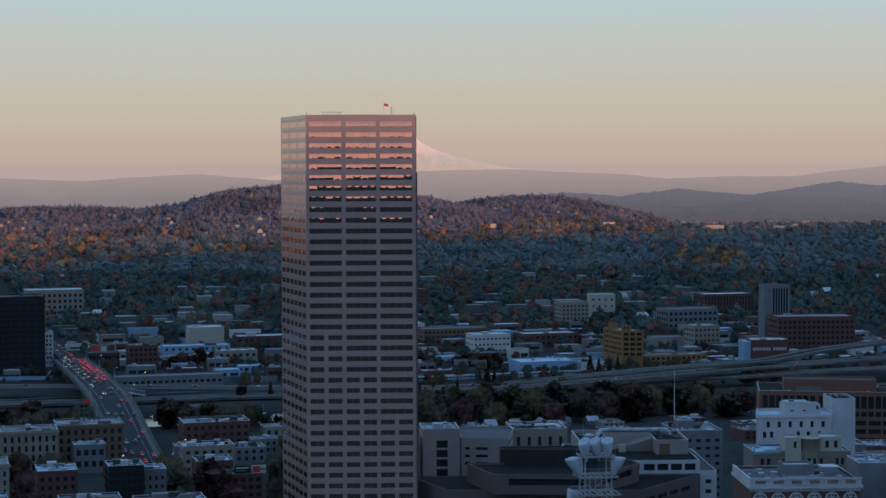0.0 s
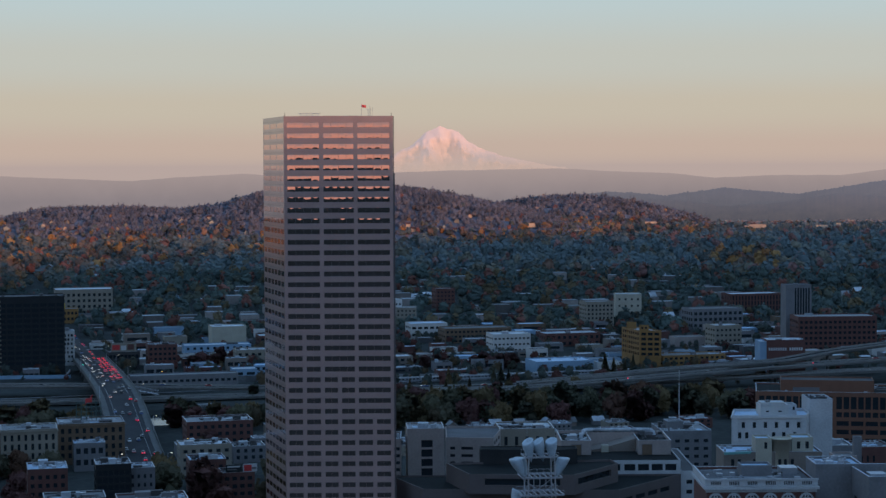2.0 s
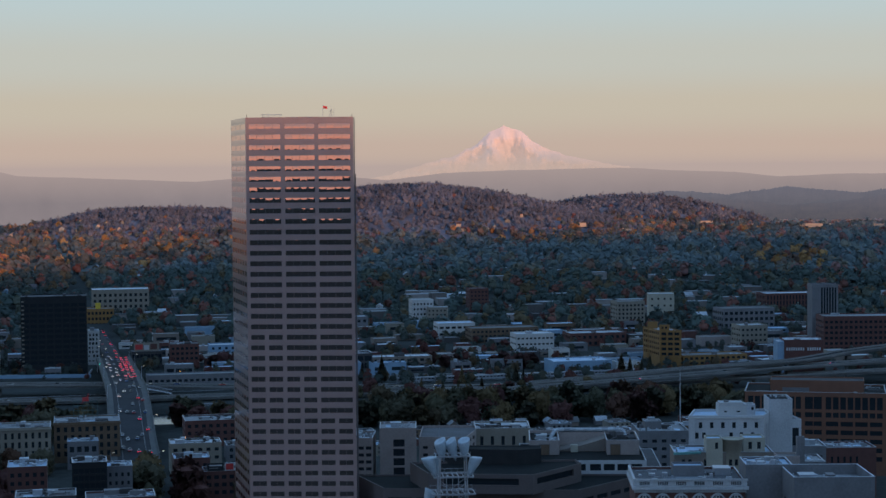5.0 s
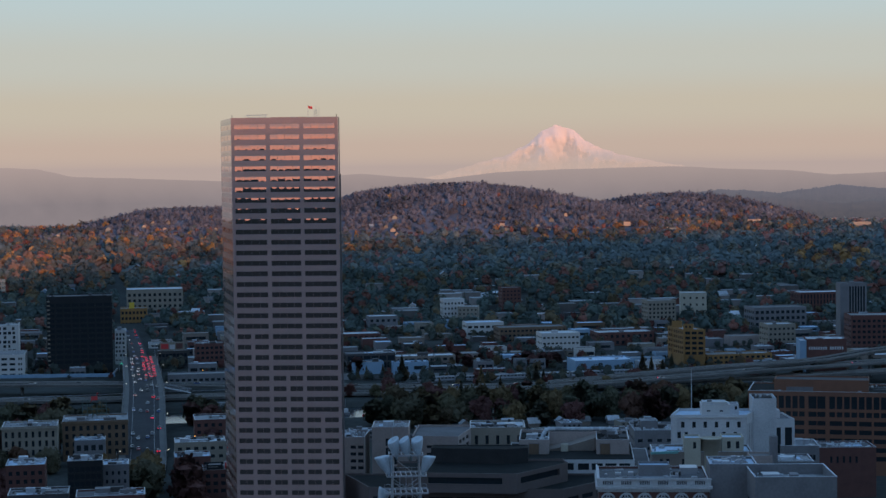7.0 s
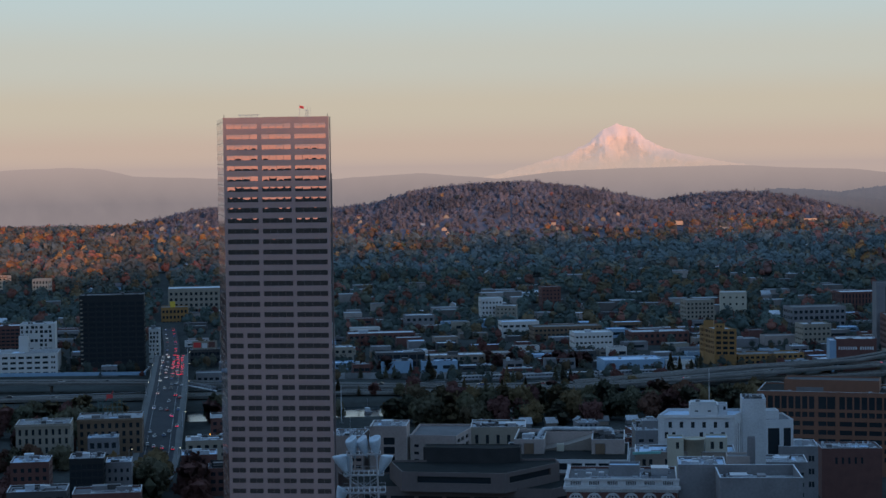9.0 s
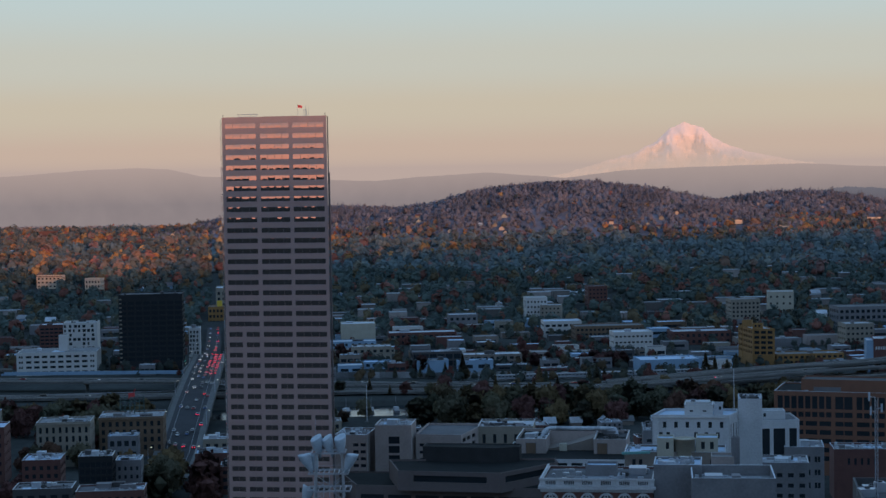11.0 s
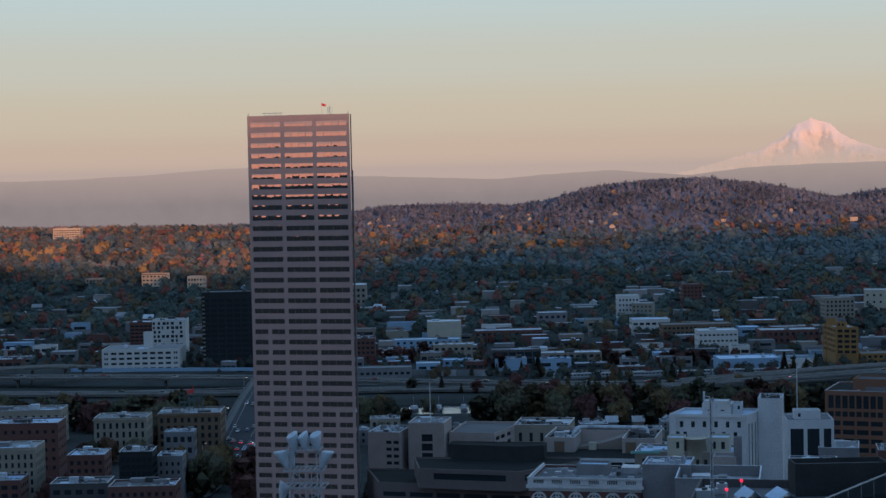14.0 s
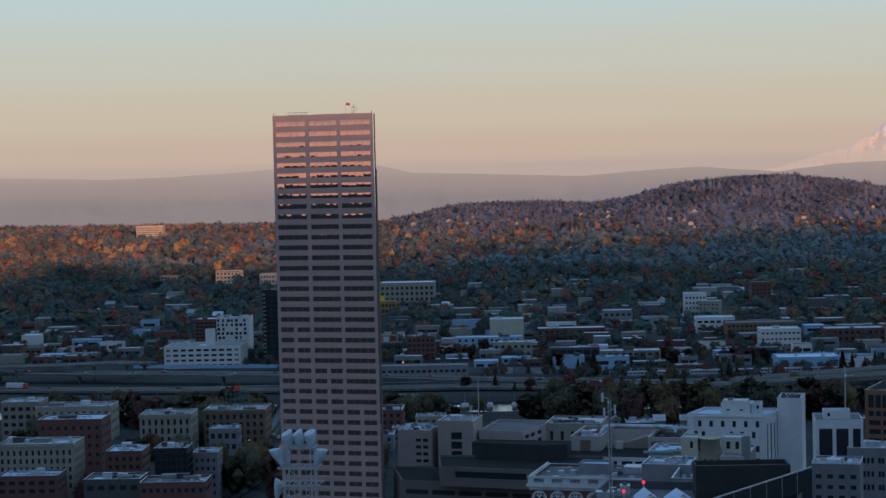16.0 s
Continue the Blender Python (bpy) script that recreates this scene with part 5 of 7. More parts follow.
# ---- east side: blocks of low buildings and houses ----
WALLS = ("bright", "grey", "cream", "brick", "tan", "dgrey", "blue", "beige", "pinkgrey", "grey", "brick")
ROOFS = ("roof", "roofmid", "roofmid", "roof", "roofblue", "roofdark", "roofmid")
SAY = {"bright": "white-painted", "white": "white-painted", "grey": "grey concrete", "cream": "cream stucco", "brick": "red brick", "tan": "tan brick", "dgrey": "dark grey", "blue": "pale blue", "beige": "beige stone",
       "pinkgrey": "pale mauve", "ivory": "ivory stucco", "sandy": "sand-coloured"}
SAYR = {"brick": "red tile roof", "roof": "pale roof", "roofmid": "grey gravel roof", "roofblue": "bright blue-white roof", "roofdark": "dark tar roof"}
city = random.Random(4)
count = 0
far_blocks = []
for iu in range(30):
    for iv in range(46):
        u, vv = 552 + iu * 27 + city.uniform(-4, 4), -660 + iv * 28 + city.uniform(-4, 4)
        x, y = vv * CG - u * SG, vv * SG + u * CG
        w, d, h = city.uniform(11, 26), city.uniform(9, 15), city.choice((4.5, 5, 6, 7, 8, 9)) * (1.0 if y < 900 else 0.85)
        if not in_view(x, y, 10) or y < 575 or not free(x - SG * d / 2, y + CG * d / 2, w / 2 + 0.8, d / 2 + 0.8):
            continue
        if city.random() < (0.12 + 0.033 * iu if x > -260 else 0.3 + 0.028 * iu):
            continue
        wall, roof = city.choice(WALLS), city.choice(ROOFS)
        low = y < 720
        if count > 215:
            far_blocks.append((x, y, w, d, h))
            TAKEN.append((x - SG * d / 2, y + CG * d / 2, w / 2, d / 2))
            continue
        building("shop_building", f"low {SAY[wall]} commercial building with a {SAYR[roof]}", x, y, w, d, h, wall, roof, (city.choice((2, 3)) if low else 1) if city.random() < (0.8 if low else 0.45) else 0, 1, 0,
                 city.uniform(0.6, 0.9), 0.35, units=city.choice((0, 1, 1, 2)) if y < 640 else city.choice((0, 0, 1)), z0=ground_z(x, y) - 0.5, group="low buildings of the east side", parapet=0.5)
        count += 1


walls_, roofs_ = ([], []), ([], [])
for x, y, w, d, h in far_blocks:
    for st, over, za, zb in ((walls_, 0.0, -1.0, h), (roofs_, 0.15, h, h + 0.35)):
        k = len(st[0])
        box(-w / 2 - over, w / 2 + over, -over, d + over, za, zb, st)
        st[0][k:] = [(x + px * CG - py * SG, y + px * SG + py * CG, ground_z(x, y) + pz) for px, py, pz in st[0][k:]]
me = bpy.data.meshes.new("far_low_buildings")
k = len(walls_[0])
me.from_pydata(walls_[0] + roofs_[0], [], walls_[1] + [tuple(k + q for q in f) for f in roofs_[1]])
me.materials.append(mat("mixed_far_walls", (0.17, 0.15, 0.14), 0.9, 0.3, 6, each=0.6, island=True))
me.materials.append(mat("mixed_far_roofs", (0.165, 0.18, 0.195), 0.8, 0.3, 8, each=0.6, island=True))
me.polygons.foreach_set("material_index", [0] * len(walls_[1]) + [1] * len(roofs_[1]))
tagged(new("far_low_buildings", me), "far low commercial buildings between the trees", "buildings", kind="stuff")


def gable_house(x, y, z, w, d, h, wall, roof, label, turn):
    root = new("house")
    root.matrix_basis = pose(x, y, z, 0, 0, turn)
    st = box(-w / 2, w / 2, 0, d, -1, h)
    k = len(st[0])
    st[0].extend([(-w / 2, 0, h), (w / 2, 0, h), (0, 0, h + w * 0.36), (-w / 2, d, h), (w / 2, d, h), (0, d, h + w * 0.36)])
    st[1].extend([(k, k + 1, k + 2), (k + 4, k + 3, k + 5)])
    part("wall", mesh("house_wall", *st, M[wall]), root)
    o, t = 0.5, 0.25
    zr = h + w * 0.36
    v = [(-w / 2 - o, -o, h - 0.3), (0, -o, zr + 0.1), (w / 2 + o, -o, h - 0.3), (-w / 2 - o, d + o, h - 0.3), (0, d + o, zr + 0.1), (w / 2 + o, d + o, h - 0.3)]
    v += [(a, b, c + t) for a, b, c in v]
    part("roof", mesh("house_roof", v, [(0, 1, 7, 6), (1, 2, 8, 7), (4, 3, 9, 10), (5, 4, 10, 11), (6, 7, 10, 9), (7, 8, 11, 10), (3, 0, 6, 9), (2, 5, 11, 8), (1, 0, 3, 4), (2, 1, 4, 5)], M[roof]), root)
    if y < 1500:
        part("window", pane_mesh(w * 0.3, h * 0.35, M["glass"]), root, pose(0, -0.04, h * 0.55))
    if y < 1050:
        part("chimney", mesh("chimney", *box(w * 0.18, w * 0.18 + 0.7, d * 0.5, d * 0.5 + 0.7, h, zr + 0.8), M["brick"]), root)
    TAKEN.append((x, y, w / 2, d / 2))
    return tagged(root, label, "house", "houses among the trees")


for x, y in scatter(190, 880, 2000, 0.8):
    if not free(x, y, 7):
        continue
    s = 1.16 - (y + 667) / 4700
    wall, roof = city.choice(("bright", "cream", "bright", "blue", "tan")), city.choice(("roof", "roofmid", "roof", "roofdark"))
    gable_house(x, y, ground_z(x, y) + hill_z(x, y), city.uniform(7, 12) * s, city.uniform(8, 12) * s, city.uniform(4.0, 5.5) * s, wall, roof, f"small {SAY[wall]} gabled house with a {SAYR[roof]}", city.choice((0, 13.6, 103.6, 90)))
    count += 1

for i in range(26):
    u, vv = 225 + 26 * (i % 3) + city.uniform(-4, 4), -20 + 14 * (i // 1) * 0.9 + city.uniform(-4, 4)
    x, y = vv * CG - u * SG, vv * SG + u * CG
    w, d, h = city.uniform(10, 18), city.uniform(10, 16), city.uniform(6, 12) if x < -20 else city.uniform(3.5, 6)
    if free(x - SG * d / 2, y + CG * d / 2, w / 2 + 1, d / 2 + 1):
        wall, roof = city.choice(("brick", "cream", "grey", "brick", "tan")), city.choice(("roofblue", "roof", "roofmid"))
        building("shop_building", f"old {SAY[wall]} waterfront building with a {SAYR[roof]}", x, y, w, d, h, wall, roof, 4, 2, 0, 0.45, 0.55, units=2, group="old waterfront buildings")

# houses on the hill's sunny foot and along the far plain, trees left out before them for the camera's view
SIGHT_GAPS = []


def sight_gap(x, y, r=9, deep=60):
    SIGHT_GAPS.append((x, y, r, deep))


def overgrown(x, y):
    """False where a gap for the camera's view keeps the trees away."""
    return not any(abs(x - cx) < r and cy - deep < y < cy + 4 for cx, cy, r, deep in SIGHT_GAPS)


for i in range(95):
    x, y = city.uniform(-690, 330), city.uniform(1935, 2110)
    if 2 < hill_z(x, y) < 30 and free(x, y, 9):
        wall = city.choice(("sandy", "cream", "tan", "ivory", "sandy"))
        w = city.uniform(4.5, 8)
        gable_house(x, y, ground_z(x, y) + hill_z(x, y) + 1.5, w, city.uniform(5, 7), city.uniform(2.6, 4.2), wall, city.choice(("brick", "roofmid", "roofdark")), f"small {SAY[wall]} hillside house in sunset light", city.choice((20, 35, 0, 90)))
        sight_gap(x, y, w * 0.5, 30)
for x, y, w, d, h, wall, say in ((596, 2330, 30, 12, 6, "sandy", "sand-coloured"), (572, 2300, 12, 9, 5, "sandy", "sand-coloured"), (630, 2350, 14, 9, 5, "ivory", "ivory"), (566, 2440, 9, 8, 9, "ivory", "ivory"),
                                  (700, 2320, 20, 10, 5, "sandy", "sand-coloured"), (736, 2360, 9, 8, 7, "ivory", "ivory"), (655, 2290, 9, 8, 5, "sandy", "sand-coloured"), (208, 2040, 11, 8, 6, "sandy", "sand-coloured"),
                                  (275, 2040, 12, 8, 5, "ivory", "ivory"), (430, 2420, 26, 8, 3, "sandy", "sand-coloured"), (800, 2340, 12, 8, 5, "ivory", "ivory"), (505, 2380, 9, 8, 5, "sandy", "sand-coloured"), (-905, 2200, 30, 14, 9, "brick", "red brick"),
                                  (-1060, 2120, 22, 12, 7, "ivory", "ivory"), (-860, 2060, 10, 8, 6, "ivory", "ivory")):
    building("apartment_building", f"low {say} block on the far plain in sunset light", x, y, w, d, h, wall, "roofmid", 0, 0, 0, units=0, z0=ground_z(x, y) + hill_z(x, y) + 2, group="far blocks in the sun")
    sight_gap(x, y, w * 0.55, 70)
sight_gap(-1006, 2030, 26, 120)
for x, y, r in ((-531, 1213, 16), (-463, 1160, 11), (-590, 1190, 12)):
    sight_gap(x, y, r, 90)

# leaf-coloured sheets added under the hill's and far woods' crowns, so gaps look less dark
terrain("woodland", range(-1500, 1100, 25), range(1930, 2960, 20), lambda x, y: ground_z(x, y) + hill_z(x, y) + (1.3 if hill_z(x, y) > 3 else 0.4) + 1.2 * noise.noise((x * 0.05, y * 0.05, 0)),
        M["cover_hill"], "leaf-coloured sheet lightening the gaps between the hill's trees", "woods")
terrain("woodland", range(-1500, 1100, 25), range(1400, 4000, 25), lambda x, y: ground_z(x, y) + (hill_z(x, y) * 0.9 - 1 if hill_z(x, y) > 3 else 1.0) + 0.8 * noise.noise((x * 0.05, y * 0.05, 3)),
        M["cover_plain"], "leaf-coloured sheet lightening the gaps between the far trees", "woods")
# woods: autumn crowns over the plateau, conifers on the hills
places_near, places_mid, places_fall, places_far, places_dark = [], [], [], [], []
for x, y in scatter(5200, 830, 1350, 0.8):
    r = city.uniform(2.6, 5.0) if city.random() < 0.6 else city.uniform(4.5, 7.5)
    if free(x, y, r * 0.8) and free(x, y + 12, 2) and overgrown(x, y):
        places_near.append((x, y, ground_z(x, y) + r * 1.05, r, r * 1.05))
for x, y in scatter(11500, 1300, 2450, 0.9):
    r = city.uniform(3.2, 6.0) if city.random() < 0.6 else city.uniform(5.5, 9.0)
    if hill_z(x, y) > 14 or not free(x, y, r * 0.6) or not overgrown(x, y):
        continue
    if y > 1900:
        r *= 0.8
    tall = city.uniform(0.9, 1.25)
    (places_fall if clump(x, y) + (0.35 if x < -300 else 0) + (0.2 if hill_z(x, y) > 3 else 0) > (0.05 if x < -300 or y > 1800 else 0.28) else places_mid).append((x, y, ground_z(x, y) + hill_z(x, y) + r * tall * 0.9, r, r * tall))
for x, y in scatter(3800, 2400, 3100, 0.9):
    r = city.uniform(2.5, 6.0)
    if overgrown(x, y):
        places_far.append((x, y, ground_z(x, y) + hill_z(x, y) + r * 0.5, r * 1.3, r * 0.8))
for _ in range(21000):
    x, y = city.uniform(-860, 600), city.uniform(1950, 2900)
    hz = hill_z(x, y)
    if hz > 3 and in_view(x, y) and overgrown(x, y):
        if city.random() < min(0.97, 0.3 + hz / 40):
            h = city.uniform(3.6, 6.2) * (1.4 if city.random() < 0.08 else 1)
            places_dark.append((x, y, ground_z(x, y) + hz + h * 0.85, city.uniform(3.4, 5.6), h))
        elif city.random() < 0.3:
            r = city.uniform(3.0, 5.5)
            places_fall.append((x, y, ground_z(x, y) + hz + r * 0.8, r, r))
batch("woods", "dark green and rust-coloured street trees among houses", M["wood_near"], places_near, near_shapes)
batch("woods", "green woods in evening shade, haze put into their colour", M["wood_mid"], places_mid, small_shapes)
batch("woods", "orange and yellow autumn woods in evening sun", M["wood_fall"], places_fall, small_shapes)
batch("woods", "far plain of woods, haze put into their colour", M["wood_far"], places_far, tiny_shapes)
batch("woods", "conifers covering the hill, haze put into their colour", M["wood_dark"], places_dark, hill_shapes)

# loose street trees of the east side, too many to count
loose = []
for i in range(2300):
    u, vv = city.uniform(475, 900), city.uniform(-640, 620)
    x, y = vv * CG - u * SG, vv * SG + u * CG
    if in_view(x, y) and free(x, y, 2.0) and not (x < -150 and y < 560) and y > 520:
        r = city.uniform(2.2, 4.6)
        loose.append((x, y, ground_z(x, y) + r * 1.1, r, r * 1.15))
for x, y, w, z in FRONTS:
    for k in range(int(w / 7) + 1):
        r = city.uniform(2.4, 4.2)
        q = city.uniform(-w / 2, w / 2)
        px, py = x + q * CG + 6 * SG, y + q * SG - 6 * CG
        if free(px, py, 1.0):
            loose.append((px, py, max(z, ground_z(px, py)) + r * 1.1, r, r * 1.2))
batch("street_trees", "dark green and rust street trees between low buildings", M["street_leaf"], loose, near_shapes, "trees")
# single trees: the park along the river, the freeway verge, downtown streets
made = 0
for i in range(150):
    u, vv = city.uniform(306, 372), -180 + 3.3 * i + city.uniform(-6, 6)
    x, y = vv * CG - u * SG, vv * SG + u * CG
    if -100 < x < 30 and city.random() < 0.85:
        continue
    if -62 < x < 22:
        continue
    if free(x, y, 3):
        kind = city.choice(("dark", "dark", "red", "dark", "dark", "dark", "dark", "fall"))
        tree(x, y, 0, city.uniform(12, 19), kind, i, TREE_LABEL[kind])
for i in range(60):
    u, vv = city.uniform(446, 470), -420 + 14 * i + city.uniform(-5, 5)
    x, y = vv * CG - u * SG, vv * SG + u * CG
    if free(x, y, 3) and in_view(x, y) and x > -60:
        kind = city.choice(("dark", "conifer", "conifer", "red"))
        tree(x, y, 0, city.uniform(7, 12), kind, i, TREE_LABEL[kind])
for i in range(60):
    x, y = city.uniform(-230, 20), city.uniform(60, 330)
    if free(x, y, 2.5) and not (x > -75 and y > 250):
        kind = city.choice(("dark", "fall", "dark", "red"))
        tree(x, y, 0, city.uniform(10, 16), kind, i, TREE_LABEL[kind])
for i, (x, y, h, kind) in enumerate(((-66, 132, 18, "dark"), (-62, 112, 19, "dark"), (-69, 152, 16, "dark"), (-58, 94, 18, "dark"), (-84, 128, 15, "red"), (-80, 108, 16, "red"), (-47, 132, 17, "red"),
                                   (-43, 112, 17, "red"), (-52, 156, 14, "red"), (-89, 150, 14, "fall"), (-125, 182, 13, "dark"), (-140, 180, 14, "fall"), (-146, 178, 12, "dark"))):
    tree(x, y, 0, h, kind, i, TREE_LABEL[kind])

for i, (x, y, n) in enumerate(((-109, 642, 5), (-100, 682, 4), (-70, 662, 3), (104, 629, 7), (88, 633, 4), (-20, 600, 2), (60, 640, 2), (30, 655, 2))):
    for k in range(n):
        px, py = x + city.uniform(-11, 11), y + city.uniform(-6, 6)
        tree(px, py, 0, city.uniform(8, 12), "red", i + k, TREE_LABEL["red"])
# riverside trees, some placed to hide bright water from the camera
for i, (x, y, h, kind) in enumerate(((-52, 332, 15, "dark"), (-46, 336, 14, "fall"), (-58, 338, 13, "red"), (-33, 340, 9, "dark"), (-28, 338, 8, "fall"), (-64, 345, 14, "dark"), (16, 340, 16, "dark"), (22, 348, 17, "dark"), (28, 342, 15, "dark"),
                                     (48, 340, 11, "fall"), (54, 342, 10, "fall"), (43, 344, 10, "dark"), (-75, 330, 14, "red"), (-84, 352, 14, "dark"), (-92, 362, 15, "dark"), (-88, 344, 13, "red"), (-80, 362, 13, "dark"), (-40, 352, 12, "dark"), (-47, 356, 13, "dark"), (-20, 366, 11, "dark"), (224, 372, 16, "dark"), (231, 376, 17, "dark"), (238, 380, 16, "red"), (228, 366, 15, "dark"))):
    tree(x, y, 0, h, kind, i, TREE_LABEL[kind])
for i, (x, y, w, roof) in enumerate(((82, 334, 9, "roofmid"), (92, 335, 12, "roof"), (106, 338, 11, "roofmid"), (119, 341, 9, "roof"), (134, 345, 10, "roofmid"), (150, 350, 9, "roof"), (66, 331, 8, "roofmid"))):
    gable_house(x, y, 0, w * 0.6, 6, 2.4, "grey" if i % 2 else "beige", roof, f"small waterfront pavilion with a {SAYR[roof]}", 103.6 if i % 3 else 13.6)
for i, (x, y, h) in enumerate(((66, 512, 15), (70, 514, 12), (96, 540, 11), (101, 540, 13), (106, 541, 10), (172, 560, 18), (178, 562, 15), (186, 566, 13), (192, 570, 16), (199, 571, 11), (-14, 560, 10), (-20, 560, 9), (-37, 558, 9), (-3, 561, 11), (12, 540, 19))):
    tree(x, y, 0, h, "conifer", i, TREE_LABEL["conifer"])

# ---- roofs and masts downtown ----


def horn_tower():
    """A steel lattice tower that carries five white horn antennas on decks."""
    root = new("antenna_tower")
    root.matrix_basis = pose(81.0, -195, 0, 0, 0, 8)
    st = ([], [])
    legs = [(-1, -1), (1, -1), (1, 1), (-1, 1)]
    for i, (a, b) in enumerate(legs):
        beam((a * 4.2, b * 3.2, 36), (a * 3.4, b * 2.4, 69.2), 0.2, st)
        c, d = legs[(i + 1) % 4]
        for z0 in (40, 46, 52, 57):
            beam((a * 4, b * 3, z0), (c * 3.6, d * 2.8, z0 + 5.5), 0.09, st)
            beam((c * 4, d * 3, z0), (a * 3.6, b * 2.8, z0 + 5.5), 0.09, st)
    for x in (-1.6, 0, 1.6):
        beam((x, 0, 38), (x, 0, 64), 0.12, st)
    part("lattice", mesh("lattice", *st, M["steel"]), root)
    for z, w, d in ((69.2, 4.4, 3.0), (63.9, 5.2, 3.6), (59.4, 5.6, 4.0)):
        st = box(-w, w, -d, -d + 0.3, z - 0.15, z + 0.3)
        box(-w, w, d - 0.3, d, z - 0.15, z + 0.3, st)
        for k in range(9):
            box(-w + 2 * w * k / 8 - 0.1, -w + 2 * w * k / 8 + 0.1, -d, d, z + 0.05, z + 0.2, st)
        for s in (-1, 1):
            beam((-w, s * d, z + 1.2), (w, s * d, z + 1.2), 0.05, st)
            for k in range(7):
                beam((-w + 2 * w * k / 6, s * d, z), (-w + 2 * w * k / 6, s * d, z + 1.2), 0.04, st)
        part("deck", mesh("deck", *st, M["steel"]), root)
    # a cone that opens upwards into a hood with a slanting mouth: height, radius, tilt, shift
    rings = ((-2.2, 0.10, 0, 0), (-0.5, 0.75, 0, 0), (0.8, 1.2, 2, 0), (1.8, 1.46, 6, 0.03), (2.8, 1.58, 14, 0.08), (3.3, 1.58, 18, 0.12), (3.3, 1.35, 18, 0.12), (3.0, 0.2, 18, 0.12))
    v, f = [], []
    n = 18
    for z, r, tip, o in rings:
        ct, sn = math.cos(radians(tip)), math.sin(radians(tip))
        for s in range(n):
            a = 2 * math.pi * s / n
            v.append((r * math.cos(a), o + r * math.sin(a) * ct, z + r * math.sin(a) * sn))
    for i in range(len(rings) - 1):
        for s in range(n):
            t = (s + 1) % n
            f.append((i * n + s, i * n + t, (i + 1) * n + t, (i + 1) * n + s))
    f += [tuple(reversed(range(n))), tuple(range((len(rings) - 1) * n, len(rings) * n))]
    horn = mesh("horn", v, f, M["dish"], True)
    lip = mesh("horn_lip", *lathe([(1.12, 0), (1.2, 0), (1.26, 0.16), (1.18, 0.16)], ([], []), 18), M["steel"])
    for x, y, z, tilt, turn in ((-2.7, 0, 69.8, 14, -60), (0.3, 0.2, 69.8, 18, -70), (3.2, 0, 69.8, 8, -40), (-5.2, -0.4, 65.6, -24, 80), (-3.9, 1.9, 65.3, -18, 65), (4.9, -0.8, 65.5, -22, -80), (-6.4, 1.0, 56.6, 16, 110)):
        h = part("horn_antenna", horn, root, pose(x, y, z, tilt, 0, turn) @ Matrix.Scale(1.02, 4), "white enamelled microwave horn")
        part("lip", lip, h, pose(0, 0, 1.05))
    beam((-3.4, 0, 69), (-3.4, 0, 78.5), 0.05, st2 := ([], []))
    part("whip", mesh("whip", *st2, M["steel"]), root)
    return tagged(root, "steel lattice tower carrying white microwave horn antennas", "antenna tower")


horn_tower()


def mast(x, y, z0, z1, label):
    root = new("mast")
    root.matrix_basis = pose(x, y, 0)
    part("pole", mesh("pole", *lathe([(0.35, z0), (0.28, z0 + 4), (0.16, z1 - 1), (0.08, z1), (0.0, z1)], ([], []), 8), M["white"]), root)
    part("base", mesh("base", *lathe([(1.2, z0), (1.2, z0 + 0.8), (0.5, z0 + 1.4), (0.3, z0 + 1.5)], ([], []), 8), M["concrete"]), root)
    return tagged(root, label, "mast")


mast(189, 322, 0, 33.6, "tall white mast standing near the river")
mast(-15, 345, 0, 22, "white flag mast by the waterfront")


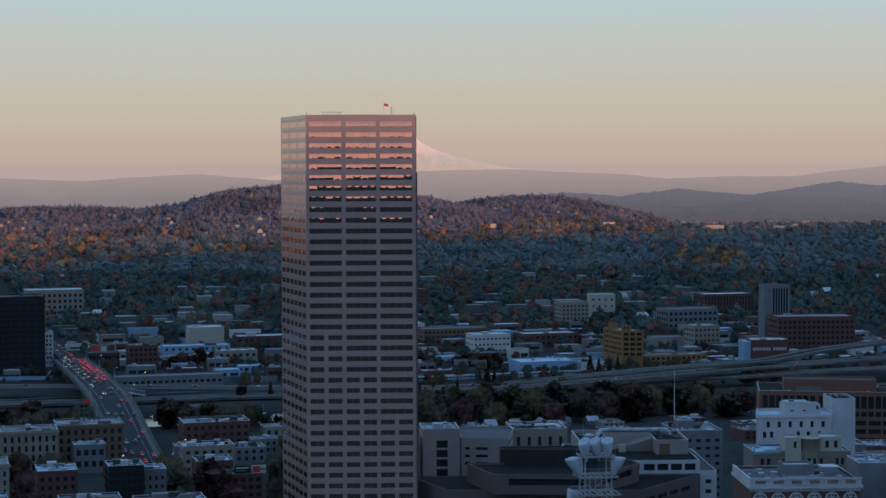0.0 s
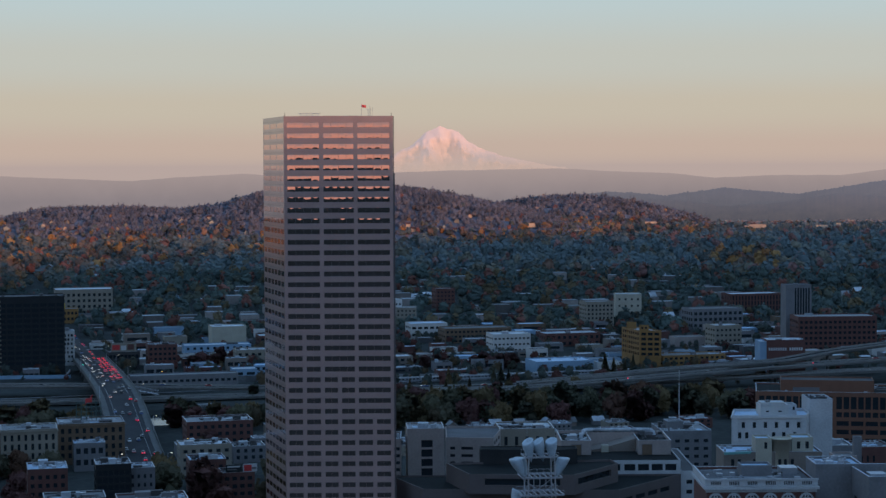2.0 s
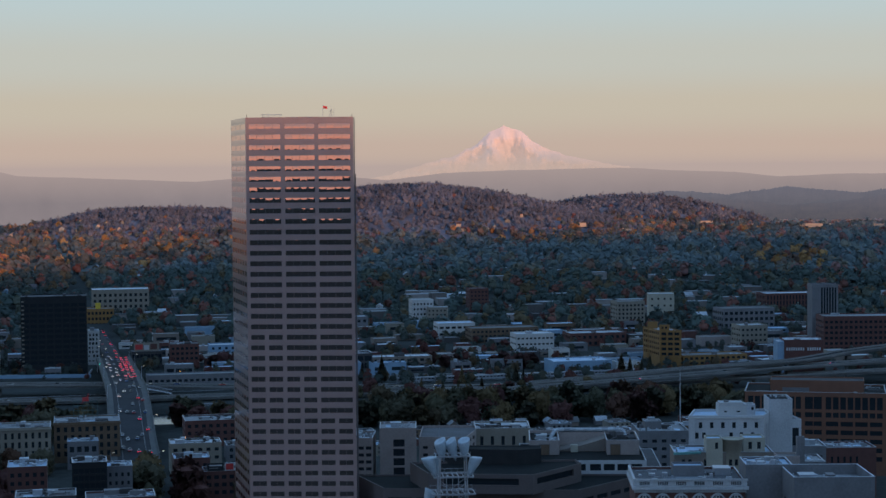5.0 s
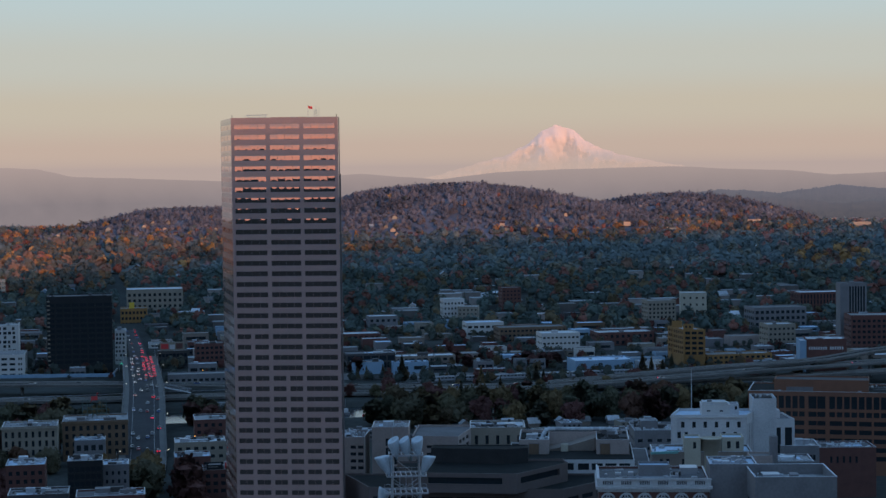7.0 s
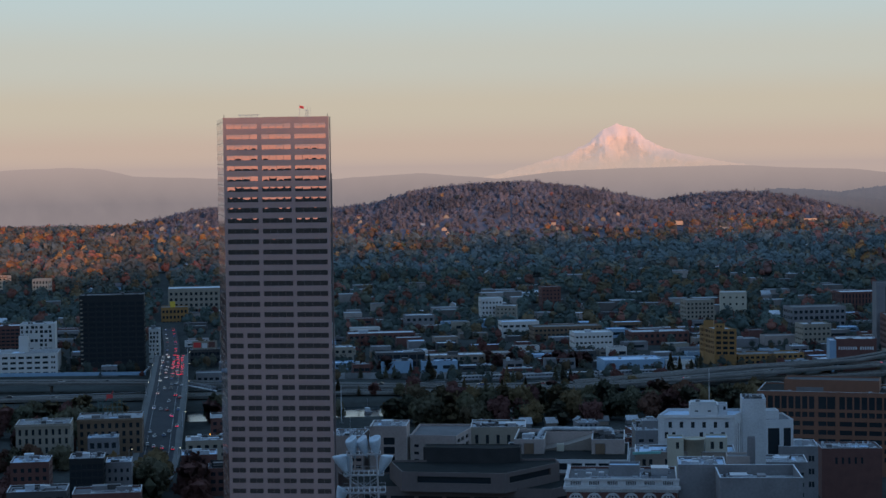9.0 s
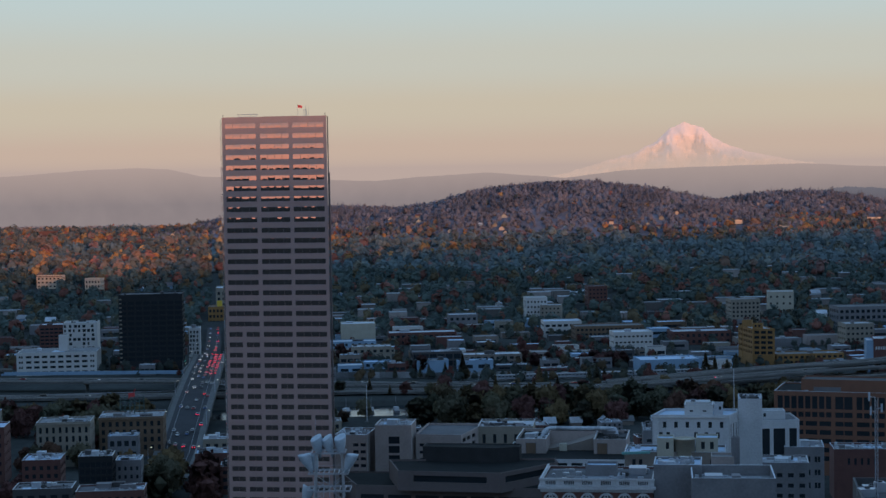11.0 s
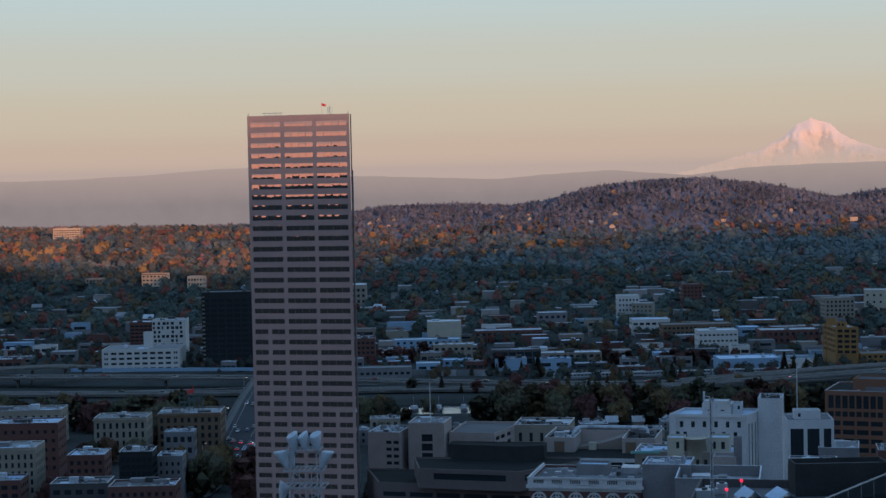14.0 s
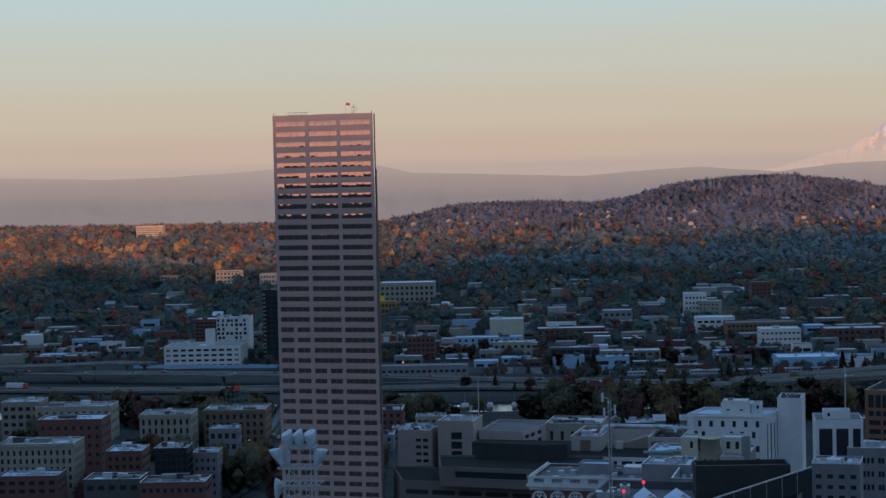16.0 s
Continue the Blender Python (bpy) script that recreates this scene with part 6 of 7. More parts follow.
def near_roof():
    """The roof below the drone's line: parapet, skylights, red lamps, glass screen and a mast."""
    building("office_building", "dark grey roof with plant, skylights and a glass screen", 216, -412, 28, 22, 97.0, "dgrey", "roofdark", 0, 0, units=0, turn=0, parapet=1.2)
    building("roof_house", "long grey plant house on the near roof", 222, -395.5, 13, 5, 100.4, "plant", "roofdark", 0, 0, units=0, turn=GRID, claim=False)
    root = new("glass_screen")
    a, b = Vector((211.5, -443, 0)), Vector((231.1, -393, 0))
    n = 12
    for i in range(n):
        p, q = a.lerp(b, i / n), a.lerp(b, (i + 1) / n)
        side = (q - p).normalized().cross(Vector((0, 0, 1))) * 0.05
        st = ([tuple(p + Vector((0, 0, 92))), tuple(q + Vector((0, 0, 92))), tuple(q + Vector((0, 0, 99.9))), tuple(p + Vector((0, 0, 99.9)))], [(0, 1, 2, 3)])
        st[0].extend(tuple(Vector(c) + side) for c in list(st[0]))
        st[1].extend([(7, 6, 5, 4), (0, 4, 5, 1), (1, 5, 6, 2), (2, 6, 7, 3), (3, 7, 4, 0)])
        part("pane", mesh("screen_pane", *st, M["glass"]), root)
        part("mullion", mesh("mullion", *beam(tuple(p + Vector((0, 0, 92))), tuple(p + Vector((0, 0, 100))), 0.10, ([], [])), M["steel"]), root)
    part("rail", mesh("rail", *beam(tuple(a + Vector((0, 0, 100))), tuple(b + Vector((0, 0, 100))), 0.11, ([], [])), M["steel"]), root)
    tagged(root, "dark glass parapet screen with a pale steel rail", "screen")
    pole = new("lattice_mast")
    pole.matrix_basis = pose(204.5, -401, 96.0)
    st = ([], [])
    for k in range(3):
        x, y = 0.26 * math.cos(k * 2.094), 0.26 * math.sin(k * 2.094)
        beam((x, y, 0), (x, y, 14.2), 0.04, st)
        x2, y2 = 0.26 * math.cos((k + 1) * 2.094), 0.26 * math.sin((k + 1) * 2.094)
        for z in range(14):
            beam((x, y, z), (x2, y2, z + 1), 0.03, st)
            beam((x, y, z), (x2, y2, z), 0.03, st)
    part("lattice", mesh("mast_lattice", *st, M["steel"]), pole)
    part("cable_tray", mesh("cable_tray", *box(-0.05, 0.05, -0.05, 0.05, 0, 13.6), M["dgrey"]), pole)
    for z, r, s in ((14.2, 0.9, -1), (12.6, 0.8, 1), (12.2, 0.7, -1)):
        st = beam((0, 0, z), (s * r, 0, z + 0.12), 0.06, ([], []))
        box(s * r - 0.12, s * r + 0.12, -0.12, 0.12, z - 0.5, z + 0.7, st)
        part("antenna", mesh("panel_antenna", *st, M["dish"]), pole)
    tagged(pole, "slim steel lattice mast with panel antennas", "mast")
    for x, y in ((206.7, -403.2), (208.2, -395.9)):
        lamp = new("beacon_lamp")
        lamp.matrix_basis = pose(x, y, 96.0)
        part("post", mesh("post", *lathe([(0.12, 0), (0.12, 1.6)], ([], []), 8), M["steel"]), lamp)
        part("light", mesh("light", *lathe([(0.0, 1.6), (0.2, 1.62), (0.24, 1.8), (0.15, 2.0), (0.0, 2.02)], ([], []), 10), M["tail"]), lamp)
        tagged(lamp, "glowing red beacon lamp on a roof", "lamp", "roof beacons")
    for x, y, w in ((210.5, -404, 3.0), (215.0, -404, 3.6)):
        sk = new("skylight")
        sk.matrix_basis = pose(x, y, 96.0, 0, 0, 20)
        part("curb", mesh("curb", *box(-w / 2, w / 2, 0, 5, -0.2, 0.5), M["steel"]), sk)
        for i in range(6):
            for s in (-1, 1):
                v = [(s * w / 2, i * 0.83, 0.5), (s * w / 2, i * 0.83 + 0.77, 0.5), (0, i * 0.83 + 0.77, 1.7), (0, i * 0.83, 1.7)]
                v += [(p[0], p[1], p[2] + 0.05) for p in v]
                part("pane", mesh("skylight_pane", v, [(0, 1, 2, 3), (7, 6, 5, 4), (0, 4, 5, 1), (1, 5, 6, 2), (2, 6, 7, 3), (3, 7, 4, 0)], M["roofblue"]), sk)
        tagged(sk, "ridged blue-white glazed skylight on a flat roof", "skylight", "roof skylights")
    rd = random.Random(8)
    for k in range(5):
        u = new("roof_plant")
        u.matrix_basis = pose(203 + rd.uniform(0, 6), -408 + rd.uniform(0, 14), 95.9, 0, 0, rd.uniform(0, 30))
        a_, b_, c_ = rd.uniform(0.6, 1.6), rd.uniform(0.6, 1.4), rd.uniform(0.6, 1.4)
        part("casing", mesh("casing", *box(-a_, a_, -b_, b_, 0, c_), M["steel"]), u)
        part("fan", mesh("fan", *lathe([(0.4, c_), (0.4, c_ + 0.25), (0.05, c_ + 0.25)], ([], []), 10), M["dgrey"]), u)
        tagged(u, "grey steel ventilation unit on a flat roof", "vent", "roof plant")


near_roof()


def historic_trim():
    """White cornice, balustrade slots and round-headed windows on the brick office."""
    root = new("cornice")
    root.matrix_basis = pose(147.7, -146.3, 0)
    w = 31.4
    part("band", mesh("band", *box(-w / 2 - 0.5, w / 2 + 0.5, -0.7, 0.0, 52.4, 54.5), M["white"]), root)
    part("capping", mesh("capping", *box(-w / 2 - 0.7, w / 2 + 0.7, -0.95, -0.7, 54.1, 54.6), M["white"]), root)
    part("ledge", mesh("ledge", *box(-w / 2 - 0.9, w / 2 + 0.9, -1.3, 0.0, 51.5, 52.3), M["white"]), root)
    part("frieze", mesh("frieze", *box(-w / 2 - 0.3, w / 2 + 0.3, -0.5, 0.0, 50.6, 51.5), M["white"]), root)
    part("band", mesh("band", *box(-w / 2 - 0.5, -w / 2, 0.0, 24.4, 52.4, 54.5), M["white"]), root)
    part("ledge", mesh("ledge", *box(-w / 2 - 0.9, -w / 2, 0.0, 24.4, 51.5, 52.3), M["white"]), root)
    dentil = mesh("dentil", *box(-0.2, 0.2, -0.35, 0.0, 0.0, 0.4), M["white"])
    for k in range(37):
        part("dentil", dentil, root, pose(-w / 2 + w * (k + 0.5) / 37, -0.5, 51.1))
    slot = mesh("slot", *box(-0.14, 0.14, -0.06, 0.0, -0.5, 0.5), M["black"])
    ring = mesh("arch_ring", *lathe([(1.6, -0.2), (2.1, -0.2), (2.1, 0.2), (1.6, 0.2), (1.6, -0.2)], ([], []), 24), M["white"])
    glass = mesh("arch_glass", *lathe([(0.0, 0.02), (1.62, 0.02), (1.62, -0.05), (0.0, -0.05)], ([], []), 24), M["glass"])
    eye = mesh("oculus", *lathe([(0.3, 0.0), (0.62, 0.0), (0.62, 0.15), (0.3, 0.15), (0.3, 0.0)], ([], []), 14), M["white"])
    lancet = mesh("lancet_ring", *lathe([(0.62, 0.0), (0.86, 0.0), (0.86, 0.14), (0.62, 0.14), (0.62, 0.0)], ([], []), 16), M["white"])
    post = mesh("arch_post", *box(-0.24, 0.24, -4.2, 0.0, -0.2, 0.2), M["white"])
    lower = mesh("arch_pane", *box(-1.62, 1.62, -4.2, 0.0, -0.05, 0.02), M["glass"])
    for g in range(6):
        x = -w / 2 + w * (g + 0.5) / 6
        for k in range(6):
            part("slot", slot, root, pose(x + (k - 2.5) * 0.5, -0.72, 53.3))
        r = part("arch_window", ring, root, pose(x, -0.25, 48.3, 90, 0, 0))
        part("pane", glass, r)
        part("pane", lower, r, pose(0, 0, -0.08))
        part("oculus", eye, r, pose(0, 1.02, 0.03))
        for q in (-0.8, 0.8):
            part("lancet", lancet, r, pose(q, -0.1, 0.03))
        for q in (-1.86, 0.0, 1.86):
            part("post", post, r, pose(q, 0, 0))
    tagged(root, "ornate white stone cornice with balustrade slots and arched windows", "cornice")


historic_trim()


def duct(points, r, label):
    root = new("roof_duct")
    line_ = smooth_line(points, 5)
    for i in range(len(line_) - 1):
        part("section", mesh("section", *beam(tuple(line_[i]), tuple(line_[i + 1]), r, ([], []), 10), M["roof"]), root)
    return tagged(root, label, "duct")


duct([(112.5, 53, 36.2), (113.6, 55, 38.4), (116, 57.5, 39.2), (128, 57.5, 39.2), (139, 57.5, 39.2), (141.2, 56, 38.9), (142, 53.5, 37.0)], 0.8, "fat white roof duct bending over a parapet")


def turret():
    """The round beige stair tower between the two cream penthouses."""
    root = new("turret")
    root.matrix_basis = pose(170.6, -57.5, 0)
    part("wall", mesh("turret_wall", *lathe([(3.4, 40), (3.4, 52.4), (3.55, 52.4), (3.55, 52.9), (3.2, 52.9), (3.2, 52.5), (0.0, 52.5)], ([], []), 24), M["ivory"], True), root)
    for q in (-0.95, 0.95):
        part("window", pane_mesh(1.0, 2.0, M["glass"]), root, pose(q, -3.36, 45.2))
    return tagged(root, "round beige stair turret between two cream penthouses", "turret")


turret()
canopy = new("copper_canopy")
canopy.matrix_basis = pose(154.8, -63.3, -1.2, 0, 0, GRID)
part("slab", mesh("slab", *box(-4.6, 4.6, -0.8, 0.0, 49.6, 50.3), M["teal"]), canopy)
part("fascia", mesh("fascia", *box(-4.8, 4.8, -1.1, -0.8, 50.0, 50.5), M["teal"]), canopy)
tagged(canopy, "verdigris green copper canopy edge on a wall", "canopy")


def sign_frame():
    root = new("roof_sign")
    root.matrix_basis = pose(-115.6, 235, 19.3, 0, 0, GRID)
    st = ([], [])
    for x in range(6):
        for y in (0, 3):
            beam((-6 + 2.4 * x, y, 0), (-6 + 2.4 * x, y, 9), 0.14, st)
        beam((-6 + 2.4 * x, 3, 0), (-6 + 2.4 * x, 0, 4.5), 0.1, st)
    for z in (2.2, 4.5, 6.8, 9):
        beam((-6, 0, z), (6, 0, z), 0.12, st)
        beam((-6, 3, z), (6, 3, z), 0.12, st)
    part("frame", mesh("sign_frame", *st, M["signgreen"]), root)
    st = box(-1.6, 1.6, -0.2, 0.2, 9.2, 11.2)
    beam((0.9, 0, 11.2), (1.8, 0, 13.0), 0.3, st)
    beam((-1.2, 0, 9.2), (-1.9, 0, 8.2), 0.2, st)
    part("figure", mesh("sign_shape", *st, M["red"]), root)
    tagged(root, "green steel roof sign frame with a red shape", "sign")


sign_frame()


def billboard(x, y, z, w, h, colours, label):
    root = new("billboard")
    root.matrix_basis = pose(x, y, z, 0, 0, GRID)
    part("panel", mesh("panel", *box(-w / 2, w / 2, 0, 0.4, 0.8, h), M[colours[0]]), root)
    for i, (a, b, c, d, m) in enumerate(colours[1]):
        part("bar", mesh("bar", *box(-w / 2 + a * w, -w / 2 + b * w, -0.05, 0.0, 0.8 + c * (h - 0.8), 0.8 + d * (h - 0.8)), M[m]), root)
    for k in (-0.4, 0, 0.4):
        part("post", mesh("post", *beam((k * w, 0.8, 0), (k * w, 0.8, h), 0.15, ([], [])), M["steel"]), root)
    return tagged(root, label, "billboard")


billboard(-166, 645.5, 11.4, 18, 7, ("cream", ((0.05, 0.35, 0.2, 0.8, "red"), (0.4, 0.6, 0.15, 0.7, "white"), (0.65, 0.92, 0.2, 0.85, "brick"))), "pale roof billboard with red and white shapes")
billboard(-32, 119.5, 11.8, 7, 4.2, ("black", ((0.1, 0.9, 0.62, 0.8, "white"), (0.1, 0.7, 0.3, 0.42, "grey"))), "black roof billboard with a white lettering bar")
billboard(-25, 121, 11.8, 6, 4.2, ("white", ((0.05, 0.6, 0.1, 0.9, "red"), (0.62, 0.95, 0.3, 0.6, "grey"))), "white roof billboard with a red shape")
sign = new("painted_sign")
sign.matrix_basis = pose(293.5, 556.5, 0)
for i in range(15):
    if i != 8:
        part("letter_bar", mesh("letter_bar", *box(-11.6 + 1.55 * i, -10.6 + 1.55 * i, -0.06, -0.01, 19.6, 21.6), M["white"]), sign)
tagged(sign, "row of white letter bars on a brick wall", "sign")

# ---- traffic ----


def car_mesh():
    body = ([], [])
    prof = [(-2.2, 0.35), (-2.25, 0.75), (-1.9, 0.95), (0.9, 1.0), (2.1, 0.85), (2.25, 0.6), (2.2, 0.35)]
    v, f = body
    for s in (-0.88, 0.88):
        v.extend((x, s, z) for x, z in prof)
    n = len(prof)
    f.extend((i, i + 1, n + i + 1, n + i) for i in range(n - 1))
    f.extend([tuple(reversed(range(n))), tuple(range(n, 2 * n)), (n - 1, 0, n, 2 * n - 1)])
    cab = ([], [])
    v, f = cab
    for z, a, b, w in ((0.97, -1.6, 1.0, 0.8), (1.48, -1.1, 0.35, 0.65)):
        v.extend([(a, -w, z), (b, -w, z), (b, w, z), (a, w, z)])
    f.extend([(0, 1, 5, 4), (1, 2, 6, 5), (2, 3, 7, 6), (3, 0, 4, 7), (4, 5, 6, 7)])
    return body, cab


CAR_BODY, CAR_CAB = car_mesh()
PAINT = [mat(f"car_paint_{n}", c, 0.3, 0.05, 3, bump=0, coat=0.5) for n, c in (("white", (0.32, 0.32, 0.32)), ("black", (0.03, 0.03, 0.03)), ("silver", (0.16, 0.165, 0.175)), ("blue", (0.05, 0.09, 0.2)), ("red", (0.3, 0.03, 0.03)))]
PAINT_SAY = ("white", "black", "silver", "dark blue", "dark red")
BODIES = [mesh("car_body", *CAR_BODY, p) for p in PAINT]
CAB = mesh("car_cabin", *CAR_CAB, M["glass"])
WHEEL = mesh("car_wheel", *lathe([(0.0, -0.1), (0.33, -0.1), (0.33, 0.1), (0.0, 0.1)], ([], []), 10), M["tyre"])
TAIL = mesh("tail_light", *box(-0.06, 0.04, -0.28, 0.28, -0.16, 0.16), M["tail"])
HEAD = mesh("head_light", *box(-0.04, 0.06, -0.13, 0.13, -0.09, 0.09), M["head"])


def car(p, way, k, lit, far=False):
    root = new("car")
    root.matrix_basis = Matrix.Translation(p) @ way.to_track_quat("X", "Z").to_matrix().to_4x4()
    part("body", BODIES[k % 5], root)
    part("cabin", CAB, root)
    for x in () if far or p.y > 300 else (-1.35, 1.35):
        for y in (-0.82, 0.82):
            part("wheel", WHEEL, root, pose(x, y, 0.33, 90, 0, 0))
    if lit:
        for s in (-0.55, 0.55):
            if way.y > 0:
                part("tail_light", TAIL, root, pose(-2.26, s, 0.74))
            else:
                part("head_light", HEAD, root, pose(2.25, s, 0.66))
    return tagged(root, f"{PAINT_SAY[k % 5]} car with {'lights on' if lit else 'lights off'} on the road", "car", "cars on the road")


traffic = random.Random(3)


def along(points, s):
    """A place and heading s metres along a line."""
    for a, b in zip(points, points[1:]):
        d = (b - a).length
        if s <= d:
            return a + (b - a) * (s / d), (b - a).normalized()
        s -= d
    return points[-1], (points[-1] - points[-2]).normalized()


start = next(i for i, p in enumerate(near) if p.y > 165)
run = near[start:]
total = sum((b - a).length for a, b in zip(run, run[1:]))
k = 0
for lane, off, east_bound in ((0, 2.0, True), (1, 5.2, True), (2, 8.2, True), (3, -2.0, False), (4, -5.4, False)):
    s = traffic.uniform(0, 12)
    while s < total - 5:
        p, way = along(run, s)
        dense = p.y > 430
        side = Vector((way.y, -way.x, 0)) * (off + traffic.uniform(-0.4, 0.4))
        car(p + side + Vector((0, 0, 0.05)), way if east_bound else -way, k, traffic.random() < (0.85 if dense else 0.3))
        k += 1
        s += (traffic.uniform(7, 22) if dense and east_bound else traffic.uniform(16, 75) if not dense else traffic.uniform(14, 45))
for s in range(20):
    p, way = along(far_, 12 + s * traffic.uniform(12, 15))
    side = Vector((way.y, -way.x, 0)) * (3.2 if s % 3 else -3.2)
    car(p + side + Vector((0, 0, 0.35)), way if s % 3 else -way, s, s % 2 == 0, True)


def lamp_post(x, y, z, h, m, label):
    root = new("street_lamp")
    root.matrix_basis = pose(x, y, z, 0, 0, GRID)
    st = lathe([(0.14, 0), (0.1, h * 0.5), (0.07, h)], ([], []), 6)
    beam((0, 0, h), (1.6, 0, h + 0.3), 0.06, st)
    part("pole", mesh("lamp_pole", *st, M["steel"]), root)
    part("lamp", mesh("lamp_head", *box(1.2, 1.9, -0.15, 0.15, h + 0.12, h + 0.3), M[m]), root)
    return tagged(root, label, "street lamp", "street lamps")


for y in range(180, 640, 90):
    p, way = along(run, (y - 150) * 1.02)
    for s in (-1, 1):
        q = p + Vector((way.y, -way.x, 0)) * s * 11.6
        lamp_post(q.x, q.y, q.z, 8, "lampwhite", "tall steel street lamp with a small lit head")
for x, y, z, m in ((-72, 262, 6, "amber"), (-128, 560, 7, "amber"), (-30, 350, 6, "lampwhite"), (-172, 512, 12, "go"), (-260, 180, 6, "tail"), (-118, 90, 6, "tail"), (-108, 60, 6, "lampwhite"), (-100, 78, 5, "lampwhite")):
    lamp_post(x, y, 0 if z < 12 else 11.9, z if z < 12 else 5, m, "street light post with a glowing coloured head")

# freeway traffic
fw = [Vector(p) for p in ((-600, 488, 7.1), (-394, 481, 7.1), (-319, 482, 7.1), (-182, 486, 7.1), (-60, 488, 5.1), (60, 498, 3.1), (200, 530, 3.1))]
fw2 = [Vector(p) for p in ((-500, 430, 2.6), (-337, 426, 2.6), (-172, 443, 2.6))]
fw3 = [Vector(p) for p in ((175, 484, 9.1), (310, 536, 13.1), (600, 652, 15.1))]
for pts, n, gap in ((fw, 22, 36), (fw2, 8, 40), (fw3, 9, 44)):
    fine = smooth_line([tuple(p) for p in pts], 8)
    for i in range(n):
        p, way = along(fine, i * gap + traffic.uniform(0, 20))
        off = traffic.choice((-3.2, 3.2))
        car(p + Vector((way.y, -way.x, 0)) * off + Vector((0, 0, 0.05)), way if off > 0 else -way, i, i % 3 == 0, True)


def lorry(p, way):
    root = new("lorry")
    root.matrix_basis = Matrix.Translation(p) @ way.to_track_quat("X", "Z").to_matrix().to_4x4()
    part("trailer", mesh("trailer", *box(-7, 5, -1.25, 1.25, 1.1, 4.0), M["white"]), root)
    part("cab", mesh("cab", *box(5.4, 7.8, -1.2, 1.2, 0.7, 3.6), M["red"]), root)
    for x in (-6, -4.8, 4.0, 6.8):
        for y in (-1.05, 1.05):
            part("wheel", WHEEL, root, pose(x, y, 0.5, 90, 0, 0) @ Matrix.Scale(1.5, 4))
    return tagged(root, "white articulated lorry with a red cab", "lorry")


lorry(Vector((-352, 428, 2.6)), Vector((1, 0.02, 0)))


def train():
    """A silver passenger train on the riverside line."""
    a, b = Vector((22, 541, 0.3)), Vector((160, 581, 0.3))
    way = (b - a).normalized()
    rail = new("railway")
    for off in (-0.75, 0.75):
        side = Vector((way.y, -way.x, 0)) * off
        part("rail", mesh("rail", *strip([a - way * 540 + side, b + way * 120 + side], 0.12, 0.25, 0.25), M["steel"]), rail)
    part("ballast", mesh("ballast", *strip([a - way * 540, b + way * 120], 4, -0.02, 0.5), M["soil"]), rail)
    tagged(rail, "straight railway track on dark ballast", "railway", kind="structure")
    for i in range(0, 7):
        root = new("train_carriage")
        root.matrix_basis = Matrix.Translation(a + way * (13 + 26.5 * i)) @ way.to_track_quat("X", "Z").to_matrix().to_4x4()
        part("body", mesh("carriage", *box(-12.7, 12.7, -1.4, 1.4, 0.9, 3.7), M["steel"]), root)
        part("roof", mesh("carriage_roof", *box(-12.5, 12.5, -1.1, 1.1, 3.7, 3.95), M["steel"]), root)
        for j in range(10):
            part("window", pane_mesh(1.6, 0.8, M["glass"]), root, pose(-11.2 + 2.5 * j, -1.43, 2.7))
        for x in (-9, 9):
            part("bogie", mesh("bogie", *box(x - 1.6, x + 1.6, -1.1, 1.1, 0.3, 0.95), M["black"]), root)
        tagged(root, "white passenger train carriage with dark windows", "train carriage", "train")


train()


def truss(a, b, h, w, label):
    root = new("truss")
    a, b = Vector(a), Vector(b)
    n = 8
    for s in (-1, 1):
        off = Vector(((b - a).y, -(b - a).x, 0)).normalized() * s * w / 2
        st = ([], [])
        beam(tuple(a + off), tuple(b + off), 0.18, st)
        beam(tuple(a + off + Vector((0, 0, h))), tuple(b + off + Vector((0, 0, h))), 0.18, st)
        for i in range(n):
            p, q = a.lerp(b, i / n) + off, a.lerp(b, (i + 1) / n) + off
            beam(tuple(p), tuple(p + Vector((0, 0, h))), 0.12, st)
            beam(tuple(p if i % 2 else p + Vector((0, 0, h))), tuple(q + Vector((0, 0, h)) if i % 2 else q), 0.12, st)
        part("side", mesh("truss_side", *st, M["steel"]), root)
    part("floor", mesh("truss_floor", *strip([a, b], w, 0.1, 0.2), M["steel"]), root)
    return tagged(root, label, "truss")


truss((-134, 468, 7), (-115, 466, 3.5), 2.4, 3, "pale steel truss gangway beside the bridge")
truss((-92, 430, -1), (-78, 434, -1), 2.6, 3, "pale steel truss gangway over the river")


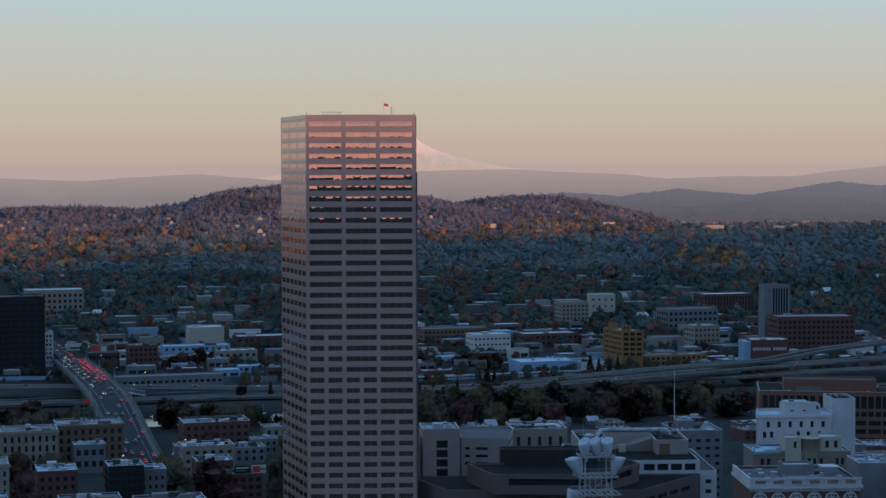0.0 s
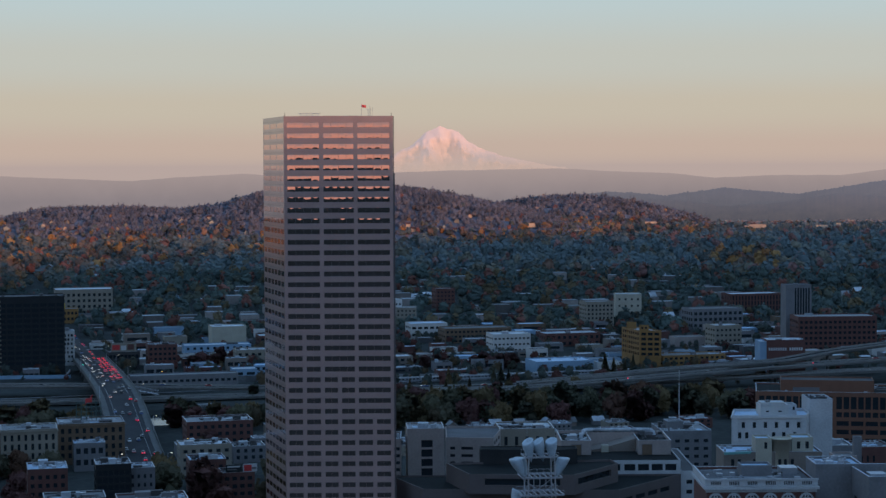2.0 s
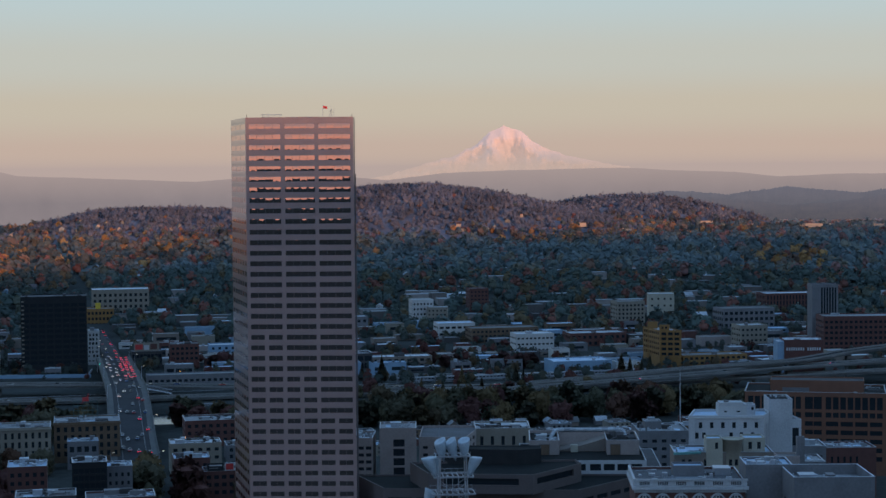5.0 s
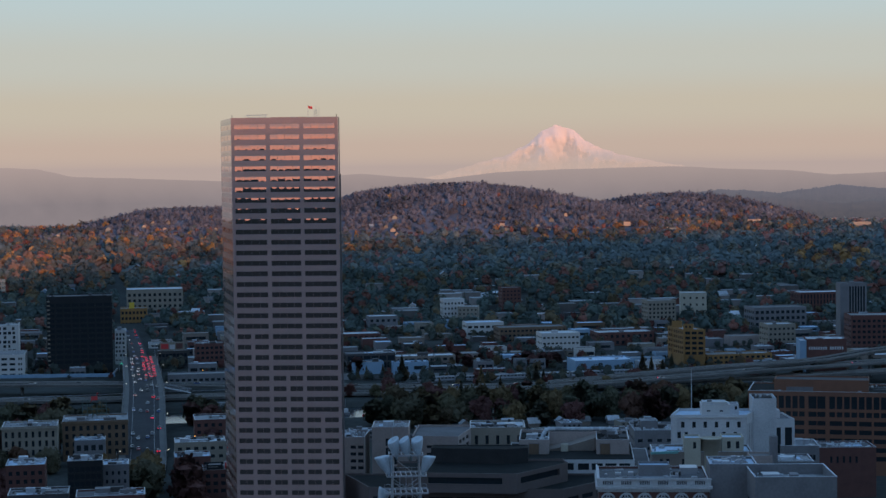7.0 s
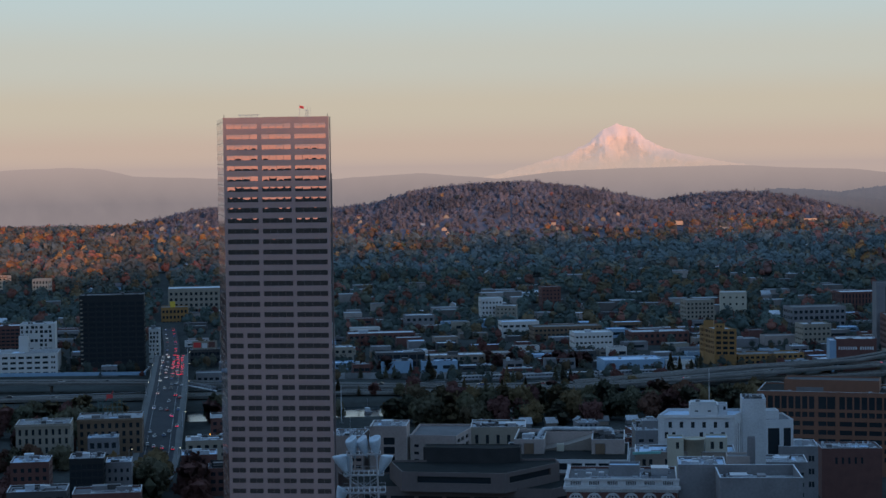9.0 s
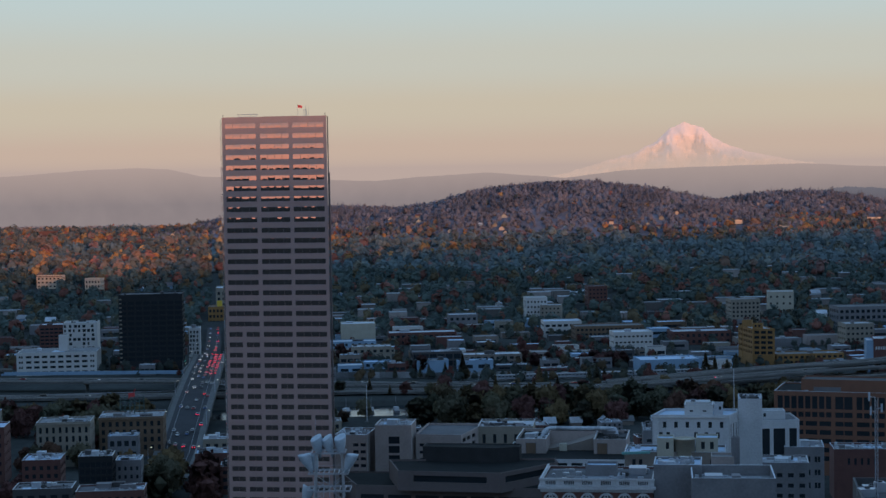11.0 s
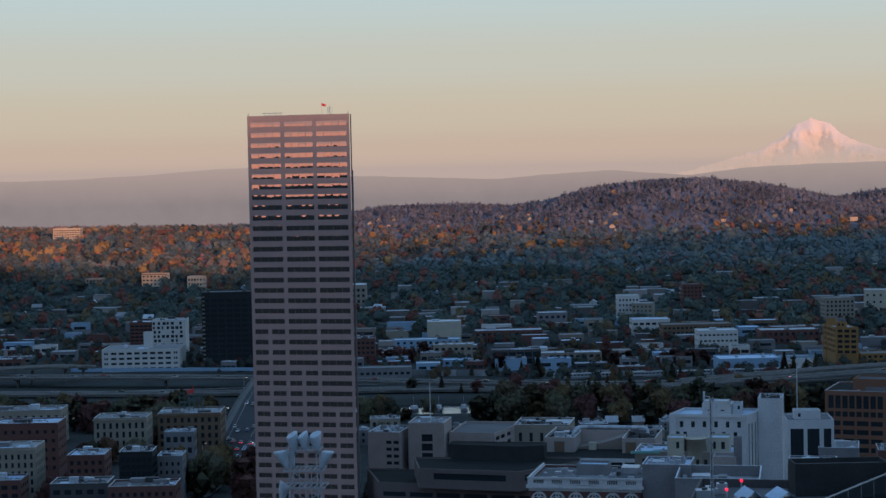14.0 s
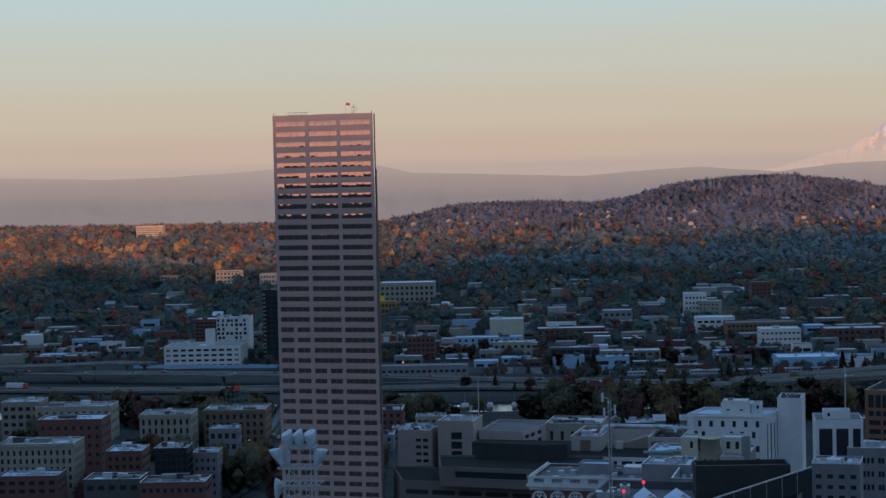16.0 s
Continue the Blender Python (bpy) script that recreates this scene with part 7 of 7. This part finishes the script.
def boat(x, y, l, turn, m, label):
    root = new("boat")
    root.matrix_basis = pose(x, y, -2.6, 0, 0, turn)
    v = [(-l / 2, -1.8, 1.2), (l / 2 - 2, -1.8, 1.4), (l / 2, 0, 1.7), (l / 2 - 2, 1.8, 1.4), (-l / 2, 1.8, 1.2), (-l / 2, -1.3, -0.3), (l / 2 - 3, -1.2, -0.3), (l / 2 - 1.5, 0, -0.3), (l / 2 - 3, 1.2, -0.3), (-l / 2, 1.3, -0.3)]
    part("hull", mesh("hull", v, [(0, 1, 2, 3, 4), (9, 8, 7, 6, 5), (0, 5, 6, 1), (1, 6, 7, 2), (2, 7, 8, 3), (3, 8, 9, 4), (4, 9, 5, 0)], M[m]), root)
    part("cabin", mesh("boat_cabin", *box(-l * 0.2, l * 0.2, -1.3, 1.3, 1.3, 3.2), M["white"]), root)
    part("mast", mesh("boat_mast", *beam((0, 0, 3.2), (0, 0, 9), 0.06, ([], [])), M["steel"]), root)
    return tagged(root, label, "boat", "moored boats")


for i in range(5):
    boat(-68 + 14.5 * i, 396 + 3.4 * i, 8 + (i * 7) % 4, 15 + i * 25, "grey", "small grey moored boat with a mast")
boat(9, 402, 16, 10, "red", "red-hulled moored boat with a white cabin")

rail_wall = new("retaining_wall")
for k in range(16):
    a = Vector((-92 + 11 * k, 548 + 0.35 * k + (7 if k > 9 else 0), 0))
    h = 4.2 if k < 6 else 3.4
    part("panel", mesh("wall_panel", *box(a.x, a.x + 10.8, a.y + 12, a.y + 12.5, -0.5, h), M["roofmid"]), rail_wall)
    part("post", mesh("wall_post", *box(a.x + 10.8, a.x + 11.0, a.y + 11.9, a.y + 12.6, -0.5, h + 0.2), M["concrete"]), rail_wall)
tagged(rail_wall, "long grey panelled wall behind the railway", "wall")

# pale balconies up the edge of the black block, and the wall at its foot
balconies = new("balcony_stack")
balconies.matrix_basis = pose(-223, 604, 0, 0, 0, GRID)
slab = mesh("balcony", *box(-0.9, 0.9, -0.9, 0.0, 0, 0.9), M["cream"])
for r in range(17):
    part("balcony", slab, balconies, pose(-21.4, -0.02, 3.5 + 3.0 * r))
tagged(balconies, "stack of pale balconies on a black block", "balconies")
wall_ = new("garden_wall")
part("wall", mesh("wall_strip", *strip(smooth_line([(-262, 592, 1.6), (-235, 590, 1.4), (-212, 585, 0.6), (-199, 588, 0.6), (-197, 606, 4)], 5), 0.5, 0.0, 1.6), M["white"]), wall_)
part("wall", mesh("wall_strip", *strip(smooth_line([(-330, 558, 4.2), (-280, 558, 4.6), (-225, 566, 4.4), (-190, 572, 4.0)], 5), 0.6, 0.0, 2.4), M["blue"]), wall_)
tagged(wall_, "long low pale wall beside the freeway", "wall")
